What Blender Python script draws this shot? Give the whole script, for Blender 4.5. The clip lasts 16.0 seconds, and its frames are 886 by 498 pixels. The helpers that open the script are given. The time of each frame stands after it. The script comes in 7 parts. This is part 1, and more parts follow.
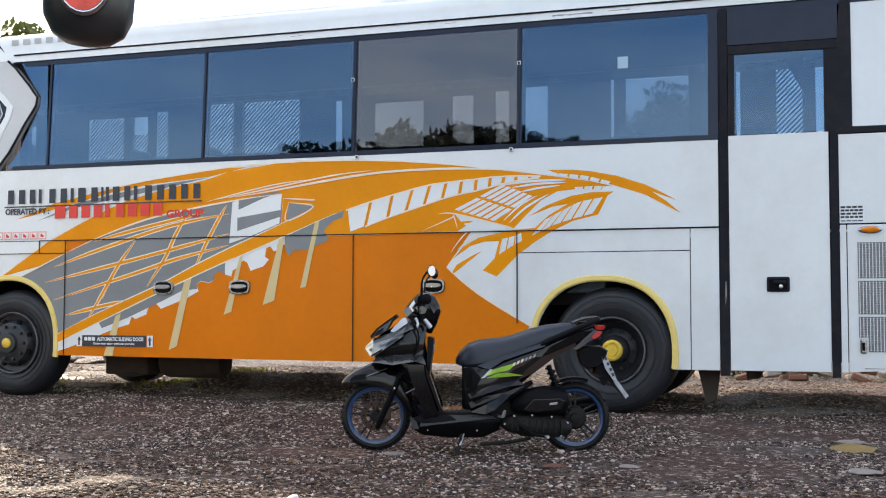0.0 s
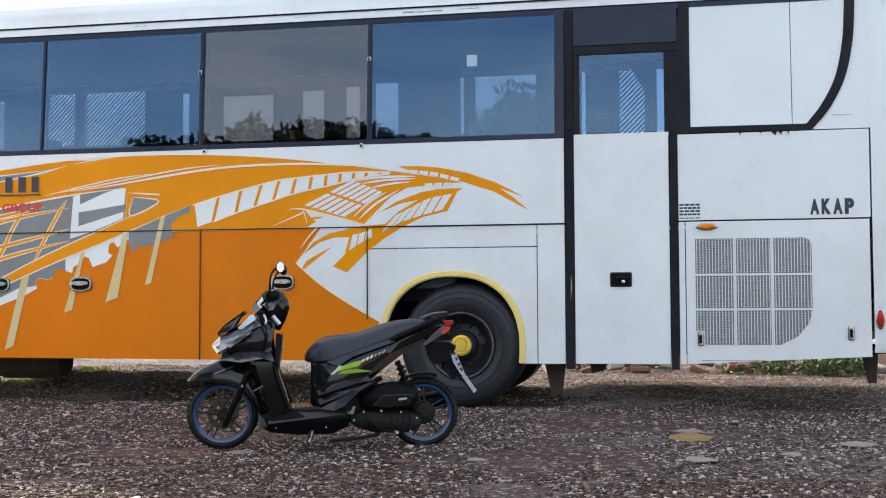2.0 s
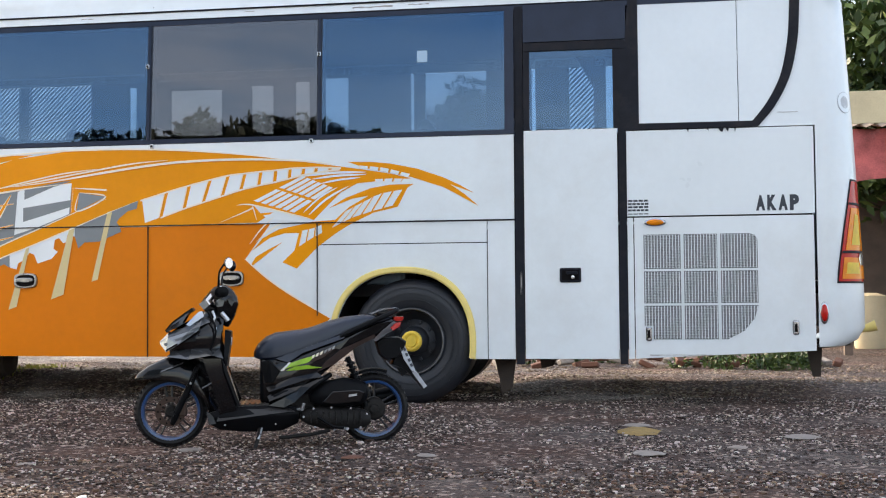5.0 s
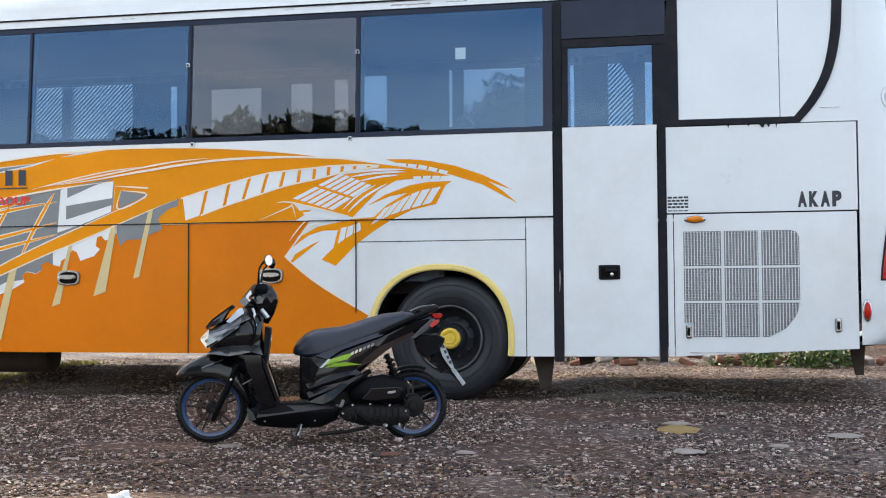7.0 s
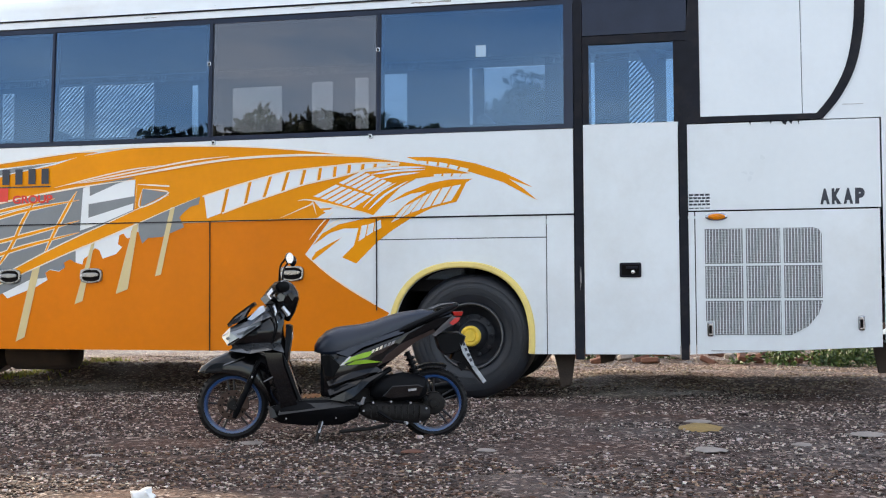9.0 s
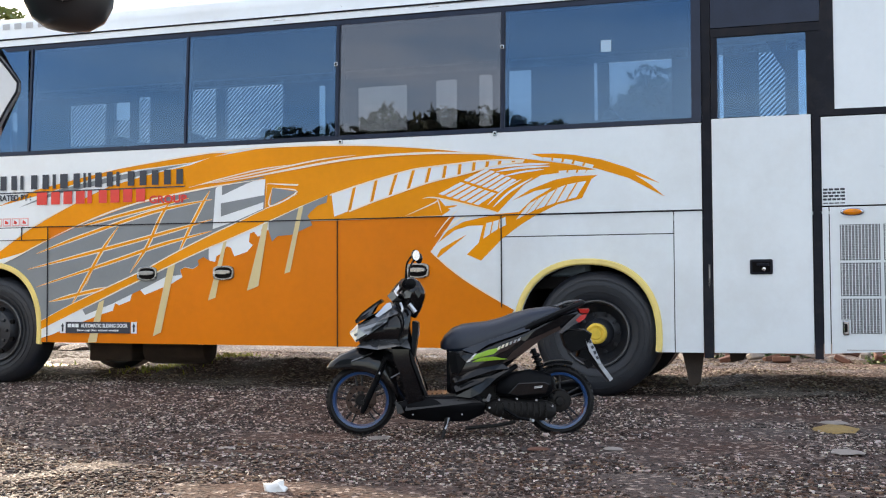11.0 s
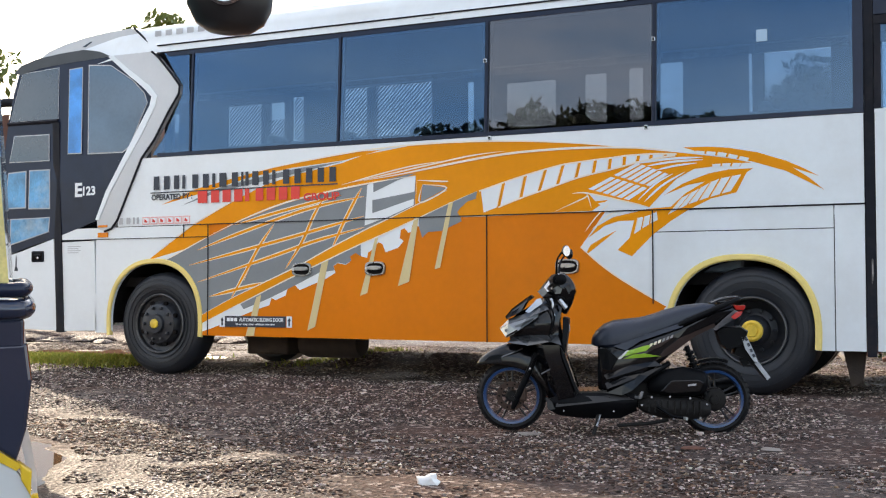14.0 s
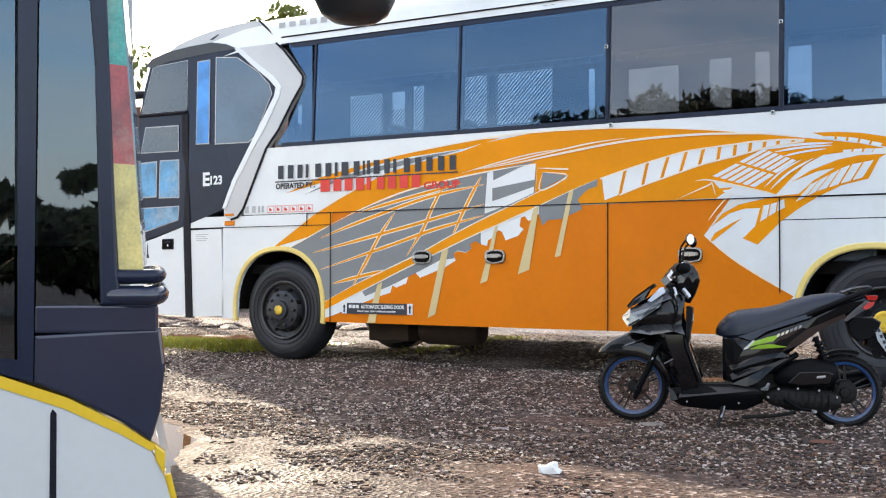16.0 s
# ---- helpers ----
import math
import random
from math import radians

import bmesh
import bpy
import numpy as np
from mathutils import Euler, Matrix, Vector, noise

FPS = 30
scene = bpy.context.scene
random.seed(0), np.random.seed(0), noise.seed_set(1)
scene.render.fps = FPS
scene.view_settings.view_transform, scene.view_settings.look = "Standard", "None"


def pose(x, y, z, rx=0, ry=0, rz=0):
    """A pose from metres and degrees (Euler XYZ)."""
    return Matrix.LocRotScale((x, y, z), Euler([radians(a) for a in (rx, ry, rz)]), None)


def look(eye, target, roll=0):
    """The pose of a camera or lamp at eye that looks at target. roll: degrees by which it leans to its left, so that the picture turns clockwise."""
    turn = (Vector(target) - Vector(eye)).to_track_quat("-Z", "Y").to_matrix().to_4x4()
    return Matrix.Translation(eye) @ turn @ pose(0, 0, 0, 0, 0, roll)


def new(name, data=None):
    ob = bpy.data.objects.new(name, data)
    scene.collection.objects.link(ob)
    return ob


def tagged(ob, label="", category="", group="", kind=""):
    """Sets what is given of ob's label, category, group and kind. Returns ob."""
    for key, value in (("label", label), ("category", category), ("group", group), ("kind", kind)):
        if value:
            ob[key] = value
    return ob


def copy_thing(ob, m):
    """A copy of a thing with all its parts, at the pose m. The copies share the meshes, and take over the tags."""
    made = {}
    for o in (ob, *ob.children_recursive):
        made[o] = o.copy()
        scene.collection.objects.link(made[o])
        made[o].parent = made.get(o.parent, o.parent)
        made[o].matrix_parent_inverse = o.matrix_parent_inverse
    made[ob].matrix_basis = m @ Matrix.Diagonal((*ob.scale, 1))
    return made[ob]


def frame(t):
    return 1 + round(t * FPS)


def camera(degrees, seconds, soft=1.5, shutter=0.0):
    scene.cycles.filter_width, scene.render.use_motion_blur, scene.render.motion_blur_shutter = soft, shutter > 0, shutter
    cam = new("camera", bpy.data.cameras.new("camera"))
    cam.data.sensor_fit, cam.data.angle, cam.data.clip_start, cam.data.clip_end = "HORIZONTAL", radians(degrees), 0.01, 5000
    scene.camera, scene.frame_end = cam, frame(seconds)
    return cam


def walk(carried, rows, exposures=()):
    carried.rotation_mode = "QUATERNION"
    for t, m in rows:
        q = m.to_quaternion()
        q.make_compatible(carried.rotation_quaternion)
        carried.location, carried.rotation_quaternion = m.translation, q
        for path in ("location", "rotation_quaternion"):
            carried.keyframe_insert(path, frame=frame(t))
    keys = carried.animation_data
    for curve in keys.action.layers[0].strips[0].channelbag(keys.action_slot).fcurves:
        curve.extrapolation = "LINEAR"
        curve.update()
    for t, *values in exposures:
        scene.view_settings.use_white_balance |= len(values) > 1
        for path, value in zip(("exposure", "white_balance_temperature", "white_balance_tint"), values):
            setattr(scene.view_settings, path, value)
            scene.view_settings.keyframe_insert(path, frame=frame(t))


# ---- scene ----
# ---------------------------------------------------------------- camera: it stands and turns
cam = camera(42.3, 16.0, soft=1.15)
EYE = (0.0, 0.0, 0.85)
# seconds, yaw to the left, pitch up, lean
TURNS = [
    (0.0, 18.34, 3.07, -0.10), (0.5, 16.57, 2.99, -0.00), (1.0, 14.30, 2.93, 0.09), (1.5, 12.30, 2.91, 0.17),
    (2.0, 10.97, 2.86, 0.24), (2.5, 9.49, 2.85, 0.32), (3.0, 8.85, 2.80, 0.34), (3.5, 8.49, 2.76, 0.39),
    (5.8, 8.63, 2.58, 0.44), (6.0, 9.03, 2.58, 0.44), (6.5, 10.02, 2.55, 0.38), (7.0, 10.42, 2.51, 0.36),
    (7.5, 10.57, 2.46, 0.36), (8.0, 10.66, 2.42, 0.36), (8.3, 10.84, 2.42, 0.36), (10.3, 14.78, 2.32, 0.35),
    (10.5, 15.71, 2.32, 0.35), (11.0, 17.58, 2.29, 0.26), (11.5, 19.20, 2.26, 0.20), (12.0, 20.32, 2.22, 0.19),
    (12.5, 21.49, 2.18, 0.17), (13.0, 22.59, 2.17, 0.12), (13.5, 23.71, 2.13, 0.13), (14.0, 24.94, 2.10, 0.11),
    (14.5, 26.32, 2.05, 0.04), (15.0, 28.26, 1.94, -0.06), (15.5, 29.64, 1.79, -0.10), (16.0, 30.85, 1.50, -0.15),
]
ARM = 0.142                     # the camera is held this far ahead of the point it turns about


def held(yaw):
    a, b = radians(yaw), radians(18.34)
    return EYE[0] + ARM * (math.sin(b) - math.sin(a)), EYE[1] + ARM * (math.cos(a) - math.cos(b)), EYE[2]


walk(cam, [(t, pose(*held(yaw), 90 + pitch, lean, yaw)) for t, yaw, pitch, lean in TURNS], exposures=[(0.0, 1.42), (3.0, 1.47), (6.5, 1.54), (8.0, 1.57), (10.5, 1.57), (11.5, 1.44), (12.4, 1.46), (13.2, 1.36), (14.2, 1.44), (15.0, 1.60), (16.0, 1.67)])

# ---------------------------------------------------------------- light
SUN_FROM = Vector((-1.9, 1.3, 1.0)).normalized()
world = bpy.data.worlds.new("sky")
scene.world = world
world.use_nodes = True
wn, wl = world.node_tree.nodes, world.node_tree.links
sky = wn.new("ShaderNodeTexSky")
sky.sky_type = "NISHITA"
sky.sun_disc = False
sky.sun_elevation = math.asin(SUN_FROM.z)
sky.sun_rotation = math.atan2(SUN_FROM.x, SUN_FROM.y)
sky.air_density, sky.dust_density, sky.ozone_density = 1.0, 2.0, 1.0
# broken white cloud over the sky
geo = wn.new("ShaderNodeTexCoord")
stretch = wn.new("ShaderNodeMapping")
stretch.inputs["Scale"].default_value = (1.0, 1.0, 4.5)
cloud = wn.new("ShaderNodeTexNoise")
cloud.inputs["Scale"].default_value, cloud.inputs["Detail"].default_value, cloud.inputs["Roughness"].default_value = 1.7, 6.0, 0.55
cover = wn.new("ShaderNodeValToRGB")
cover.color_ramp.elements[0].position, cover.color_ramp.elements[1].position = 0.40, 0.68
blend = wn.new("ShaderNodeMix")
blend.data_type = "RGBA"
blend.inputs["B"].default_value = (5.35, 5.2, 5.1, 1)
wl.new(geo.outputs["Generated"], stretch.inputs["Vector"])
wl.new(stretch.outputs["Vector"], cloud.inputs["Vector"])
wl.new(cloud.outputs["Fac"], cover.inputs["Fac"])
wl.new(cover.outputs["Color"], blend.inputs["Factor"])
wl.new(sky.outputs[0], blend.inputs["A"])
wl.new(blend.outputs["Result"], wn["Background"].inputs[0])
wn["Background"].inputs[1].default_value = 0.15
sun = new("sun", bpy.data.lights.new("sun", "SUN"))
sun.data.energy, sun.data.angle, sun.data.color = 2.5, radians(0.6), (1.0, 0.83, 0.62)
sun.matrix_world = look(SUN_FROM * 30, (0, 0, 0))

# ---------------------------------------------------------------- building helpers
def thing(name, label, category, at=(0, 0, 0), group="", kind=""):
    ob = new(name)
    ob.empty_display_size = 0.1
    ob.location = at
    return tagged(ob, label, category, group, kind)


def part(name, bm, material, parent=None, label="", smooth=False):
    """Links a bmesh, made in world places, as one mesh object under a thing or part."""
    me = bpy.data.meshes.new(name)
    bm.normal_update()
    if smooth:
        for f in bm.faces:
            f.smooth = True
        for e in bm.edges:
            if len(e.link_faces) == 2 and e.calc_face_angle(0) > 0.7:
                e.smooth = False
    bm.to_mesh(me)
    bm.free()
    me.materials.append(material)
    ob = new(name, me)
    if parent is not None:
        ob.parent = parent
        base, up = Vector(parent.location), parent.parent
        while up is not None:
            base, up = base + Vector(up.location), up.parent
        me.transform(Matrix.Translation(-base))
    if label:
        ob["label"] = label
    return ob


def box(x0, x1, y0, y1, z0, z1, bevel=0.0, bm=None, seg=2):
    bm = bm or bmesh.new()
    got = bmesh.ops.create_cube(bm, size=1, matrix=Matrix.Translation(((x0 + x1) / 2, (y0 + y1) / 2, (z0 + z1) / 2))
                                @ Matrix.Diagonal((abs(x1 - x0), abs(y1 - y0), abs(z1 - z0), 1)))
    if bevel:
        edges = list({e for v in got["verts"] for e in v.link_edges})
        bmesh.ops.bevel(bm, geom=edges, offset=bevel, segments=seg, profile=0.5, affect="EDGES")
    return bm


def plate(pts, y0, y1, bm=None, bevel=0.0, lean=None):
    """A polygon in x, z, drawn out from y0 (its seen face) to y1. lean: a function of z added to y."""
    bm = bm or bmesh.new()
    lean = lean or (lambda z: 0.0)
    front = [bm.verts.new((x, y0 + lean(z), z)) for x, z in pts]
    back = [bm.verts.new((x, y1 + lean(z), z)) for x, z in pts]
    n = len(pts)
    area = sum(pts[i][0] * pts[(i + 1) % n][1] - pts[(i + 1) % n][0] * pts[i][1] for i in range(n))
    if (area > 0) == (y0 > y1):
        front.reverse()
        back.reverse()
    f = bm.faces.new(front)
    b = bm.faces.new(back[::-1])
    f.normal_update()
    b.normal_update()
    for i in range(n):
        bm.faces.new((front[i], back[i], back[(i + 1) % n], front[(i + 1) % n]))
    if bevel:
        bmesh.ops.bevel(bm, geom=list(f.edges), offset=bevel, segments=2, profile=0.5, affect="EDGES")
    bmesh.ops.triangulate(bm, faces=[q for q in bm.faces if len(q.verts) > 4])
    bmesh.ops.recalc_face_normals(bm, faces=bm.faces)
    return bm


def lathe(profile, centre, axis="y", steps=40, bm=None, cap=False):
    """A turned form: profile of (radius, along), round an axis through centre."""
    bm = bm or bmesh.new()
    rings = []
    for r, a in profile:
        ring = []
        for i in range(steps):
            w = 2 * math.pi * i / steps
            c, s = r * math.cos(w), r * math.sin(w)
            p = {"y": (c, a, s), "x": (a, c, s), "z": (c, s, a)}[axis]
            ring.append(bm.verts.new(Vector(centre) + Vector(p)))
        rings.append(ring)
    for a, b in zip(rings, rings[1:]):
        for i in range(steps):
            bm.faces.new((a[i], a[(i + 1) % steps], b[(i + 1) % steps], b[i]))
    if cap:
        bm.faces.new(rings[0])
        bm.faces.new(rings[-1][::-1])
    bmesh.ops.recalc_face_normals(bm, faces=bm.faces)
    return bm


def spline(pts, n=6):
    """A smooth line through points."""
    pts = [Vector(p) for p in pts]
    out = []
    for i in range(len(pts) - 1):
        p0, p1, p2, p3 = pts[max(i - 1, 0)], pts[i], pts[i + 1], pts[min(i + 2, len(pts) - 1)]
        for k in range(n):
            t = k / n
            out.append(0.5 * (2 * p1 + (p2 - p0) * t + (2 * p0 - 5 * p1 + 4 * p2 - p3) * t * t + (3 * p1 - p0 - 3 * p2 + p3) * t ** 3))
    out.append(pts[-1])
    return out


def tube(pts, radius, steps=8, bm=None, smooth_n=0, flat=1.0):
    """A round rod along points; radius is a number or one for each point."""
    bm = bm or bmesh.new()
    pts = [Vector(p) for p in pts]
    radii = list(radius) if isinstance(radius, (list, tuple)) else [radius] * len(pts)
    if smooth_n:
        m = spline([(*p, r) for p, r in zip(pts, radii)], smooth_n)
        pts, radii = [Vector(p[:3]) for p in m], [p[3] for p in m]
    rings = []
    side = None
    for i, p in enumerate(pts):
        d = (pts[min(i + 1, len(pts) - 1)] - pts[max(i - 1, 0)]).normalized()
        if side is None:
            side = d.cross(Vector((0, 0, 1)) if abs(d.z) < 0.9 else Vector((0, 1, 0))).normalized()
        side = (side - d * side.dot(d)).normalized()
        up = side.cross(d)
        rings.append([bm.verts.new(p + radii[i] * (math.cos(w) * side * flat + math.sin(w) * up))
                      for w in (2 * math.pi * k / steps for k in range(steps))])
    for a, b in zip(rings, rings[1:]):
        for k in range(steps):
            bm.faces.new((a[k], a[(k + 1) % steps], b[(k + 1) % steps], b[k]))
    bm.faces.new(rings[0][::-1])
    bm.faces.new(rings[-1])
    bmesh.ops.recalc_face_normals(bm, faces=bm.faces)
    return bm


def loft(sections, bm=None, close=True):
    """Joins closed rings of equally many points into one skin, with capped ends."""
    bm = bm or bmesh.new()
    rings = [[bm.verts.new(p) for p in s] for s in sections]
    n = len(rings[0])
    for a, b in zip(rings, rings[1:]):
        for k in range(n):
            bm.faces.new((a[k], a[(k + 1) % n], b[(k + 1) % n], b[k]))
    if close:
        bm.faces.new(rings[0][::-1])
        bm.faces.new(rings[-1])
    bmesh.ops.recalc_face_normals(bm, faces=bm.faces)
    return bm


def shell(pts, y0, half, crown=0.6, bm=None, rows=3, pinch=None):
    """A rounded hull over an outline in x, z: full outline in the middle plane, drawn in towards both sides."""
    bm = bm or bmesh.new()
    cx, cz = sum(p[0] for p in pts) / len(pts), sum(p[1] for p in pts) / len(pts)
    cx, cz = pinch or (cx, cz)
    secs = []
    for k in range(-rows, rows + 1):
        u = k / rows
        s = crown + (1 - crown) * math.sqrt(max(0.0, 1 - u * u))
        secs.append([(cx + (x - cx) * s, y0 + half * u, cz + (z - cz) * s) for x, z in pts])
    return loft(secs, bm)


def letters(text, x, z, size, y, parent, material, name="lettering", width=None, up=(0, 0, 1), label="", shear=0.0, weight=0.05):
    """Flat lettering on the side that faces -y, with its lower left corner at x, z; size is the capitals' height."""
    cu = bpy.data.curves.new(name, "FONT")
    cu.body, cu.size, cu.extrude, cu.shear = text, size / 0.69, 0.0006, shear
    cu.offset = size * weight
    tmp = bpy.data.objects.new(name, cu)
    scene.collection.objects.link(tmp)
    me = bpy.data.meshes.new_from_object(tmp)
    bpy.data.objects.remove(tmp)
    xs = [v.co.x for v in me.vertices]
    k = width / (max(xs) - min(xs)) if width else 1.0
    base = Vector((0, 0, 0)) if parent is None else Vector(parent.location)
    for v in me.vertices:
        v.co = Vector((x + (v.co.x - min(xs)) * k, y - v.co.z, z + v.co.y)) - base
    me.materials.clear()
    me.materials.append(material)
    ob = new(name, me)
    if parent is not None:
        ob.parent = parent
    if label:
        ob["label"] = label
    return ob

# ---------------------------------------------------------------- materials
def nodes_of(name):
    m = bpy.data.materials.new(name)
    m.use_nodes = True
    return m, m.node_tree.nodes, m.node_tree.links, m.node_tree.nodes["Principled BSDF"]


def ramp(n, stops):
    r = n.new("ShaderNodeValToRGB")
    while len(r.color_ramp.elements) < len(stops):
        r.color_ramp.elements.new(0.5)
    for e, (at, c) in zip(r.color_ramp.elements, stops):
        e.position, e.color = at, (*c, 1)
    return r


def surface(name, colour, rough=0.5, metal=0.0, vary=0.12, scale=6.0, bump=0.0, bump_scale=60.0, coat=0.0, dirt=None, dirt_amount=0.35, spec=0.5):
    """A painted, moulded or worn surface: colour varied at two scales, uneven gloss, fine relief, blotches of dirt."""
    m, n, l, p = nodes_of(name)
    co = n.new("ShaderNodeTexCoord")
    big, fine = n.new("ShaderNodeTexNoise"), n.new("ShaderNodeTexNoise")
    big.inputs["Scale"].default_value, big.inputs["Detail"].default_value = scale, 5.0
    fine.inputs["Scale"].default_value, fine.inputs["Detail"].default_value = scale * 14, 3.0
    l.new(co.outputs["Object"], big.inputs["Vector"])
    l.new(co.outputs["Object"], fine.inputs["Vector"])
    add = n.new("ShaderNodeMath")
    add.operation = "MULTIPLY_ADD"
    add.inputs[1].default_value = 0.35
    l.new(fine.outputs["Fac"], add.inputs[0])
    l.new(big.outputs["Fac"], add.inputs[2])
    dark = tuple(c * (1 - vary) for c in colour)
    light = tuple(min(1.0, c * (1 + vary * 0.7)) for c in colour)
    r = ramp(n, [(0.45, dark), (0.9, light)])
    l.new(add.outputs[0], r.inputs["Fac"])
    out = r.outputs["Color"]
    if dirt:
        blot = n.new("ShaderNodeTexNoise")
        blot.inputs["Scale"].default_value, blot.inputs["Detail"].default_value = scale * 0.45, 8.0
        blot.inputs["Roughness"].default_value = 0.7
        l.new(co.outputs["Object"], blot.inputs["Vector"])
        br = ramp(n, [(0.5, (0, 0, 0)), (0.75, (dirt_amount,) * 3)])
        l.new(blot.outputs["Fac"], br.inputs["Fac"])
        mix = n.new("ShaderNodeMix")
        mix.data_type = "RGBA"
        l.new(br.outputs["Color"], mix.inputs["Factor"])
        l.new(out, mix.inputs["A"])
        mix.inputs["B"].default_value = (*dirt, 1)
        out = mix.outputs["Result"]
    l.new(out, p.inputs["Base Color"])
    rr = n.new("ShaderNodeMapRange")
    rr.inputs["To Min"].default_value, rr.inputs["To Max"].default_value = max(0.02, rough * 0.8), min(1.0, rough * 1.2)
    l.new(big.outputs["Fac"], rr.inputs["Value"])
    l.new(rr.outputs["Result"], p.inputs["Roughness"])
    p.inputs["Metallic"].default_value = metal
    p.inputs["Coat Weight"].default_value = coat
    p.inputs["Coat Roughness"].default_value = 0.08
    p.inputs["Specular IOR Level"].default_value = spec
    if bump:
        t = n.new("ShaderNodeTexNoise")
        t.inputs["Scale"].default_value, t.inputs["Detail"].default_value = bump_scale, 4.0
        l.new(co.outputs["Object"], t.inputs["Vector"])
        b = n.new("ShaderNodeBump")
        b.inputs["Strength"].default_value, b.inputs["Distance"].default_value = bump, 0.01
        l.new(t.outputs["Fac"], b.inputs["Height"])
        l.new(b.outputs["Normal"], p.inputs["Normal"])
    return m


def tinted(name, tint, gloss=0.16, wave=0.0, sheen=(1.0, 1.0, 1.0)):
    """Coloured window glass: seen through with a tint, with the surroundings mirrored in it."""
    m, n, l, p = nodes_of(name)
    n.remove(p)
    see, mir, mix = n.new("ShaderNodeBsdfTransparent"), n.new("ShaderNodeBsdfGlossy"), n.new("ShaderNodeMixShader")
    see.inputs["Color"].default_value = (*tint, 1)
    mir.inputs["Roughness"].default_value = 0.012
    mir.inputs["Color"].default_value = (*sheen, 1)
    fr = n.new("ShaderNodeFresnel")
    fr.inputs["IOR"].default_value = 1.5
    k = n.new("ShaderNodeMath")
    k.operation = "MULTIPLY_ADD"
    k.inputs[1].default_value, k.inputs[2].default_value = 1.0, gloss
    l.new(fr.outputs[0], k.inputs[0])
    l.new(k.outputs[0], mix.inputs[0])
    if wave:
        co, t, b = n.new("ShaderNodeTexCoord"), n.new("ShaderNodeTexNoise"), n.new("ShaderNodeBump")
        t.inputs["Scale"].default_value, t.inputs["Detail"].default_value = 1.6, 1.0
        l.new(co.outputs["Object"], t.inputs["Vector"])
        b.inputs["Strength"].default_value, b.inputs["Distance"].default_value = wave, 0.01
        l.new(t.outputs["Fac"], b.inputs["Height"])
        l.new(b.outputs["Normal"], mir.inputs["Normal"])
    l.new(see.outputs[0], mix.inputs[1])
    l.new(mir.outputs[0], mix.inputs[2])
    l.new(mix.outputs[0], n["Material Output"].inputs["Surface"])
    return m


GRIME = (0.20, 0.15, 0.11)
WHITE = surface("white_bus_paint", (0.77, 0.81, 0.83), 0.3, vary=0.04, scale=1.2, coat=0.3, dirt=(0.5, 0.47, 0.42), dirt_amount=0.35)
WHITE_SHEET = surface("white_sheet", (0.77, 0.81, 0.83), 0.3, vary=0.04, scale=1.5, coat=0.3)
GREY_TRIM = surface("silver_grey_paint", (0.55, 0.56, 0.57), 0.3, vary=0.06, scale=2, coat=0.4)
ORANGE = surface("orange_paint", (0.82, 0.30, 0.0), 0.34, vary=0.08, scale=1.3, spec=0.16)
ORANGE_LOW = surface("deep_orange_paint", (0.72, 0.195, 0.0), 0.36, vary=0.08, scale=1.1, dirt=(0.42, 0.13, 0.01), dirt_amount=0.4, spec=0.16)
DECAL_GREY = surface("grey_decal", (0.22, 0.24, 0.255), 0.35, vary=0.08, scale=3, spec=0.3)
PALE = surface("pale_line_decal", (0.86, 0.76, 0.60), 0.35, vary=0.06, scale=3)
CREAM = surface("cream_decal", (0.66, 0.54, 0.27), 0.35, vary=0.08, scale=3)
YELLOW_LIP = surface("yellow_arch_paint", (0.82, 0.64, 0.20), 0.4, vary=0.1, scale=4, dirt=GRIME, dirt_amount=0.3)
BLACK_LET = surface("dark_lettering", (0.025, 0.03, 0.045), 0.4, vary=0.1)
RED_LET = surface("red_lettering", (0.70, 0.045, 0.03), 0.4, vary=0.1)
PINK_LET = surface("pink_pictogram", (0.75, 0.42, 0.40), 0.5, vary=0.1)
GREY_LET = surface("grey_lettering", (0.45, 0.46, 0.48), 0.4, vary=0.1)
RUBBER = surface("black_rubber_seal", (0.012, 0.013, 0.019), 0.5, vary=0.25, scale=8, dirt=GRIME, dirt_amount=0.10, spec=0.14)
# The blue in this black is reflected sky, put into the frame's colour.
FRAME_BLACK = surface("black_frame_sky_blue", (0.012, 0.018, 0.040), 0.25, vary=0.2, scale=5, spec=0.32)
# Underbody black; also stands in for shade in joints, wells, pockets and holes.
GAP_BLACK = surface("underbody_and_gap_shade", (0.007, 0.006, 0.006), 0.9, vary=0.3, scale=5, spec=0.1)
CHASSIS = surface("rusty_chassis", (0.045, 0.032, 0.024), 0.9, vary=0.35, scale=8, bump=0.3)
TYRE = surface("tyre_rubber", (0.012, 0.0145, 0.020), 0.5, vary=0.25, scale=7, bump=0.2, bump_scale=90, dirt=(0.07, 0.055, 0.048), dirt_amount=0.2)
RIM = surface("dark_steel_rim", (0.03, 0.033, 0.04), 0.4, metal=0.3, vary=0.3, scale=9, dirt=(0.12, 0.09, 0.07), dirt_amount=0.4)
CAP_YELLOW = surface("yellow_hub_cap", (0.75, 0.52, 0.05), 0.55, vary=0.25, scale=12, dirt=GRIME, dirt_amount=0.3)
CHROME = surface("chrome", (0.50, 0.51, 0.53), 0.16, metal=1.0, vary=0.08, scale=20)
GLASS = tinted("tinted_bus_glass", (0.40, 0.48, 0.55), 0.085, 0.05, (0.46, 0.70, 1.0))
GLASS_DARK = tinted("dark_bus_glass", (0.42, 0.39, 0.37), 0.085, 0.05, (0.85, 0.85, 0.9))
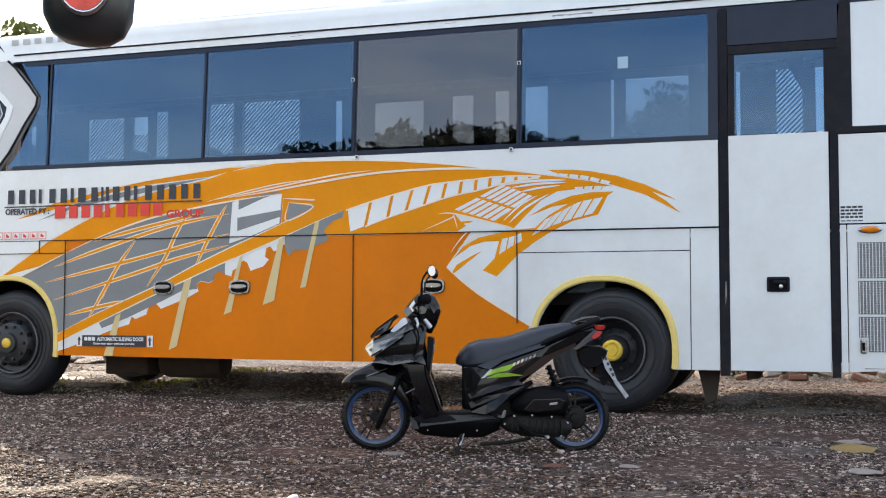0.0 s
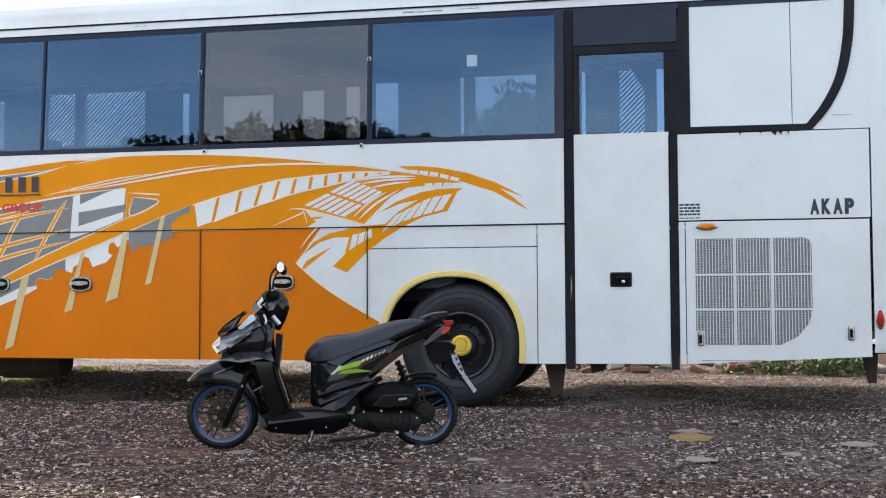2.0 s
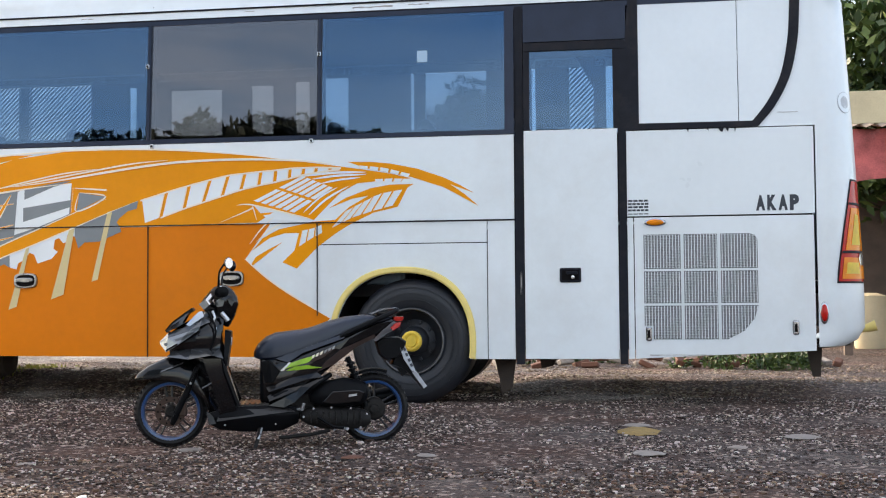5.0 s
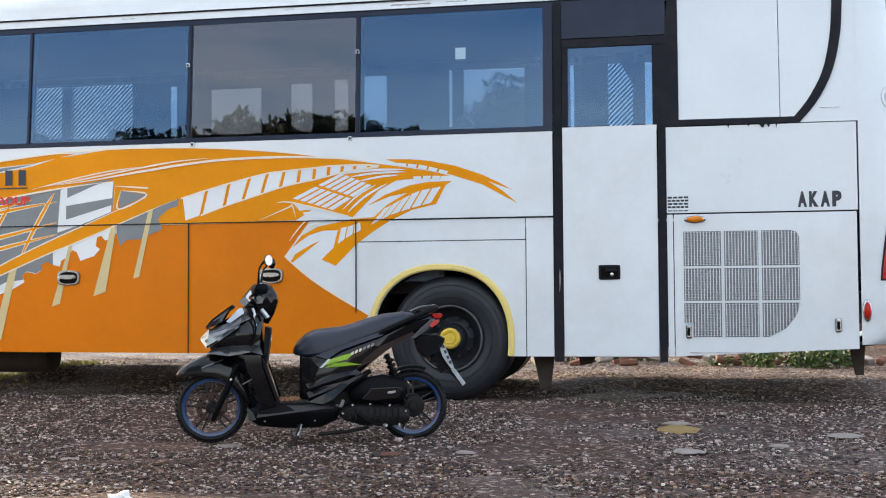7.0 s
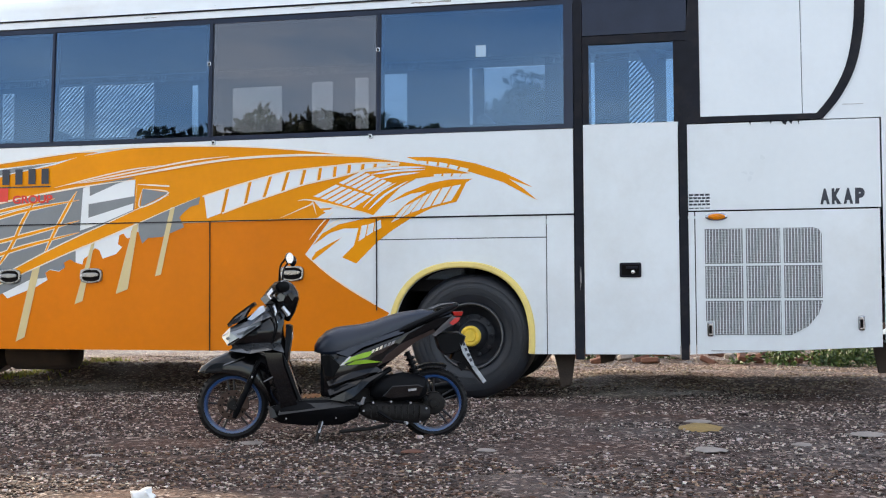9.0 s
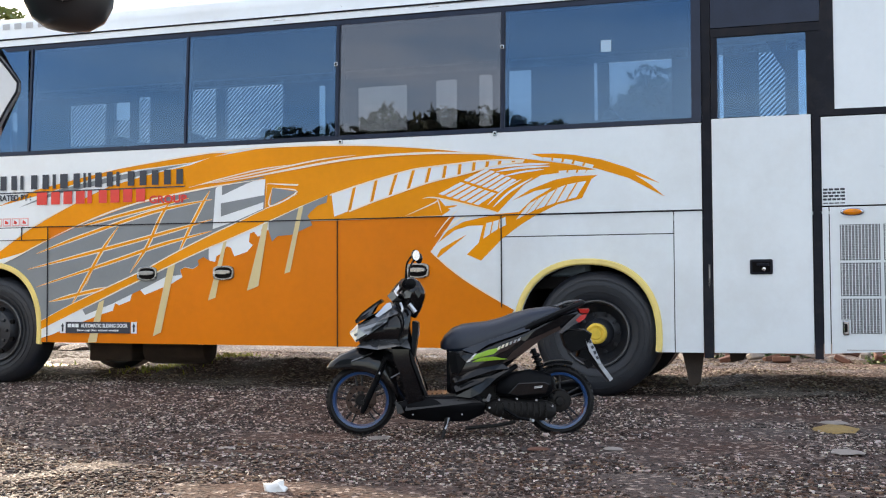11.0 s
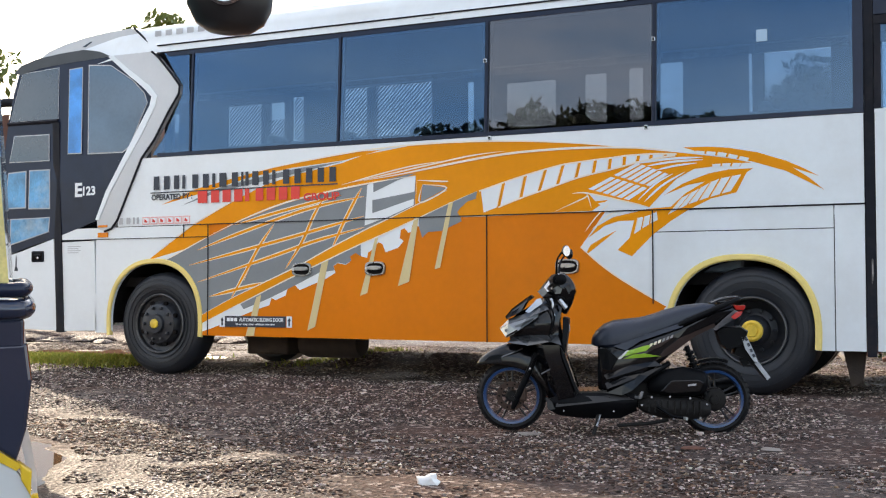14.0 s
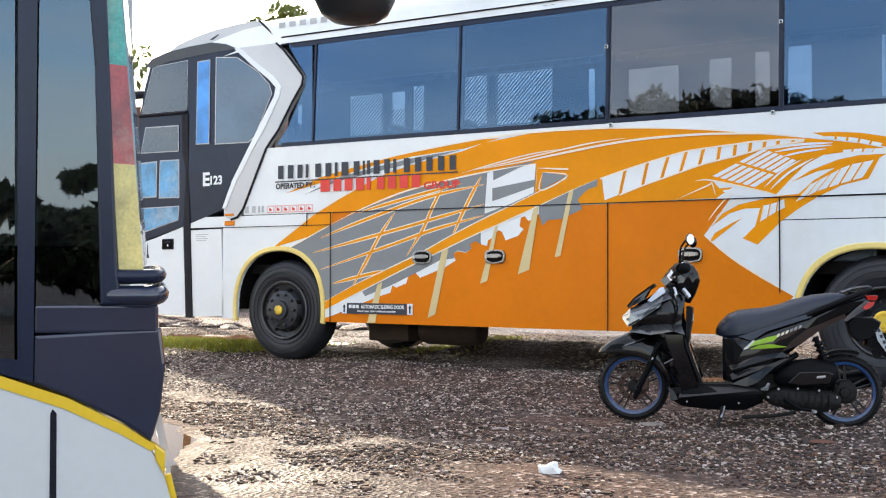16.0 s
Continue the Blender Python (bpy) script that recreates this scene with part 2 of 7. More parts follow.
GLASS_FAR = tinted("far_bus_glass", (0.54, 0.62, 0.70), 0.02)
GLASS_CLEAR = tinted("pale_glass", (0.46, 0.58, 0.68), 0.07, 0.0, (0.46, 0.70, 1.0))
LAMP_RED = surface("red_lamp_lens", (0.45, 0.012, 0.008), 0.2, spec=0.3, vary=0.15, scale=20)
LAMP_ORANGE = surface("orange_lamp_lens", (0.75, 0.22, 0.005), 0.2, spec=0.3, vary=0.15, scale=20)
LAMP_CLEAR = surface("silver_lamp_reflector", (0.75, 0.76, 0.78), 0.15, metal=0.8, vary=0.15, scale=20)
SEAT = surface("grey_blue_seat_cloth", (0.22, 0.27, 0.33), 0.85, vary=0.2, scale=9, bump=0.2)
INSIDE = surface("grey_interior_panel", (0.35, 0.37, 0.40), 0.7, vary=0.1, scale=3)
CURTAIN = surface("pale_curtain", (0.62, 0.66, 0.70), 0.9, vary=0.15, scale=8)
WINDOW_FILM = surface("grey_window_film", (0.26, 0.31, 0.38), 0.8, vary=0.2, scale=8)
STICKER = surface("pale_sticker", (0.38, 0.52, 0.66), 0.4, vary=0.06)
BLUE_FILM = surface("blue_sticker", (0.05, 0.28, 0.72), 0.3, vary=0.35, scale=5, coat=0.4)
GRILLE = surface("dark_grille", (0.10, 0.105, 0.11), 0.55, vary=0.2, scale=12, dirt=GRIME, dirt_amount=0.3)

# ---------------------------------------------------------------- painted pattern on the bus's side, in metres along and above it
PAINT = []
PAINT.append(("orange_field", ORANGE, 0, [(-7.812, 1.175), (-7.263, 1.511), (-6.921, 1.673), (-6.619, 1.804), (-6.355, 1.906), (-5.936, 2.000), (-5.498, 2.074), (-5.253, 2.143), (-4.717, 2.207), (-4.145, 2.204), (-3.597, 2.176), (-3.070, 2.123), (-2.589, 2.055), (-2.343, 2.019), (-2.078, 1.978), (-1.842, 1.938), (-1.657, 1.892), (-1.731, 1.891), (-1.749, 1.864), (-1.937, 1.877), (-2.127, 1.861), (-2.272, 1.786), (-2.394, 1.670), (-2.508, 1.554), (-2.642, 1.592), (-2.868, 1.657), (-3.046, 1.698), (-2.980, 1.622), (-2.868, 1.628), (-3.011, 1.539), (-4.035, 1.532), (-4.893, 1.529), (-5.966, 1.524), (-7.036, 1.534), (-7.034, 1.352)]))
PAINT.append(("orange_streak", ORANGE, 0, [(-7.639, 1.746), (-7.184, 1.898), (-6.721, 1.988), (-6.259, 2.069), (-5.810, 2.126), (-5.278, 2.177), (-5.072, 2.177), (-5.467, 2.100), (-6.064, 2.055), (-6.587, 1.977), (-7.128, 1.850)]))
PAINT.append(("grey_streak", DECAL_GREY, 1, [(-7.391, 1.727), (-6.922, 1.854), (-6.520, 1.918), (-6.064, 1.989), (-5.467, 2.094), (-6.000, 2.047), (-6.454, 1.977), (-6.923, 1.894)]))
PAINT.append(("lower_field", ORANGE_LOW, 0, [(-7.036, 1.528), (-5.966, 1.516), (-4.893, 1.519), (-4.035, 1.522), (-3.022, 1.530), (-2.894, 1.526), (-3.022, 1.353), (-3.116, 1.227), (-2.821, 0.993), (-2.368, 0.718), (-2.466, 0.598), (-2.516, 0.454), (-2.526, 0.387), (-3.998, 0.393), (-5.615, 0.400), (-7.114, 0.407), (-7.129, 0.492), (-7.027, 0.549)]))
PAINT.append(("horn", ORANGE, 0, [(-2.212, 2.046), (-2.006, 2.041), (-1.841, 2.023), (-1.610, 1.974), (-1.383, 1.894), (-1.249, 1.828), (-1.130, 1.759), (-1.330, 1.836), (-1.206, 1.749), (-1.092, 1.649), (-1.384, 1.811), (-1.656, 1.902), (-1.842, 1.943), (-2.078, 1.992), (-2.135, 2.019)]))
PAINT.append(("second_bridge", ORANGE, 0, [(-2.380, 1.651), (-2.224, 1.741), (-2.008, 1.818), (-1.843, 1.844), (-1.643, 1.845), (-1.694, 1.815), (-1.779, 1.654), (-1.986, 1.609), (-2.178, 1.520), (-2.323, 1.433), (-2.471, 1.327), (-2.660, 1.142), (-2.785, 1.197), (-2.679, 1.297), (-2.638, 1.446), (-2.768, 1.445), (-2.895, 1.409), (-3.048, 1.304), (-2.961, 1.405), (-2.818, 1.480), (-2.518, 1.540), (-2.322, 1.553), (-2.201, 1.659), (-2.032, 1.753), (-2.176, 1.730)]))
PAINT.append(("blade", ORANGE, 0, [(-3.059, 1.186), (-3.023, 1.245), (-2.895, 1.316), (-2.789, 1.367), (-2.921, 1.267), (-3.049, 1.171)]))
PAINT.append(("grey_field", DECAL_GREY, 1, [(-7.576, 1.172), (-7.034, 1.403), (-6.617, 1.563), (-6.127, 1.710), (-5.621, 1.803), (-5.132, 1.871), (-4.705, 1.912), (-4.717, 1.650), (-4.893, 1.498), (-5.372, 1.295), (-6.123, 1.006), (-6.644, 0.787), (-7.130, 0.616), (-7.187, 0.832), (-7.328, 1.014)]))
PAINT.append(("white_gap", WHITE_SHEET, 2, [(-5.216, 1.853), (-5.174, 1.867), (-5.012, 1.888), (-4.706, 1.918), (-4.729, 1.646), (-5.011, 1.538), (-5.245, 1.469)]))
PAINT.append(("grey_blade", DECAL_GREY, 3, [(-5.150, 1.877), (-4.776, 1.936), (-4.706, 1.939), (-4.893, 1.883), (-5.150, 1.781)]))
PAINT.append(("grey_blade", DECAL_GREY, 3, [(-5.161, 1.707), (-4.705, 1.771), (-4.717, 1.708), (-5.161, 1.584)]))
PAINT.append(("grey_pennant", DECAL_GREY, 4.5, [(-4.632, 1.833), (-4.385, 1.792), (-4.656, 1.667)]))
PAINT.append(("splash", WHITE_SHEET, 2, [(-7.131, 0.523), (-6.749, 0.689), (-6.469, 0.807), (-6.098, 0.966), (-5.617, 1.163), (-5.279, 1.297), (-5.110, 1.357), (-4.673, 1.526), (-4.673, 1.447), (-4.743, 1.460), (-4.755, 1.397), (-4.784, 1.392), (-4.819, 1.435), (-4.860, 1.421), (-4.872, 1.342), (-4.831, 1.315), (-4.890, 1.253), (-5.020, 1.213), (-5.056, 1.293), (-5.098, 1.309), (-5.158, 1.241), (-5.206, 1.216), (-5.218, 1.163), (-5.279, 1.179), (-5.297, 1.217), (-5.340, 1.223), (-5.413, 1.192), (-5.389, 1.138), (-5.450, 1.101), (-5.536, 1.118), (-5.586, 1.092), (-5.561, 1.027), (-5.679, 0.963), (-5.963, 0.861), (-6.027, 0.922), (-6.098, 0.883), (-6.123, 0.807), (-6.240, 0.763), (-6.285, 0.785), (-6.311, 0.713), (-6.469, 0.668), (-6.999, 0.479), (-7.127, 0.443)]))
PAINT.append(("grey_splash", DECAL_GREY, 3, [(-6.649, 0.723), (-6.098, 0.960), (-5.617, 1.157), (-5.285, 1.292), (-5.285, 1.179), (-5.340, 1.212), (-5.401, 1.181), (-5.389, 1.138), (-5.450, 1.107), (-5.536, 1.124), (-5.586, 1.092), (-5.573, 1.049), (-5.742, 1.029), (-5.931, 0.943), (-6.318, 0.779), (-6.615, 0.673)]))
PAINT.append(("grey_splash", DECAL_GREY, 3, [(-4.673, 1.526), (-4.357, 1.651), (-4.087, 1.750), (-4.099, 1.684), (-4.182, 1.661), (-4.256, 1.602), (-4.284, 1.567), (-4.256, 1.525), (-4.239, 1.483), (-4.443, 1.400), (-4.581, 1.393), (-4.638, 1.342), (-4.673, 1.447)]))
PAINT.append(("beam", ORANGE, 4, [(-7.128, 0.608), (-6.777, 0.773), (-6.365, 0.940), (-5.964, 1.102), (-5.617, 1.265), (-5.249, 1.424), (-5.009, 1.519), (-4.696, 1.647), (-4.380, 1.771), (-4.087, 1.750), (-4.357, 1.651), (-4.673, 1.526), (-5.110, 1.357), (-5.279, 1.297), (-5.617, 1.163), (-6.098, 0.966), (-6.469, 0.807), (-6.749, 0.689), (-7.131, 0.523)]))
PAINT.append(("post", CREAM, 5, [(-6.463, 0.790), (-6.403, 0.818), (-6.487, 0.412), (-6.587, 0.406)]))
PAINT.append(("post", CREAM, 5, [(-5.711, 1.131), (-5.636, 1.147), (-5.784, 0.509), (-5.872, 0.470)]))
PAINT.append(("post", CREAM, 5, [(-5.128, 1.352), (-5.098, 1.357), (-5.212, 0.833), (-5.291, 0.806)]))
PAINT.append(("post", CREAM, 5, [(-4.720, 1.522), (-4.673, 1.531), (-4.772, 0.937), (-4.890, 0.895)]))
PAINT.append(("post", CREAM, 5, [(-4.368, 1.657), (-4.323, 1.666), (-4.455, 1.064), (-4.512, 1.049)]))
LINES = []
LINES.append((0.014, [(-6.721, 1.988), (-6.259, 2.069), (-5.810, 2.126), (-5.314, 2.179), (-4.717, 2.207), (-4.145, 2.204), (-3.597, 2.176), (-3.070, 2.123), (-2.714, 2.071)]))
LINES.append((0.02, [(-5.253, 1.897), (-4.893, 1.936), (-4.428, 2.000), (-3.979, 2.057), (-3.597, 2.085), (-3.070, 2.089), (-2.564, 2.059), (-2.343, 2.024)]))
LINES.append((0.014, [(-5.374, 1.886), (-5.012, 1.941), (-4.543, 2.016), (-4.146, 2.075), (-3.814, 2.100)]))
LINES.append((0.012, [(-5.497, 1.863), (-5.132, 1.940), (-4.776, 2.005), (-4.457, 2.038)]))
LINES.append((0.016, [(-7.034, 1.409), (-6.617, 1.569), (-6.127, 1.716), (-5.621, 1.808), (-5.132, 1.876), (-4.706, 1.918)]))
LINES.append((0.012, [(-7.812, 1.180), (-7.263, 1.517), (-6.921, 1.678), (-6.619, 1.810)]))
LINES.append((0.012, [(-7.576, 1.172), (-7.296, 1.294), (-7.034, 1.409)]))
LINES.append((0.014, [(-4.688, 1.875), (-4.428, 1.854), (-4.371, 1.852)]))
LINES.append((0.012, [(-4.688, 1.875), (-4.705, 1.645)]))
LINES.append((0.012, [(-7.128, 0.608), (-6.777, 0.773), (-6.365, 0.940), (-5.964, 1.102), (-5.617, 1.265), (-5.249, 1.424), (-5.009, 1.519), (-4.696, 1.647), (-4.380, 1.771)]))
LINES.append((0.012, [(-7.131, 0.523), (-6.749, 0.689), (-6.469, 0.807), (-6.098, 0.966), (-5.617, 1.163), (-5.279, 1.297), (-5.110, 1.357), (-4.673, 1.526), (-4.357, 1.651), (-4.087, 1.750)]))
LINES.append((0.014, [(-4.632, 1.833), (-4.385, 1.792), (-4.656, 1.667), (-4.632, 1.833)]))
LINES.append((0.014, [(-3.116, 1.227), (-2.821, 0.993), (-2.368, 0.718)]))
LINES.append((0.012, [(-3.186, 1.693), (-3.046, 1.693), (-2.642, 1.592), (-2.508, 1.554)]))
LINES.append((0.012, [(-3.344, 1.544), (-3.072, 1.654), (-3.046, 1.673), (-3.011, 1.564)]))
LINES.append((0.01, [(-3.074, 1.354), (-2.971, 1.484), (-2.858, 1.589)]))
LINES.append((0.01, [(-3.012, 1.377), (-2.894, 1.472), (-2.767, 1.542)]))
NET = []
NET.append([(-7.178, 1.270), (-6.649, 1.435), (-5.871, 1.648), (-5.252, 1.747)])
NET.append([(-7.280, 1.117), (-6.125, 1.363), (-5.252, 1.560)])
NET.append([(-7.174, 0.945), (-6.253, 1.200), (-5.806, 1.330), (-5.251, 1.453)])
NET.append([(-7.029, 0.798), (-6.645, 0.881), (-6.316, 0.941)])
NET.append([(-6.717, 1.515), (-6.126, 1.644), (-5.497, 1.766)])
NET.append([(-6.778, 0.758), (-6.613, 1.010), (-6.436, 1.286), (-6.255, 1.515)])
NET.append([(-6.123, 1.072), (-5.933, 1.332), (-5.808, 1.575), (-5.683, 1.761)])
NET.append([(-5.618, 1.218), (-5.496, 1.459), (-5.374, 1.671), (-5.277, 1.828)])
NET.append([(-6.612, 0.954), (-6.436, 1.286)])
LADDERS = []
BRIDGE_TOP = [(-4.065, 1.750), (-3.829, 1.818), (-3.621, 1.873), (-3.432, 1.918), (-3.269, 1.952), (-3.118, 1.967), (-2.976, 1.979), (-2.843, 1.988), (-2.716, 2.000), (-2.594, 2.003), (-2.485, 2.004), (-2.364, 2.000), (-2.268, 1.993)]
BRIDGE_LOW = [(-4.040, 1.551), (-3.880, 1.598), (-3.667, 1.672), (-3.494, 1.724), (-3.323, 1.775), (-3.155, 1.825), (-2.996, 1.860), (-2.855, 1.885), (-2.725, 1.913), (-2.606, 1.941), (-2.492, 1.958), (-2.368, 1.974), (-2.279, 1.980)]
LADDERS.append((5, [(-2.111, 2.013), (-1.888, 1.988), (-1.656, 1.925)], [(-2.111, 1.989), (-1.889, 1.955), (-1.675, 1.898)]))
LADDERS.append((3, [(-1.974, 1.892), (-1.842, 1.896), (-1.721, 1.891)], [(-1.974, 1.869), (-1.843, 1.863), (-1.740, 1.863)]))
LADDERS.append((6, [(-2.225, 1.626), (-2.080, 1.698), (-1.938, 1.768), (-1.722, 1.802)], [(-2.347, 1.487), (-2.177, 1.568), (-2.010, 1.619), (-1.807, 1.669)]))
LADDERS.append((3, [(-2.608, 1.465), (-2.519, 1.482), (-2.430, 1.518)], [(-2.639, 1.330), (-2.519, 1.405), (-2.421, 1.450)]))

# outlines of the front of the bus's side, in metres along and above it
BLACK_SIDE = [(-9.949, 1.203), (-9.857, 2.203), (-9.801, 2.721), (-9.736, 3.075), (-9.663, 3.311), (-9.405, 3.352), (-8.899, 3.369), (-8.573, 3.394), (-8.395, 3.371), (-8.148, 3.173), (-7.882, 2.984), (-7.778, 2.884), (-7.797, 2.795), (-7.974, 2.504), (-8.153, 2.210), (-8.347, 1.914), (-8.479, 1.613), (-8.990, 1.459), (-9.496, 1.331)]
VISOR = [(-9.750, 3.293), (-9.650, 3.375), (-9.410, 3.431), (-9.072, 3.462), (-8.741, 3.474), (-8.535, 3.435), (-8.371, 3.368), (-8.898, 3.350), (-9.361, 3.322), (-9.643, 3.270)]
PILLAR = [(-8.395, 3.371), (-8.148, 3.173), (-7.882, 2.984), (-7.778, 2.884), (-7.797, 2.795), (-7.974, 2.504), (-8.153, 2.210), (-8.347, 1.914), (-8.487, 1.613), (-8.478, 1.521), (-8.382, 1.488), (-8.288, 1.516), (-8.210, 1.605), (-8.050, 1.932), (-7.899, 2.238), (-7.741, 2.428), (-7.567, 2.717), (-7.449, 2.888), (-7.438, 2.977), (-7.548, 3.107), (-7.722, 3.293), (-7.817, 3.369)]
PILLAR_EDGE = [(-8.395, 3.364), (-8.147, 3.167), (-7.890, 2.979), (-7.794, 2.886), (-7.812, 2.796), (-7.989, 2.505), (-8.169, 2.211), (-8.363, 1.915), (-8.503, 1.613), (-8.455, 1.612), (-8.300, 1.912), (-8.099, 2.207), (-7.911, 2.481), (-7.743, 2.785), (-7.718, 2.892), (-7.830, 3.010), (-8.102, 3.200), (-8.331, 3.371)]
ROOF_CHEEK = [(-8.149, 3.657), (-8.426, 3.649), (-8.749, 3.621), (-9.036, 3.574), (-9.286, 3.509), (-9.411, 3.444), (-9.072, 3.469), (-8.741, 3.480), (-8.535, 3.441), (-8.371, 3.374), (-7.817, 3.369), (-7.907, 3.476), (-8.062, 3.635)]
DOOR_TOP = [(-9.627, 3.282), (-9.088, 3.310), (-9.070, 2.728), (-9.776, 2.738)]
BLUE_STRIP = [(-8.944, 3.277), (-8.754, 3.285), (-8.717, 2.333), (-8.914, 2.338)]
COCKPIT = [(-8.674, 3.303), (-8.366, 3.274), (-8.065, 3.092), (-7.895, 2.936), (-7.852, 2.829), (-8.067, 2.369), (-8.158, 2.314), (-8.635, 2.322)]
DOOR_PANE = [(-9.704, 2.584), (-9.187, 2.576), (-9.169, 2.276), (-9.755, 2.282)]
POSTER_A = [(-9.769, 2.173), (-9.499, 2.185), (-9.502, 1.770), (-9.816, 1.768)]
POSTER_B = [(-9.456, 2.189), (-9.158, 2.187), (-9.152, 1.752), (-9.467, 1.756)]
POSTER_C = [(-9.726, 1.656), (-9.151, 1.664), (-9.166, 1.501), (-9.731, 1.361)]
DOOR_LOW = [(-9.949, 1.197), (-9.495, 1.312), (-9.098, 1.424), (-9.044, 0.430), (-9.484, 0.443), (-9.938, 0.474)]
SIDE_LOW = [(-8.981, 1.384), (-8.533, 1.393), (-8.491, 0.439), (-8.936, 0.426)]
DOOR_SEAM = [(-9.144, 2.707), (-9.052, 2.701), (-8.982, 1.459), (-8.936, 0.414), (-9.036, 0.412)]
QUARTER = [(-7.680, 3.362), (-7.345, 3.364), (-7.295, 2.264), (-7.771, 2.267), (-7.629, 2.451), (-7.513, 2.683), (-7.412, 2.885), (-7.409, 2.986), (-7.511, 3.115)]

# ---------------------------------------------------------------- the long bus
YS = 9.49                       # its seen side
YF = YS + 2.5                   # its far side


def lean(z):
    return 0.05 * max(0.0, z - 2.24)


bus = thing("bus", "white and orange intercity coach parked on wet gravel", "bus", (-4.0, YS + 1.25, 0))
ARCHES = ((-7.730, 0.52, 0.566, 0.620), (-1.750, 0.50, 0.576, 0.596))
SQUARE = 2.3                    # the arches are a little squarer than ellipses


def arch_z(x, z0):
    for cx, cz, rx, rz in ARCHES:
        if abs(x - cx) < rx:
            return max(z0, cz + rz * (1 - abs((x - cx) / rx) ** SQUARE) ** (1 / SQUARE))
    return z0


def skirt_z(x):
    return 0.372 + 0.006 * max(0.0, -1.0 - x) + 0.045 * max(0.0, x - 0.1)


def side_panel(name, x0, x1, z0, z1, material, label="", top=None, gap=0.004):
    """A flat body panel whose lower edge follows the wheel arches; z0 None: the skirt's edge."""
    x0, x1, z1 = x0 + gap, x1 - gap, z1 - gap
    xs = sorted({x0, x1} | {x for cx, _, rx, _ in ARCHES for x in (cx + rx * math.sin(k / 14 * math.pi / 2) for k in range(-14, 15)) if x0 < x < x1})
    low = [(x, arch_z(x, skirt_z(x) if z0 is None else z0 + gap)) for x in xs]
    pts = low + [(x, z1 if top is None else top(x)) for x in reversed(xs)]
    pts = [p for i, p in enumerate(pts) if p != pts[i - 1]]
    bm = bmesh.new()
    n = len(xs)
    front = [bm.verts.new((x, YS, z)) for x, z in low] + [bm.verts.new((x, YS, max(z1, z + 0.001))) for x, z in low]
    for i in range(n - 1):
        if low[i][1] < z1 or low[i + 1][1] < z1:
            bm.faces.new((front[i], front[i + 1], front[n + i + 1], front[n + i]))
    got = bmesh.ops.extrude_face_region(bm, geom=bm.faces[:])
    for v in got["geom"]:
        if isinstance(v, bmesh.types.BMVert):
            v.co.y += 0.03
    bmesh.ops.recalc_face_normals(bm, faces=bm.faces)
    return part(name, bm, material, bus, label)


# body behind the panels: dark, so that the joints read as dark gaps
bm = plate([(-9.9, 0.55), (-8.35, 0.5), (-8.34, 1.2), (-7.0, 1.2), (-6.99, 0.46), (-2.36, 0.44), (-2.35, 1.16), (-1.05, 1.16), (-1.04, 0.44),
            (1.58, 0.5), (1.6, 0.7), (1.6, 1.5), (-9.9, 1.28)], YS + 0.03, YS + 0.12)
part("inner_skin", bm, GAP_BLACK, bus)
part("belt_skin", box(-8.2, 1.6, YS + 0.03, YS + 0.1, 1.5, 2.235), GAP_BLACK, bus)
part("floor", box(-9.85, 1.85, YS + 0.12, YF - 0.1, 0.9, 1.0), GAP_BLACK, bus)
side_panel("belt_panel", -8.22, -0.79, 1.53, 2.245, WHITE)
side_panel("strip_panel", -9.0, -7.35, 1.405, 1.53, WHITE)
side_panel("strip_panel", -7.35, -7.045, 1.405, 1.53, WHITE)
side_panel("arch_panel", -8.51, -7.045, None, 1.405, WHITE)
side_panel("luggage_door", -7.045, -3.99, None, 1.53, WHITE, "orange luggage hatch of the skirt")
side_panel("luggage_door", -3.99, -2.477, None, 1.53, WHITE, "orange luggage hatch of the skirt")
side_panel("strip_panel", -2.477, -1.022, 1.343, 1.525, WHITE)
side_panel("arch_panel", -2.477, -1.022, None, 1.343, WHITE)
side_panel("skirt_panel", -1.022, -0.79, None, 1.525, WHITE)
side_panel("skirt_panel", 0.13, 0.185, None, 1.53, WHITE)
side_panel("engine_hatch", 0.13, 1.622, 1.535, 2.245, WHITE)
engine_door = side_panel("engine_door", 0.185, 1.612, None, 1.53, WHITE)

# rear corner: a rounded skin
ring = []
for z in (0.47, 0.52, 0.62, 0.9, 1.3, 1.7, 2.2, 2.6, 3.0, 3.3, 3.5):
    tail = 2.06 - 0.05 * max(0, z - 1.0) - (0.06 if z < 0.6 else 0) - (0.10 if z < 0.5 else 0) - (0.06 if z > 3.4 else 0)
    row = [(1.63, YS + lean(z), z)]
    for k in range(9):
        a = k / 8 * math.pi / 2
        row.append((tail - 0.28 + 0.28 * math.sin(a), YS + 0.45 - 0.45 * math.cos(a) + lean(z), z))
    row.append((tail, YF - 0.3, z))
    ring.append(row)
bm = bmesh.new()
grid = [[bm.verts.new(p) for p in r] for r in ring]
for a, b in zip(grid, grid[1:]):
    for i in range(len(a) - 1):
        bm.faces.new((a[i], a[i + 1], b[i + 1], b[i]))
bm.faces.new(grid[0])
part("rear_corner", bm, WHITE, bus, smooth=True)

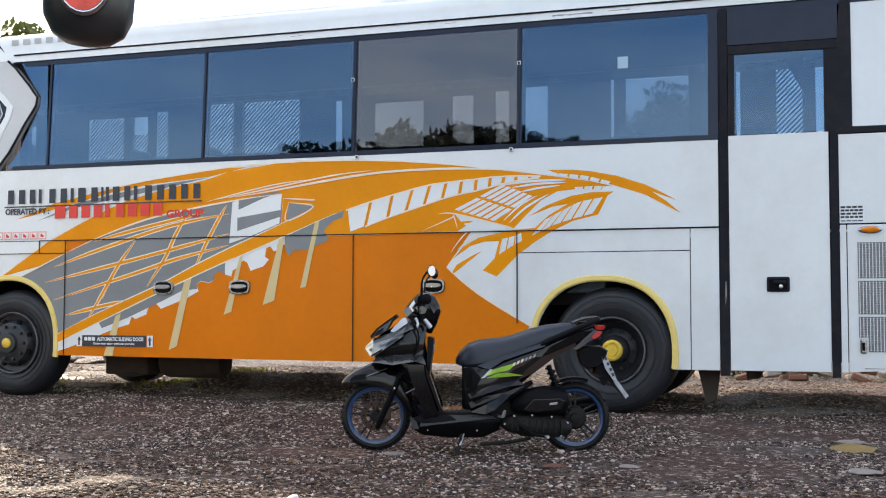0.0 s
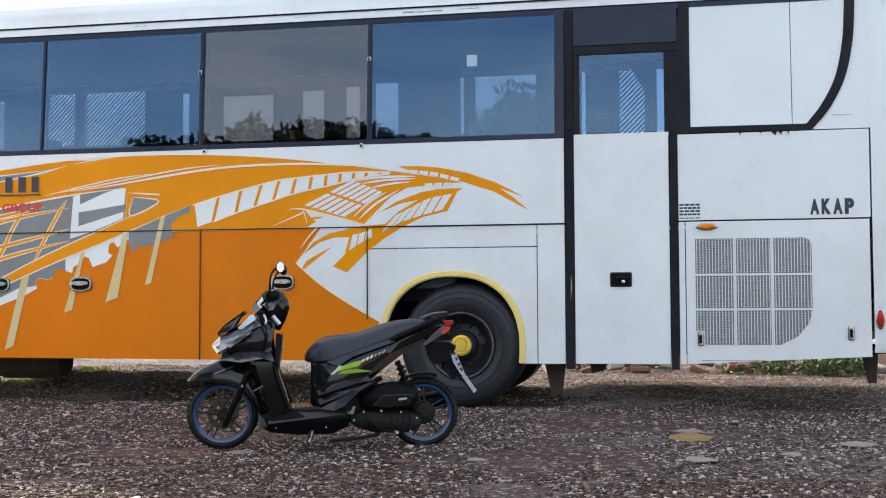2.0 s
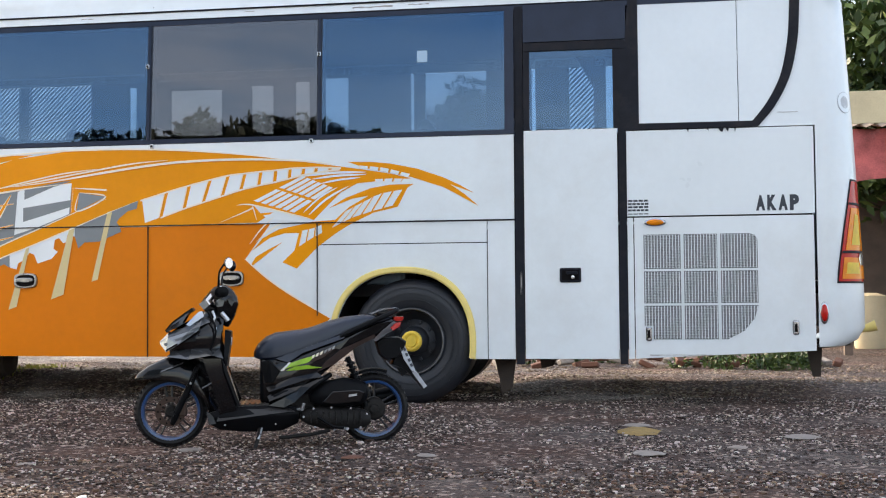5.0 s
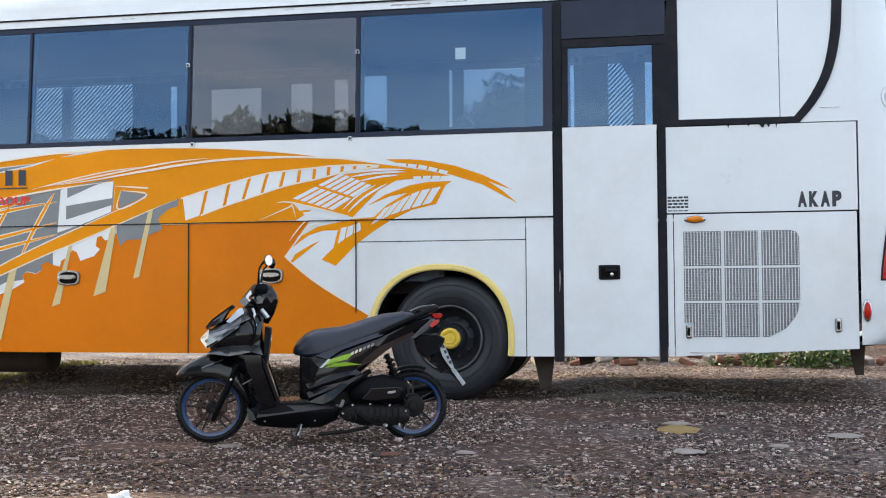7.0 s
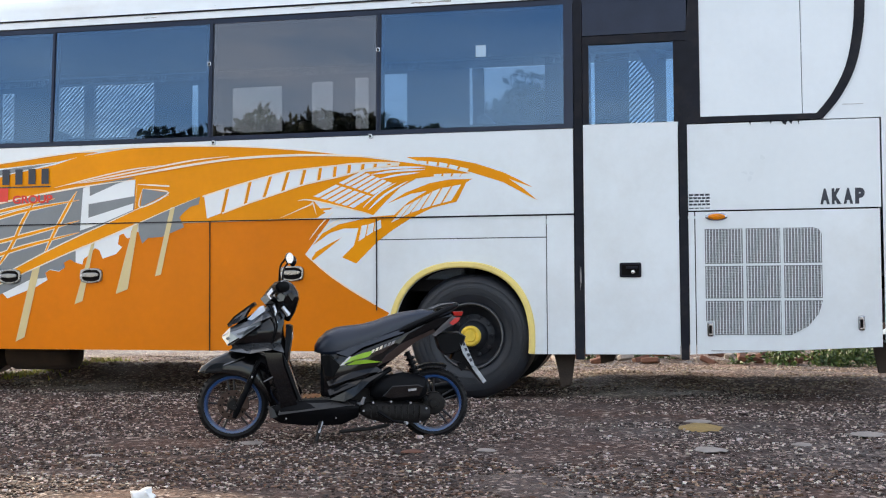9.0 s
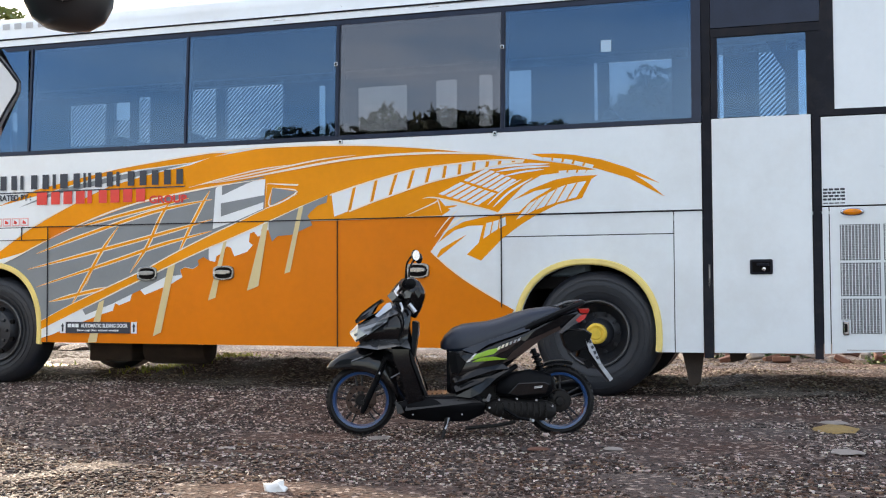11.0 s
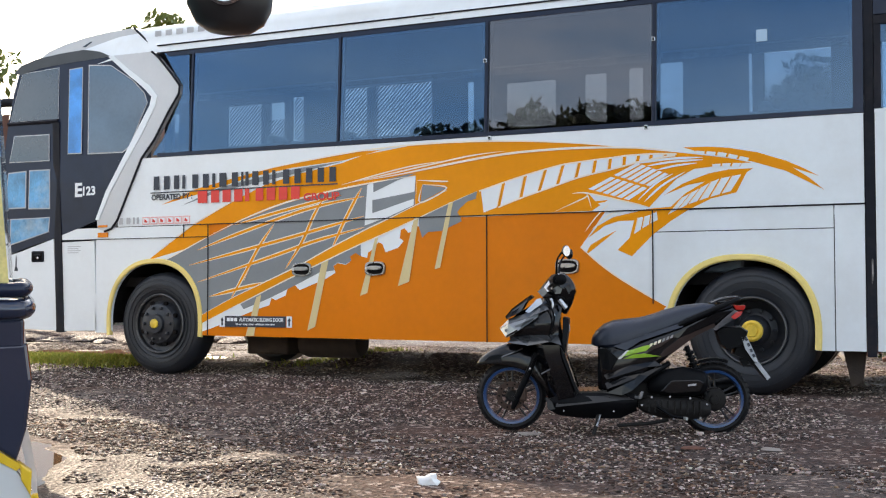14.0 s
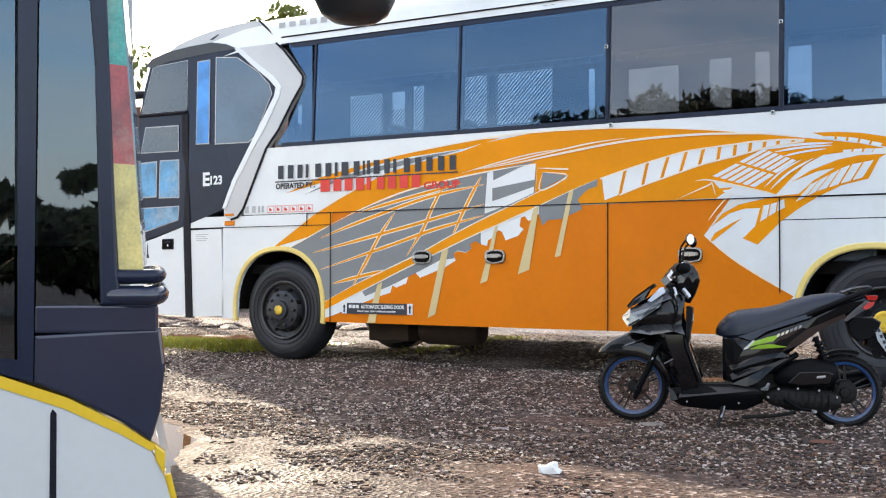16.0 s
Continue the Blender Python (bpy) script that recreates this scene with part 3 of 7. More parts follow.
# arch lips, wheel wells
for cx, cz, rx, rz in ARCHES:
    bm = bmesh.new()
    rows = []
    for k in range(41):
        a = math.pi * (k / 40 * 1.10 - 0.05)
        c, s = (math.copysign(abs(q) ** (2 / SQUARE), q) for q in (math.cos(a), math.sin(a)))
        rows.append([bm.verts.new((cx + (rx + d) * c, y, cz + (rz + d) * s)) for d, y in
                     ((0.004, YS + 0.03), (0.0, YS - 0.012), (0.012, YS - 0.022), (0.045, YS - 0.018), (0.055, YS + 0.004))])
    for a, b in zip(rows, rows[1:]):
        for i in range(4):
            bm.faces.new((a[i], a[i + 1], b[i + 1], b[i]))
    bmesh.ops.recalc_face_normals(bm, faces=bm.faces)
    part("arch_lip", bm, YELLOW_LIP, bus, "yellow painted wheel-arch lip", smooth=True)
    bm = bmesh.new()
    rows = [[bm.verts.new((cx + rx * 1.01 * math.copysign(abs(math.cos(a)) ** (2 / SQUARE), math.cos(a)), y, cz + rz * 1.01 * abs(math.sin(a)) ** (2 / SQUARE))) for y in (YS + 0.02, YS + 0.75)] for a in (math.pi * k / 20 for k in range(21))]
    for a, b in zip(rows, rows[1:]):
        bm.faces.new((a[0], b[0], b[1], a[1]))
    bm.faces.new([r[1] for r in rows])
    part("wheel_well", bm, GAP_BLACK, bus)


WORN_FLANGE = surface("worn_steel_flange", (0.10, 0.10, 0.10), 0.5, metal=0.2, vary=0.35, scale=9)


def bus_wheel(x, y, front):
    """Tyre with tread blocks and shoulder, pressed rim with bolts, yellow cap."""
    k = 1.0 if front else 0.91
    w = part("wheel", lathe([(0.30 * k, y + 0.02), (0.33 * k, y - 0.005), (0.43, y - 0.015), (0.49, y + 0.01), (0.523, y + 0.05), (0.53, y + 0.09), (0.53, y + 0.24), (0.48, y + 0.29), (0.30, y + 0.30)],
                            (x, 0, 0.52), steps=64), TYRE, bus, "worn black tyre with dried mud", smooth=True)
    grooves = bmesh.new()
    for r0, r1 in ((0.352, 0.358), (0.400, 0.406), (0.452, 0.456)):
        lathe([(r0, y - 0.0135 if r0 > 0.36 else y - 0.0085), (r0, y - 0.019), (r1, y - 0.019), (r1, y - 0.0135)], (x, 0, 0.52), steps=64, bm=grooves)
    part("sidewall_rib", grooves, TYRE, w, smooth=True)
    if front:
        prof = [(0.31, y + 0.01), (0.30, y - 0.012), (0.285, y - 0.01), (0.28, y + 0.03), (0.235, y + 0.04), (0.225, y + 0.01), (0.20, y - 0.035), (0.13, y - 0.05), (0.10, y - 0.055), (0.095, y - 0.09), (0.0, y - 0.095)]
    else:
        prof = [(0.315, y + 0.01), (0.305, y - 0.014), (0.29, y - 0.012), (0.285, y + 0.05), (0.27, y + 0.12), (0.20, y + 0.17), (0.14, y + 0.15), (0.13, y + 0.05), (0.10, y + 0.02), (0.0, y + 0.015)]
    rim = part("rim", lathe([(r * k, a) for r, a in prof], (x, 0, 0.52), steps=48), RIM, w, smooth=True)
    part("rim_flange", lathe([(0.292 * k, y - 0.013), (0.300 * k, y - 0.020), (0.308 * k, y - 0.013)], (x, 0, 0.52), steps=56), WORN_FLANGE, w, "worn grey rim flange", smooth=True)
    for j in range(10):
        a = 2 * math.pi * j / 10
        r, yy = (0.165, y - 0.045) if front else (0.165, y + 0.155)
        lathe([(0.017, yy + 0.03), (0.017, yy - 0.02), (0.009, yy - 0.024), (0.0, yy - 0.024)], (x + r * math.cos(a), 0, 0.52 + r * math.sin(a)), steps=6, bm=(bolt := bmesh.new()))
        part("wheel_bolt", bolt, RIM, w)
    if front:
        part("hub_cap", lathe([(0.050, y - 0.09), (0.048, y - 0.105), (0.036, y - 0.115), (0.0, y - 0.118)], (x, 0, 0.52), steps=24), CAP_YELLOW, w, "yellow painted hub cap", smooth=True)
        for k in range(8):
            a = 2 * math.pi * (k + 0.5) / 8
            lathe([(0.022, y + 0.0), (0.022, y - 0.028), (0.0, y - 0.028)], (x + 0.222 * math.cos(a), 0, 0.52 + 0.222 * math.sin(a)), steps=12, bm=(hole := bmesh.new()))
            part("rim_hole", hole, GAP_BLACK, w)
    else:
        cap = lathe([(0.088, y + 0.02), (0.086, y - 0.015), (0.07, y - 0.025), (0.05, y - 0.02), (0.045, y - 0.03), (0.0, y - 0.032)], (x, 0, 0.52), steps=28)
        part("hub_cap", cap, CAP_YELLOW, w, "yellow painted axle hub", smooth=True)
        for k in range(8):
            a = 2 * math.pi * k / 8
            lathe([(0.010, y - 0.02), (0.010, y - 0.036), (0.0, y - 0.036)], (x + 0.066 * math.cos(a), 0, 0.52 + 0.066 * math.sin(a)), steps=6, bm=(nut := bmesh.new()))
            part("hub_nut", nut, CAP_YELLOW, w)
    return w


bus_wheel(-7.674, YS + 0.03, True)
bus_wheel(-1.673, YS + 0.03, False)
for x, y in ((-1.673, YS + 0.36), (-1.673, YF - 0.35), (-1.673, YF - 0.66), (-7.674, YF - 0.35)):
    part("wheel", lathe([(0.25, y), (0.45, y - 0.01), (0.515, y + 0.05), (0.515, y + 0.24), (0.45, y + 0.29), (0.25, y + 0.28)], (x, 0, 0.52), steps=40), TYRE, bus, smooth=True)
part("axle", lathe([(0.08, YS + 0.3), (0.08, YF - 0.3)], (-1.673, 0, 0.5), steps=16), CHASSIS, bus)
part("axle", lathe([(0.08, YS + 0.3), (0.08, YF - 0.3)], (-7.674, 0, 0.5), steps=16), CHASSIS, bus)

# things under the floor
part("mud_flap", box(-0.93, -0.86, YS + 0.25, YS + 0.32, 0.09, 0.5, 0.008), CHASSIS, bus)
part("mud_flap_plate", plate([(-1.0, 0.42), (-0.8, 0.42), (-0.84, 0.12), (-0.93, 0.08), (-0.95, 0.2)], YS + 0.2, YS + 0.22), CHASSIS, bus)
part("stay", plate([(-0.62, 0.4), (-0.45, 0.4), (-0.5, 0.3), (-0.6, 0.28)], YS + 0.3, YS + 0.33), CHASSIS, bus)
part("stay", plate([(1.6, 0.5), (1.74, 0.5), (1.72, 0.2), (1.66, 0.2)], YS + 0.5, YS + 0.55), CHASSIS, bus)
part("step_box", box(-6.92, -6.42, YS + 0.5, YS + 0.85, 0.20, 0.55, 0.02), CHASSIS, bus, "muddy steel box under the floor")
part("air_tank", lathe([(0.0, -6.36), (0.14, -6.34), (0.16, -6.28), (0.16, -5.72), (0.14, -5.66), (0.0, -5.64)], (0, YS + 0.7, 0.33), axis="x", steps=20), CHASSIS, bus, smooth=True)
part("engine_sump", box(0.0, 1.5, YS + 0.7, YF - 0.7, 0.42, 0.9, 0.03), CHASSIS, bus)
part("chassis_rail", box(-9.6, 1.7, YS + 0.75, YS + 0.83, 0.62, 0.9), CHASSIS, bus)
part("chassis_rail", box(-9.6, 1.7, YF - 0.83, YF - 0.75, 0.62, 0.9), CHASSIS, bus)
part("exhaust_pipe", tube([(0.6, YS + 0.9, 0.42), (1.5, YS + 0.8, 0.44), (2.0, YS + 0.7, 0.5)], 0.045, 12), CHASSIS, bus, smooth=True)
tow = part("tow_hook", tube([(1.85, YS + 0.5, 0.58), (2.06, YS + 0.46, 0.6), (2.16, YS + 0.44, 0.63)], [0.035, 0.03, 0.045], 12), YELLOW_LIP, bus, "yellow rear bumper horn", smooth=True)

# window band: black frame, panes, seals
band = plate([(-7.7, 2.247), (-0.79, 2.247), (-0.79, 2.285), (-7.7, 2.285)], YS - 0.004, YS + 0.05, lean=lean)
part("lower_window_rail", band, FRAME_BLACK, bus)
part("upper_window_rail", plate([(-7.6, 3.30), (1.6, 3.30), (1.6, 3.345), (-7.65, 3.345)], YS - 0.004, YS + 0.05, lean=lean), FRAME_BLACK, bus)
PANE_BORDER = surface("blue_grey_pane_border", (0.05, 0.062, 0.085), 0.4, vary=0.15, scale=5)
PANES = ((-7.265, -5.56), (-5.52, -4.025), (-3.975, -2.485), (-2.44, -0.865))
for k, (x0, x1) in enumerate(PANES):
    border = bmesh.new()
    for a, b, c, d in ((x0 - 0.02, x0 + 0.028, 2.275, 3.31), (x1 - 0.028, x1 + 0.02, 2.275, 3.31), (x0 + 0.028, x1 - 0.028, 2.275, 2.308), (x0 + 0.028, x1 - 0.028, 3.275, 3.31)):
        plate([(a, c), (b, c), (b, d), (a, d)], YS + 0.010, YS + 0.03, bm=border, lean=lean)
    part("pane_border", border, PANE_BORDER, bus, "blue-grey printed border of a pane")
    part("window_pane", plate([(x0, 2.275), (x1, 2.275), (x1, 3.31), (x0, 3.31)], YS + 0.002, YS + 0.008, lean=lean), GLASS if k != 2 else GLASS_DARK, bus,
         "blue tinted sealed window" if k != 2 else "darker smoked sealed window")
for x in (-7.285, -5.54, -4.0, -2.462):
    part("window_post", plate([(x - 0.011, 2.28), (x + 0.011, 2.28), (x + 0.011, 3.31), (x - 0.011, 3.31)], YS - 0.012, YS + 0.05, lean=lean), FRAME_BLACK, bus)
part("window_post", plate([(-0.868, 2.28), (-0.79, 2.28), (-0.79, 3.31), (-0.868, 3.31)], YS - 0.006, YS + 0.05, lean=lean), FRAME_BLACK, bus)
part("quarter_pane", plate(QUARTER, YS + 0.002, YS + 0.008, lean=lean), GLASS, bus, "narrow slanted quarter window")
for x, z in ((-4.015, 2.936), (-2.465, 2.988), (-2.526, 2.234), (-3.96, 2.225)):
    clip = part("window_clip", box(x - 0.016, x + 0.016, YS - 0.02 + lean(z), YS + 0.01 + lean(z), z - 0.02, z + 0.02, 0.005), CHROME, bus)
    part("clip_screw", lathe([(0.010, YS - 0.028 + lean(z)), (0.010, YS - 0.018 + lean(z)), (0.0, YS - 0.029 + lean(z))], (x, 0, z), steps=8), GAP_BLACK, clip)
part("window_sticker", plate([(-1.612, 2.885), (-1.524, 2.885), (-1.524, 2.985), (-1.612, 2.985)], YS - 0.002, YS, lean=lean), STICKER, bus, "pale blue square window sticker")

# rear passenger door
part("door_seal", plate([(-0.787, 0.33), (-0.716, 0.33), (-0.716, 3.33), (-0.787, 3.33)], YS - 0.008, YS + 0.04, lean=lean), RUBBER, bus, "thick black rubber door seal")
part("door_seal", plate([(0.064, 0.33), (0.127, 0.33), (0.13, 2.25), (0.24, 2.25), (0.24, 3.345), (0.16, 3.345), (0.07, 2.27)], YS - 0.008, YS + 0.04, lean=lean), RUBBER, bus, "thick black rubber door seal")
door = part("passenger_door", plate([(-0.710, 0.372), (0.060, 0.372), (0.060, 2.268), (-0.710, 2.268)], YS, YS + 0.04, bevel=0.004), WHITE, bus, "closed white rear passenger door")
bm = plate([(-0.71, 2.272), (-0.66, 2.272), (-0.66, 2.95), (-0.71, 2.99)], YS - 0.004, YS + 0.04, lean=lean)
plate([(0.03, 2.272), (0.10, 2.272), (0.13, 2.99), (0.03, 2.95)], YS - 0.004, YS + 0.04, bm=bm, lean=lean)
plate([(-0.71, 2.94), (0.13, 2.94), (0.13, 3.01), (-0.71, 3.01)], YS - 0.010, YS + 0.04, bm=bm, lean=lean)
part("door_window_frame", bm, RUBBER, door)
part("door_window", plate([(-0.665, 2.275), (0.035, 2.275), (0.035, 2.945), (-0.665, 2.945)], YS + 0.004, YS + 0.01, lean=lean), GLASS_CLEAR, door, "pale tinted door window")
part("over_door_panel", plate([(-0.712, 3.02), (0.14, 3.02), (0.14, 3.345), (-0.712, 3.345)], YS - 0.002, YS + 0.03, lean=lean), FRAME_BLACK, bus)


def recess_handle(x, z, parent):
    """A black door pull: frame, sunk pocket, lever, lock."""
    h = part("door_handle", box(x - 0.088, x + 0.088, YS - 0.016, YS + 0.004, z - 0.06, z + 0.06, 0.012), RUBBER, parent, "black recessed door handle")
    part("handle_pocket", box(x - 0.07, x + 0.07, YS - 0.020, YS - 0.010, z - 0.042, z + 0.042, 0.004), GAP_BLACK, h)
    part("handle_lever", box(x - 0.035, x + 0.06, YS - 0.034, YS - 0.018, z + 0.005, z + 0.03, 0.006), RUBBER, h)
    part("handle_lock", lathe([(0.016, YS - 0.02), (0.015, YS - 0.03), (0.0, YS - 0.031)], (x + 0.02, 0, z - 0.018), steps=14), CHROME, h)


recess_handle(-0.335, 1.062, door)

# blind white panels behind the door, in a curved black surround
CURVE_OUT = [tuple(p[:2]) for p in spline([(1.19, 2.25, 0), (1.33, 2.42, 0), (1.45, 2.66, 0), (1.515, 2.95, 0), (1.535, 3.20, 0), (1.54, 3.345, 0)], 5)]
CURVE_IN = [tuple(p[:2]) for p in spline([(1.145, 2.297, 0), (1.265, 2.45, 0), (1.375, 2.67, 0), (1.435, 2.95, 0), (1.455, 3.20, 0), (1.46, 3.345, 0)], 5)]
bm = plate([(0.24, 2.25)] + CURVE_OUT + CURVE_IN[::-1] + [(0.24, 2.30)], YS - 0.008, YS + 0.04, lean=lean)
part("blind_surround", bm, RUBBER, bus, "curved black rubber surround")
part("blind_panel", plate([(0.24, 2.295), (1.035, 2.295), (1.035, 3.345), (0.24, 3.345)], YS - 0.001, YS + 0.02, lean=lean), WHITE_SHEET, bus, "white sheet blanking a window")
part("blind_panel", plate([(1.041, 2.295)] + [(x + 0.006, z) for x, z in CURVE_IN] + [(1.041, 3.345)], YS - 0.001, YS + 0.02, lean=lean), WHITE_SHEET, bus, "white sheet blanking a window")
part("rear_upper_skin", plate([(1.1, 2.25), (1.64, 2.25), (1.64, 3.345), (1.3, 3.345)], YS + 0.004, YS + 0.03, lean=lean), WHITE, bus)
for x, z, w in ((0.62, 2.236, 0.02), (0.87, 2.228, 0.05), (0.93, 2.232, 0.03), (1.0, 2.226, 0.012), (0.78, 2.24, 0.02)):
    part("seal_tatter", plate([(x, z + 0.02), (x + w, z + 0.02), (x + w * 0.7, z - 0.018), (x + w * 0.3, z - 0.004)], YS - 0.009, YS - 0.004), RUBBER, bus)

# engine door grille
for cx0, cx1 in ((0.262, 0.557), (0.583, 0.848), (0.874, 1.165)):
    for z0, z1 in ((1.105, 1.385), (0.825, 1.085), (0.533, 0.805)):
        pts = [(cx0, z0), (cx1, z0), (cx1, z1), (cx0, z1)]
        if cx1 > 1.1 and z1 > 1.3:
            pts = [(cx0, z0), (cx1, z0), (cx1, z1 - 0.05), (cx1 - 0.02, z1 - 0.015), (cx1 - 0.06, z1), (cx0, z1)]
        if cx1 > 1.1 and z0 < 0.6:
            pts = [(cx0, z0), (cx0 + 0.05, z0), (cx1 - 0.11, z0 + 0.07), (cx1 - 0.03, z0 + 0.17), (cx1, z1), (cx0, z1)]
        if cx0 < 0.3 and z0 < 0.6:
            pts = [(cx0 + 0.07, z0), (cx1, z0), (cx1, z1), (cx0, z1), (cx0, z0 + 0.11), (cx0 + 0.07, z0 + 0.11)]
        g = part("grille", plate(pts, YS - 0.003, YS + 0.0), GRILLE, engine_door, "grey perforated engine grille")
        bm = bmesh.new()

        def inside(x, z):
            ok = False
            for (ax, az), (bx, bz) in zip(pts, pts[1:] + pts[:1]):
                if (az > z) != (bz > z) and x < (bx - ax) * (z - az) / (bz - az) + ax:
                    ok = not ok
            return ok

        x = cx0 + 0.012
        while x < cx1 - 0.008:
            zs = [z0 + 0.004 + i * 0.004 for i in range(int((z1 - z0) / 0.004))]
            run = [z for z in zs if inside(x, z)]
            if run:
                plate([(x - 0.0028, run[0]), (x + 0.0028, run[0]), (x + 0.0028, run[-1]), (x - 0.0028, run[-1])], YS - 0.009, YS - 0.003, bm=bm)
            x += 0.0245
        part("grille_mesh", bm, WHITE_SHEET, g)
        bm = bmesh.new()
        z = z0 + 0.012
        while z < z1 - 0.006:
            xs = [cx0 + 0.003 + i * 0.006 for i in range(int((cx1 - cx0) / 0.006))]
            run = [x for x in xs if inside(x, z)]
            if run:
                plate([(run[0], z - 0.0016), (run[-1], z - 0.0016), (run[-1], z + 0.0016), (run[0], z + 0.0016)], YS - 0.006, YS - 0.003, bm=bm)
            z += 0.013
        part("grille_weave", bm, GREY_TRIM, g)


def flush_latch(x, z, parent):
    h = part("latch", box(x - 0.024, x + 0.024, YS - 0.014, YS, z - 0.058, z + 0.058, 0.012), CHROME, parent, "small metal latch")
    part("latch_slot", box(x - 0.011, x + 0.011, YS - 0.018, YS - 0.01, z - 0.035, z + 0.03, 0.003), GAP_BLACK, h)


flush_latch(0.295, 0.578, engine_door)
flush_latch(1.452, 0.625, engine_door)


def side_lamp(x, z, w, h, lens, label):
    s = part("side_lamp", lathe([(1.0, YS - 0.002), (0.98, YS - 0.012), (0.8, YS - 0.016), (0.0, YS - 0.016)], (0, 0, 0), steps=24), CHROME, bus, label, smooth=True)
    m = Matrix.Translation((x - bus.location.x, 0, z)) @ Matrix.Diagonal((w, 1, h, 1)) @ Matrix.Translation((bus.location.x, 0, 0))
    s.data.transform(m)
    t = part("lamp_lens", lathe([(0.78, YS - 0.014), (0.7, YS - 0.026), (0.4, YS - 0.032), (0.0, YS - 0.033)], (0, 0, 0), steps=24), lens, s, smooth=True)
    t.data.transform(m)


side_lamp(0.356, 1.484, 0.09, 0.032, LAMP_ORANGE, "orange oval marker lamp")
side_lamp(1.672, 0.74, 0.034, 0.09, LAMP_RED, "red oval marker lamp")


DULL_CHROME = surface("dull_chrome", (0.30, 0.31, 0.32), 0.28, metal=1.0, vary=0.15, scale=20)


def luggage_handle(x, z):
    """A chrome pull in a rounded frame with a sunk cup."""
    def oval(a, b, p, dx=0.0, dz=0.0):
        out = []
        for k in range(32):
            c, s = math.cos(2 * math.pi * k / 32), math.sin(2 * math.pi * k / 32)
            out.append((x + dx + a * math.copysign(abs(c) ** p, c), z + dz + b * math.copysign(abs(s) ** p, s)))
        return out

    h = part("luggage_handle", plate(oval(0.108, 0.066, 0.55), YS - 0.026, YS, bevel=0.009), DULL_CHROME, bus, "chrome luggage-hatch handle")
    part("handle_cup", plate(oval(0.088, 0.052, 0.7, 0.004), YS - 0.0275, YS - 0.012), GAP_BLACK, h)
    part("handle_pull", plate(oval(0.080, 0.020, 0.7, 0.0, 0.006), YS - 0.040, YS - 0.026, bevel=0.005), DULL_CHROME, h)
    part("handle_lock", lathe([(0.016, YS - 0.026), (0.014, YS - 0.034), (0.0, YS - 0.035)], (x - 0.085, 0, z), steps=14), GREY_TRIM, h)


for x in (-5.935, -5.128, -3.235):
    luggage_handle(x, 1.062)

# tail lamp wrapped on the rear corner
def corner_y(x, z):
    tail = 2.06 - 0.05 * max(0, z - 1.0)
    u = min(1.0, max(0.0, (x - (tail - 0.28)) / 0.28))
    return YS + 0.45 - 0.45 * math.sqrt(1 - u * u) + lean(z)


def wrapped(pts, out):
    bm = bmesh.new()
    vs = [bm.verts.new((x, corner_y(x, z) - out, z)) for x, z in pts]
    bs = [bm.verts.new((x, corner_y(x, z) + 0.02, z)) for x, z in pts]
    bm.faces.new(vs)
    for i in range(len(vs)):
        bm.faces.new((vs[i], bs[i], bs[(i + 1) % len(vs)], vs[(i + 1) % len(vs)]))
    bmesh.ops.triangulate(bm, faces=[f for f in bm.faces if len(f.verts) > 4])
    bmesh.ops.recalc_face_normals(bm, faces=bm.faces)
    return bm


def corner_patch(x_lo, x_hi, z0, z1, out, rows=10, cols=8):
    """A patch that follows the rounded corner; x_lo and x_hi give its side edges at each height."""
    bm = bmesh.new()
    g = []
    for j in range(rows + 1):
        z = z0 + (z1 - z0) * j / rows
        a, b = x_lo(z), x_hi(z)
        g.append([bm.verts.new((a + (b - a) * i / cols, corner_y(a + (b - a) * i / cols, z) - out, z)) for i in range(cols + 1)])
    for p, q in zip(g, g[1:]):
        for i in range(cols):
            bm.faces.new((p[i], p[i + 1], q[i + 1], q[i]))
    return bm


def lamp_lo(z):
    return 1.79 + 0.13 * max(0.0, (z - 1.0) / 0.8) ** 1.2


def lamp_hi(z):
    return 2.06 - 0.05 * max(0, z - 1.0) - 0.004


lamp = part("tail_lamp", corner_patch(lamp_lo, lamp_hi, 0.99, 1.80, 0.008), LAMP_RED, bus, "red and orange tail lamp", smooth=True)
part("lamp_lens", corner_patch(lambda z: lamp_lo(z) + 0.03, lambda z: lamp_hi(z) - 0.012, 1.24, 1.58, 0.014), LAMP_ORANGE, lamp, "orange indicator lens", smooth=True)
part("lamp_core", corner_patch(lambda z: lamp_lo(z) + 0.075, lambda z: lamp_hi(z) - 0.05, 1.28, 1.53, 0.018), CAP_YELLOW, lamp, "yellow core of the indicator", smooth=True)
part("lamp_core", corner_patch(lambda z: lamp_lo(z) + 0.055, lambda z: lamp_hi(z) - 0.08, 1.05, 1.14, 0.018), CAP_YELLOW, lamp, "yellow core of the lower lens", smooth=True)
part("lamp_gasket", corner_patch(lambda z: lamp_lo(z) - 0.014, lamp_hi, 0.975, 1.815, 0.004), RUBBER, lamp, "black lamp gasket", smooth=True)
for z in (1.215, 1.605):
    part("lamp_bar", corner_patch(lamp_lo, lamp_hi, z, z + 0.018, 0.020, 2), RUBBER, lamp)
part("lamp_lens", corner_patch(lambda z: lamp_lo(z) + 0.025, lambda z: lamp_hi(z) - 0.012, 1.01, 1.18, 0.014), LAMP_ORANGE, lamp, "orange lower lens", smooth=True)
part("reflector", corner_patch(lambda z: 1.97 + 0.3 * abs(z - 1.17), lambda z: lamp_hi(z) - 0.008, 1.12, 1.22, 0.020, 4, 5), LAMP_CLEAR, lamp, smooth=True)

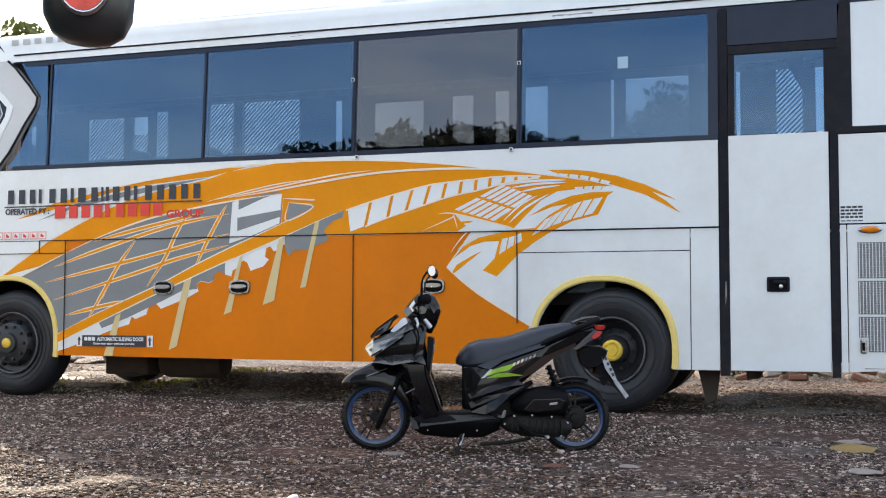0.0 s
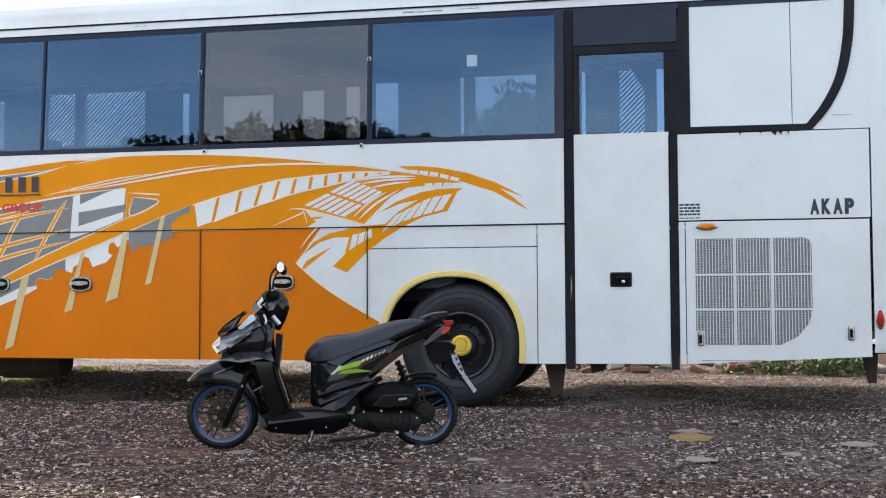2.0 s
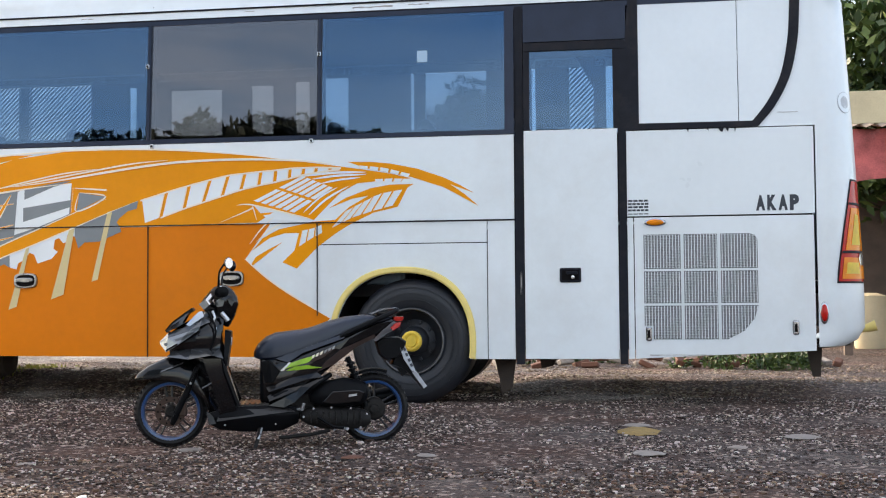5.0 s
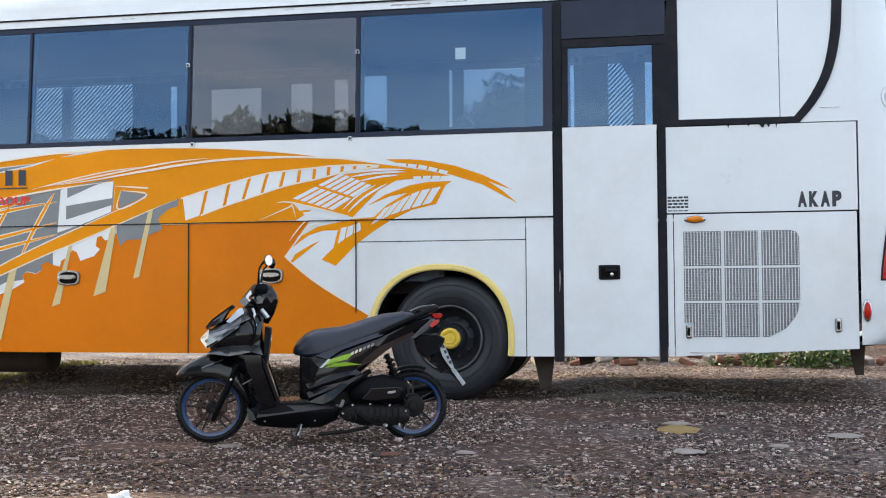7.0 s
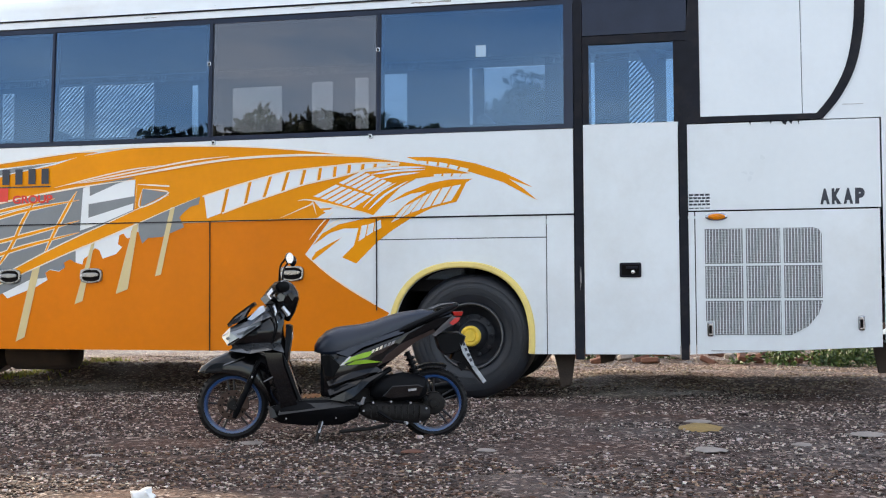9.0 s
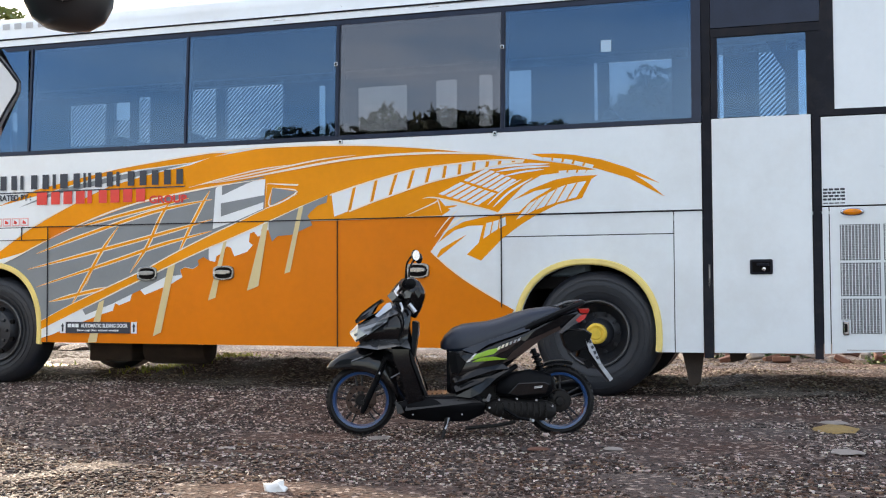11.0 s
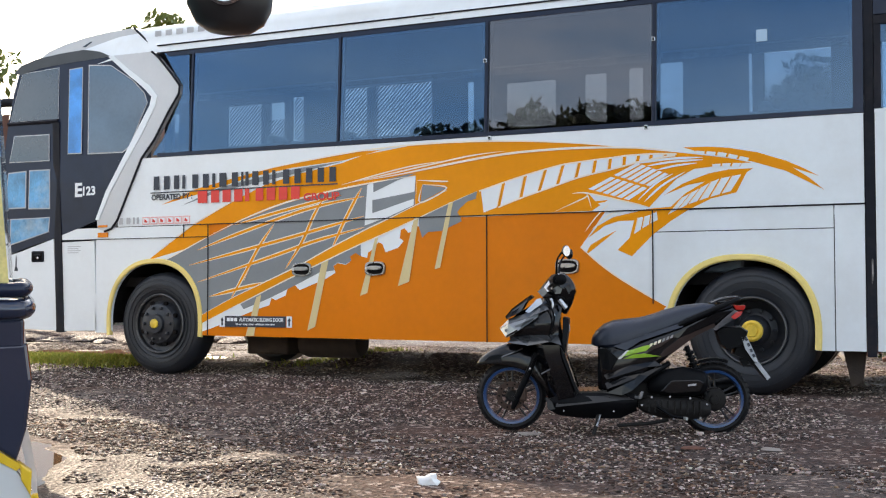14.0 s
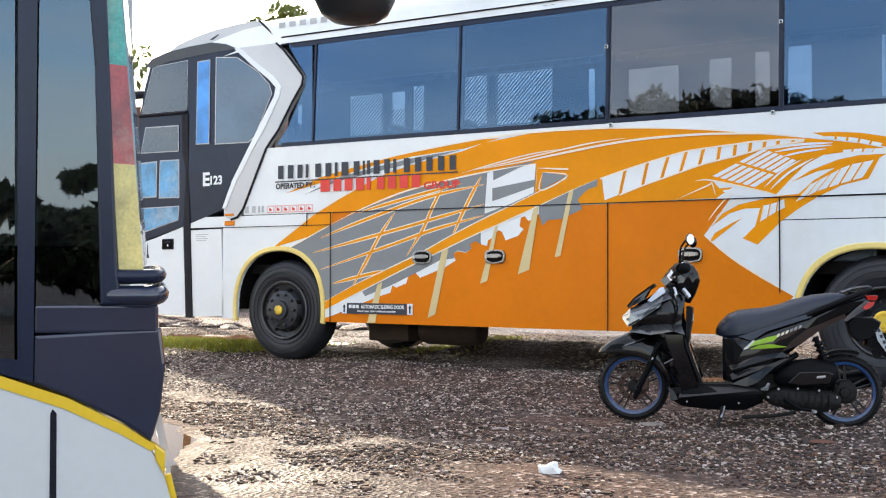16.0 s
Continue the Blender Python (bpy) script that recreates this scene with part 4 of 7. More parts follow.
# roof
prof = [(0.05, 3.345), (0.056, 3.41), (0.065, 3.43), (0.078, 3.53), (0.10, 3.61), (0.17, 3.66), (0.45, 3.70), (0.8, 3.72), (1.25, 3.73), (1.7, 3.72), (2.1, 3.69), (2.32, 3.65), (2.40, 3.58), (2.45, 3.345)]
bm = bmesh.new()
rows = []
for x, drop in ((1.9, 0.12), (1.7, 0.02), (1.0, 0.0), (-7.9, 0.0), (-8.3, 0.02), (-8.8, 0.10), (-9.2, 0.20), (-9.5, 0.32), (-9.7, 0.45)):
    rows.append([bm.verts.new((x, YS + y, max(3.05, z - drop * (1 if z > 3.42 else 0.75)))) for y, z in prof])
for a, b in zip(rows, rows[1:]):
    for i in range(len(a) - 1):
        bm.faces.new((a[i], a[i + 1], b[i + 1], b[i]))
part("roof", bm, WHITE, bus, smooth=True)
part("roof_gutter", tube([(1.6, YS + 0.052, 3.425), (-2.0, YS + 0.052, 3.425), (-7.75, YS + 0.052, 3.425)], 0.008, 6), RUBBER, bus)
part("roof_gutter", tube([(1.6, YS + 0.05, 3.348), (-7.75, YS + 0.05, 3.348)], 0.006, 6), RUBBER, bus)
part("roof_unit", box(-3.95, -2.3, YS + 0.35, YS + 2.15, 3.6, 3.85, 0.10, seg=4), WHITE, bus, "white air-conditioner hood on the roof", smooth=True)
part("roof_hatch", box(-6.4, -4.15, YS + 0.3, YS + 2.2, 3.6, 3.735, 0.06, seg=4), WHITE, bus, "low white roof hatch", smooth=True)
part("hatch_seam", tube([(-5.2, YS + 0.1, 3.53), (-4.25, YS + 0.1, 3.545), (-4.05, YS + 0.09, 3.52), (-3.98, YS + 0.075, 3.47)], 0.006, 6, smooth_n=4), RUBBER, bus)

# far side: wall with windows, curtains and striped films behind the seats
part("far_wall", box(-9.8, 1.9, YF - 0.05, YF, 0.4, 2.25), WHITE, bus)
part("far_rail", box(-9.6, 1.9, YF - 0.1, YF - 0.05, 3.28, 3.45), WHITE, bus)
for x in (-9.5, -8.0, -6.5, -5.0, -3.5, -2.0, -0.5, 0.8, 1.8):
    part("far_post", box(x - 0.06, x + 0.06, YF - 0.06, YF, 2.25, 3.35), INSIDE, bus)
for x0, x1 in zip((-9.44, -7.94, -6.44, -4.94, -3.44, -1.94, -0.44), (-8.06, -6.56, -5.06, -3.56, -2.06, -0.56, 0.74)):
    part("far_pane", box(x0, x1, YF - 0.035, YF - 0.03, 2.25, 3.28), GLASS_FAR, bus)
part("rear_wall", box(1.86, 1.9, YS + 0.4, YF - 0.1, 0.6, 3.4), WHITE, bus)
part("inner_ceiling", box(-9.2, 1.8, YS + 0.2, YF - 0.2, 3.36, 3.40), INSIDE, bus)


def coach_seat(x, y):
    s = thing("coach_seat", "grey-blue high-backed coach seat with headrest", "seat", (x, y, 1.0), "seats in the coach")
    part("seat_base", box(x - 0.22, x + 0.22, y - 0.21, y + 0.21, 1.0, 1.46, 0.04), SEAT, s)
    bm = box(-0.06, 0.06, -0.22, 0.22, 0.0, 0.80, 0.045, seg=3)
    bm.transform(Matrix.Translation((x + 0.24, y, 1.44)) @ Matrix.Rotation(0.16, 4, "Y"))
    part("backrest", bm, SEAT, s, smooth=True)
    bm = box(-0.055, 0.055, -0.15, 0.15, 0.0, 0.22, 0.05, seg=3)
    bm.transform(Matrix.Translation((x + 0.36, y, 2.23)) @ Matrix.Rotation(0.12, 4, "Y"))
    part("headrest", bm, CURTAIN, s, "pale headrest cover", smooth=True)
    return s


first = coach_seat(-6.9, YS + 0.45)
for row in range(8):
    for y in (YS + 0.45, YS + 0.9, YF - 0.9, YF - 0.45):
        if row or y != YS + 0.45:
            copy_thing(first, Matrix.Translation((-6.9 + 0.82 * row, y, 1.0)))


def film_sheet(name, x0, x1, z0, z1, y, cut=0.0, step=0.045, w=0.022, label=""):
    """A sheet of slanted pale strips on a far window."""
    bm = bmesh.new()
    k = x0 - (z1 - z0)
    while k < x1:
        pts = []
        for a in (k, k + w):
            lo, hi = max(0.0, x0 - a), min(z1 - z0, x1 - a)
            pts.append((a, lo, hi))
        (a, l0, h0), (b, l1, h1) = pts
        h0, h1 = (min(h, (z1 - z0) - cut * max(0.0, (q + h - (x0 + x1) / 2))) for q, h in ((a, h0), (b, h1)))
        if h0 - l0 > 0.02 and h1 - l1 > 0.02:
            plate([(a + l0, z0 + l0), (b + l1, z0 + l1), (b + h1, z0 + h1), (a + h0, z0 + h0)], y, y + 0.002, bm=bm)
        k += step
    return part(name, bm, WINDOW_FILM, bus, label or "slanted pale strips of window film")


def on_far(x, z):
    k = (YF - 0.06) / YS
    return x * k, 0.85 + (z - 0.85) * k


DARK_CURTAIN = surface("blue_grey_curtain", (0.06, 0.075, 0.10), 0.9, vary=0.25, scale=6, bump=0.3, bump_scale=12)
# gaps between the drawn curtains of the far windows: along, above, and whether striped film hangs in them
GAPS = ((-6.78, -6.12, 2.28, 2.70, 1), (-6.02, -5.90, 2.35, 2.74, 1), (-5.47, -4.52, 2.26, 2.80, 1), (-4.16, -4.10, 2.4, 2.74, 0), (-3.78, -3.32, 2.26, 2.70, 0), (-3.05, -2.86, 2.26, 2.72, 0),
        (-2.66, -2.54, 2.40, 2.74, 0), (-2.40, -2.20, 2.36, 2.76, 0), (-1.66, -1.02, 2.26, 2.84, 0), (-0.64, -0.61, 2.26, 2.92, 0), (-0.33, -0.13, 2.26, 2.84, 1), (-0.03, 0.06, 2.26, 2.95, 0))
edge = -9.3
for x0, x1, z0, z1, striped in GAPS:
    a, b, c, d = *on_far(x0, z0), *on_far(x1, z1)
    part("curtain", box(edge, a, YF - 0.10, YF - 0.085, 2.1, 3.36), DARK_CURTAIN, bus, "dark drawn curtain at a far window")
    part("curtain", box(a, c, YF - 0.10, YF - 0.085, d, 3.36), DARK_CURTAIN, bus, "dark drawn curtain at a far window")
    if striped:
        film_sheet("window_film", a, c, b - 0.1, d, YF - 0.07, 0.5 if x1 - x0 < 0.8 else 0.0, 0.05, 0.026, label="striped film on a far window")
    edge = c
part("curtain", box(edge, 1.8, YF - 0.10, YF - 0.085, 2.1, 3.36), DARK_CURTAIN, bus, "dark drawn curtain at a far window")

# dark curtain drawn slantwise over the striped film of the door's far window
(a, b), (c, d), (e, f) = on_far(-0.27, 2.86), on_far(-0.12, 2.86), on_far(-0.12, 2.58)
part("curtain", plate([(a, b), (c, d), (e, f)], YF - 0.12, YF - 0.105), DARK_CURTAIN, bus, "dark drawn curtain at a far window")

# ---------------------------------------------------------------- front of the bus's side
part("side_front_panel", plate(BLACK_SIDE, YS - 0.003, YS + 0.05, lean=lean), FRAME_BLACK, bus, "glossy black front side panel")
part("visor", plate(VISOR, YS - 0.007, YS + 0.06, lean=lean), surface("dark_visor", (0.04, 0.045, 0.05), 0.4, vary=0.2), bus)
part("pillar", plate(PILLAR, YS - 0.012, YS + 0.05, lean=lean), GREY_TRIM, bus, "slanted silver-grey boomerang pillar")
part("pillar_edge", plate(PILLAR_EDGE, YS - 0.022, YS - 0.006, lean=lean), WHITE_SHEET, bus)
part("roof_cheek", plate(ROOF_CHEEK, YS + 0.03, YS + 0.12, lean=lean), GREY_TRIM, bus)
part("pillar_seam", tube([(x, YS - 0.013 + lean(z), z) for x, z in PILLAR[10:]], 0.012, 6), RUBBER, bus)
part("pillar_seam", tube([(x, YS + 0.02 + lean(z), z) for x, z in ((-7.79, 3.375), (-7.95, 3.53), (-8.10, 3.66))], 0.012, 6), RUBBER, bus)
front_door = part("front_door", plate(DOOR_LOW, YS - 0.002, YS + 0.04), WHITE, bus, "closed white and black front door")
part("skirt_panel", plate(SIDE_LOW, YS, YS + 0.03), WHITE, bus)
part("door_seal", plate(DOOR_SEAM, YS - 0.014, YS + 0.03, lean=lean), RUBBER, bus)
part("door_seal", tube([(-9.80, YS - 0.004 + lean(2.7), 2.72), (-9.07, YS - 0.006 + lean(2.7), 2.715)], 0.022, 6), RUBBER, bus)


def framed(name, pts, material, label, edge=0.012, frame=GREY_LET):
    """A pane or poster with a thin pale border."""
    cx, cz = sum(p[0] for p in pts) / len(pts), sum(p[1] for p in pts) / len(pts)
    k = part(name, plate(pts, YS - 0.006, YS - 0.003, lean=lean), frame, bus, label)
    w, h = max(p[0] for p in pts) - min(p[0] for p in pts), max(p[1] for p in pts) - min(p[1] for p in pts)
    small = [(cx + (x - cx) * (1 - 2 * edge / w), cz + (z - cz) * (1 - 2 * edge / h)) for x, z in pts]
    part("inner_pane", plate(small, YS - 0.009, YS - 0.006, lean=lean), material, k)
    return k


SMOKE = surface("smoked_glass", (0.035, 0.045, 0.055), 0.05, vary=0.2, scale=2, coat=0.6, spec=0.9)
COCKPIT_GLASS = surface("blue_smoked_glass", (0.06, 0.10, 0.15), 0.05, vary=0.25, scale=2, coat=0.6, spec=0.9)
POSTER = surface("blue_poster", (0.10, 0.33, 0.58), 0.35, vary=0.5, scale=4, coat=0.3, dirt=(0.5, 0.6, 0.65), dirt_amount=0.8)
framed("door_upper_pane", DOOR_TOP, SMOKE, "smoked glass over the front door", 0.008)
framed("cockpit_pane", COCKPIT, COCKPIT_GLASS, "driver's side glass with a pale border", 0.014)
framed("blue_strip", BLUE_STRIP, BLUE_FILM, "tall blue sticker with a pale border")
framed("door_pane", DOOR_PANE, SMOKE, "smoked door glass with a pale border")
for p in (POSTER_A, POSTER_B, POSTER_C):
    framed("poster", p, POSTER, "blue photograph sticker with a pale border", 0.014)
recess_handle(-9.32, 1.235, front_door)
recess_handle(-9.63, 0.93, front_door)
monument = plate([(-9.665, 1.08), (-9.605, 1.08), (-9.615, 1.11), (-9.628, 1.13), (-9.63, 1.22), (-9.64, 1.26), (-9.645, 1.22), (-9.647, 1.13), (-9.655, 1.11)], YS - 0.004, YS - 0.002)
part("monument_sticker", monument, BLACK_LET, front_door, "small black tower sticker")

# nose: rounded front corner, windscreen, bumper
nose = []
for z, xf in ((0.42, -9.95), (0.5, -10.02), (0.9, -10.06), (1.25, -10.04), (1.3, -10.03)):
    nose.append([(-9.93, YS + 0.002, z), (-9.99 + (xf + 10.02), YS + 0.05, z), (xf - 0.06, YS + 0.35, z), (xf - 0.12, YS + 1.25, z), (xf - 0.06, YF - 0.35, z), (-9.93, YF, z)])
bm = bmesh.new()
g = [[bm.verts.new(p) for p in r] for r in nose]
for a, b in zip(g, g[1:]):
    for i in range(5):
        bm.faces.new((a[i], a[i + 1], b[i + 1], b[i]))
part("front_bumper", bm, WHITE, bus, smooth=True)
bm = bmesh.new()
g = []
for z, x in ((1.29, -9.95), (1.8, -9.91), (2.3, -9.85), (2.8, -9.79), (3.1, -9.74), (3.3, -9.66)):
    g.append([bm.verts.new(p) for p in ((x + 0.01, YS + 0.005 + lean(z), z), (x - 0.08, YS + 0.10, z), (x - 0.16, YS + 0.5, z), (x - 0.2, YS + 1.25, z), (x - 0.16, YF - 0.5, z), (x, YF - 0.02, z))])
for a, b in zip(g, g[1:]):
    for i in range(5):
        bm.faces.new((a[i], a[i + 1], b[i + 1], b[i]))
part("windscreen", bm, SMOKE, bus, "dark curved windscreen", smooth=True)
arm = part("mirror_arm", tube([(-9.78, YS + 0.12, 2.98), (-9.98, YS + 0.08, 2.98), (-10.2, YS + 0.02, 2.9), (-10.36, YS - 0.02, 2.78)], [0.05, 0.05, 0.045, 0.03], 10, smooth_n=4), RUBBER, bus, "black mirror arm", smooth=True)

# ---------------------------------------------------------------- painted pattern
def painted(name, pts, material, layer, smooth=False):
    y = YS - 0.002 - 0.0016 * layer
    bm = bmesh.new()
    bm.faces.new([bm.verts.new((x, y, z)) for x, z in pts]).normal_update()
    bmesh.ops.triangulate(bm, faces=bm.faces[:], ngon_method="EAR_CLIP")
    for f in bm.faces:
        f.normal_update()
        if f.normal.y > 0:
            f.normal_flip()
    return part(name, bm, material, bus)


def stroke(name, pts, width, material, layer, taper=False):
    p = spline([(x, z, 0) for x, z in pts], 5) if len(pts) > 2 else [Vector((x, z, 0)) for x, z in pts]
    left, right = [], []
    for i, q in enumerate(p):
        d = (p[min(i + 1, len(p) - 1)] - p[max(i - 1, 0)]).normalized()
        u = i / (len(p) - 1)
        w = width / 2 * (min(1.0, 0.15 + 3 * u, 0.15 + 3 * (1 - u)) if taper else 1.0)
        nrm = Vector((-d.y, d.x, 0)) * w
        left.append(q + nrm)
        right.append(q - nrm)
    y = YS - 0.002 - 0.0016 * layer
    bm = bmesh.new()
    a = [bm.verts.new((v.x, y, v.y)) for v in left]
    b = [bm.verts.new((v.x, y, v.y)) for v in right]
    for i in range(len(a) - 1):
        bm.faces.new((a[i], b[i], b[i + 1], a[i + 1]))
    return part(name, bm, material, bus)


for name, material, layer, pts in PAINT:
    painted(name, pts, material, layer)
for k, pts in enumerate(NET):
    stroke("net_edge", pts, 0.044, PALE, 2 + 0.9 * k / len(NET), True)
    stroke("net_line", pts, 0.024, ORANGE, 3.05 + 0.9 * k / len(NET), True)
for k, (width, pts) in enumerate(LINES):
    stroke("pale_line", pts, width, PALE, 5.5 + 0.9 * k / len(LINES), True)


def along(pts, u):
    p = [Vector((x, z)) for x, z in pts]
    steps = [(b - a).length for a, b in zip(p, p[1:])]
    s = u * sum(steps)
    for a, b, d in zip(p, p[1:], steps):
        if s <= d:
            return a + (b - a) * (s / d)
        s -= d
    return p[-1]


for (l0, l1), (t0, t1) in zip(zip(BRIDGE_LOW, BRIDGE_LOW[1:]), zip(BRIDGE_TOP, BRIDGE_TOP[1:])):
    quad = [(l0[0] + 0.016, l0[1] + 0.004), (l1[0] - 0.016, l1[1]), (t1[0] - 0.016, t1[1]), (t0[0] + 0.016, t0[1])]
    painted("bridge_window", quad, WHITE_SHEET, 1.5)
    stroke("pale_line", quad[1:3], 0.010, PALE, 4.05)
stroke("pale_line", BRIDGE_TOP, 0.014, PALE, 4.2)
stroke("pale_line", BRIDGE_LOW[1:], 0.014, PALE, 4.2)
for count, top, low in LADDERS:
    for k in range(count):
        u0, u1 = (k + 0.06) / count, (k + 0.82) / count
        quad = [along(low, u0), along(low, u1), along(top, u1), along(top, u0)]
        m = sum(quad, Vector((0, 0))) / 4
        painted("bridge_window", [m + (q - m) * 1.0 for q in quad], WHITE_SHEET, 1.5)
        stroke("pale_line", [tuple(quad[0]), tuple(quad[3])], 0.008, PALE, 4.05 + 0.03 * k)
# slanted cells of the fan between the two bridges
FAN = ((-3.06, 1.725), (-2.60, 1.945), (-2.32, 1.83), (-2.68, 1.61))
for r in range(2):
    for k in range(6):
        def fan(u, v):
            a, b, c, d = (Vector(p) for p in FAN)
            return (a + (b - a) * v) * (1 - u) + (d + (c - d) * v) * u
        u0, u1, v0, v1 = (k + 0.10) / 6, (k + 0.80) / 6, 0.03 + r * 0.5, 0.47 + r * 0.5
        painted("fan_cell", [fan(u0, v0), fan(u1, v0), fan(u1, v1), fan(u0, v1)], WHITE_SHEET, 1.5)
for pts, w in ((((-2.62, 1.93), (-2.35, 1.955), (-2.05, 1.955)), 0.02), (((-2.52, 1.905), (-2.3, 1.93), (-2.05, 1.935)), 0.018), (((-2.45, 1.865), (-2.28, 1.895), (-2.1, 1.91)), 0.016),
               (((-2.55, 1.60), (-2.40, 1.73), (-2.2, 1.84)), 0.018), (((-2.60, 1.62), (-2.45, 1.75), (-2.3, 1.83)), 0.014), (((-2.95, 1.60), (-2.75, 1.575), (-2.5, 1.545)), 0.05)):
    stroke("white_streak", pts, w, WHITE_SHEET, 2, True)

# ---------------------------------------------------------------- writing and marks on the bus
def blocks(name, x0, x1, z0, z1, widths, material, gap=0.18, back=0.0):
    """A trade name as plain blocks of its letters' size."""
    total = sum(widths)
    x = x0
    for w in widths:
        d = (x1 - x0) * w / total
        if w > 0.35:
            bm = plate([(x + d * gap / 2, z0), (x + d * (1 - gap / 2), z0), (x + d * (1 - gap / 2), z1), (x + d * gap / 2, z1)], YS - 0.0135 + back, YS - 0.012 + back)
            part(name, bm, material, bus)
        x += d


blocks("name_block", -7.765, -5.525, 1.902, 2.042, [1, 1, .9, .5, .34, 1, 1, .5, 1.2, 1, .36, .5, 1, .9, .5, .34, 1, 1, 1, 1, 1], BLACK_LET, 0.46)
part("underline", plate([(-7.775, 1.866), (-5.535, 1.872), (-5.535, 1.884), (-7.775, 1.878)], YS - 0.0135, YS - 0.012), BLACK_LET, bus)
blocks("name_block", -7.20, -5.94, 1.747, 1.872, [1.2, 1, 1, 1, .5, .34, .9, 1, 1, 1], RED_LET, 0.3)
letters("GROUP", -5.915, 1.730, 0.068, YS - 0.013, bus, RED_LET, "lettering", 0.40)
letters("OPERATED BY :", -7.762, 1.798, 0.055, YS - 0.013, bus, BLACK_LET, "lettering", 0.52)
for k, c in enumerate("AKAP"):
    letters(c, 1.160 + 0.088 * k, 1.577, 0.106, YS - 0.0025, bus, BLACK_LET, "lettering", 0.072, weight=0.10)
letters("E", -8.80, 1.875, 0.14, YS - 0.006, bus, WHITE_SHEET, "fleet_mark", 0.10)
letters("123", -8.69, 1.885, 0.09, YS - 0.006, bus, WHITE_SHEET, "fleet_mark", 0.17)
blocks("mark_block", -8.21, -7.91, 1.555, 1.625, [1, 1, .5, .6], GREY_LET, 0.5)
for k in range(6):
    x = -7.885 + k * 0.103
    pic = part("pictogram", plate([(x, 1.545), (x + 0.094, 1.545), (x + 0.094, 1.625), (x, 1.625)], YS - 0.0035, YS - 0.002), PINK_LET, bus, "small pink comfort pictogram")
    bm = plate([(x + 0.012, 1.557), (x + 0.082, 1.557), (x + 0.082, 1.613), (x + 0.012, 1.613)], YS - 0.005, YS - 0.0035)
    part("pictogram_field", bm, WHITE_SHEET, pic)
    part("pictogram_sign", plate([(x + 0.025, 1.57), (x + 0.06, 1.565), (x + 0.066, 1.58), (x + 0.04, 1.60), (x + 0.028, 1.605)], YS - 0.0065, YS - 0.005), RED_LET, pic)
blocks("name_block", -7.83, -7.0, 3.53, 3.588, [1, 1, 1, 1, 1, 1], GREY_LET, 0.4, 0.086)
sign = part("warning_sign", plate([(-6.83, 0.497), (-6.115, 0.497), (-6.115, 0.605), (-6.83, 0.605)], YS - 0.0145, YS - 0.012), BLACK_LET, bus, "black warning plate with white lettering")
for x in (-6.895, -6.105):
    part("sign_tag", plate([(x, 0.497), (x + 0.062, 0.497), (x + 0.062, 0.605), (x, 0.605)], YS - 0.0145, YS - 0.012), WHITE_SHEET, sign)
    part("arrow", plate([(x + 0.022, 0.51), (x + 0.04, 0.51), (x + 0.04, 0.56), (x + 0.05, 0.56), (x + 0.031, 0.595), (x + 0.012, 0.56), (x + 0.022, 0.56)], YS - 0.016, YS - 0.0145), BLACK_LET, sign)
letters("AUTOMATIC SLIDING DOOR", -6.66, 0.553, 0.034, YS - 0.0155, bus, WHITE_SHEET, "lettering", 0.52)
blocks("sign_bar", -6.81, -6.68, 0.553, 0.587, [1, 1, 1], WHITE_SHEET, 0.18, -0.003)
letters("Door may close without warning", -6.70, 0.517, 0.018, YS - 0.0155, bus, WHITE_SHEET, "lettering", 0.46)
notice = part("notice", plate([(0.138, 1.538), (0.318, 1.538), (0.318, 1.672), (0.138, 1.672)], YS - 0.0035, YS - 0.002), WHITE_SHEET, bus, "small notice with unreadable dark lines")
for k in range(5):
    z, n = 1.552 + k * 0.026, 4 + k % 2
    for i in range(n):
        w = 0.17 / n
        part("notice_bar", plate([(0.142 + i * w, z), (0.142 + (i + 0.82) * w, z), (0.142 + (i + 0.82) * w, z + (0.016 if k else 0.008)), (0.142 + i * w, z + (0.016 if k else 0.008))], YS - 0.005, YS - 0.0035), BLACK_LET, notice)
for k in range(4):
    z = 1.33 - 0.022 * k
    part("notice_bar", plate([(-8.90, z), (-8.72 - 0.03 * (k % 2), z), (-8.72 - 0.03 * (k % 2), z + 0.009), (-8.90, z + 0.009)], YS - 0.002, YS), GREY_LET, bus)
marker = part("side_marker", box(-8.475, -8.335, YS - 0.016, YS - 0.004, 1.425, 1.475, 0.006), LAMP_ORANGE, bus, "orange side marker lamp")
part("side_marker", box(-8.47, -8.34, YS - 0.02, YS - 0.01, 1.53, 1.555, 0.006), LAMP_ORANGE, bus, "orange side marker lamp")
for a, b in ((0.088, 0.083), (0.055, 0.051)):
    pts = [(1.885 + 0.75 * a * math.cos(w), 2.44 + a * math.sin(w)) for w in (2 * math.pi * k / 28 for k in range(28))]
    part("round_sticker", wrapped(pts, 0.003), GREY_LET if a > 0.06 else WHITE, bus, "faded round sticker")
    pts = [(1.885 + 0.75 * b * math.cos(w), 2.44 + b * math.sin(w)) for w in (2 * math.pi * k / 28 for k in range(28))]
    part("sticker_field", wrapped(pts, 0.005), WHITE if a > 0.06 else GREY_LET, bus)

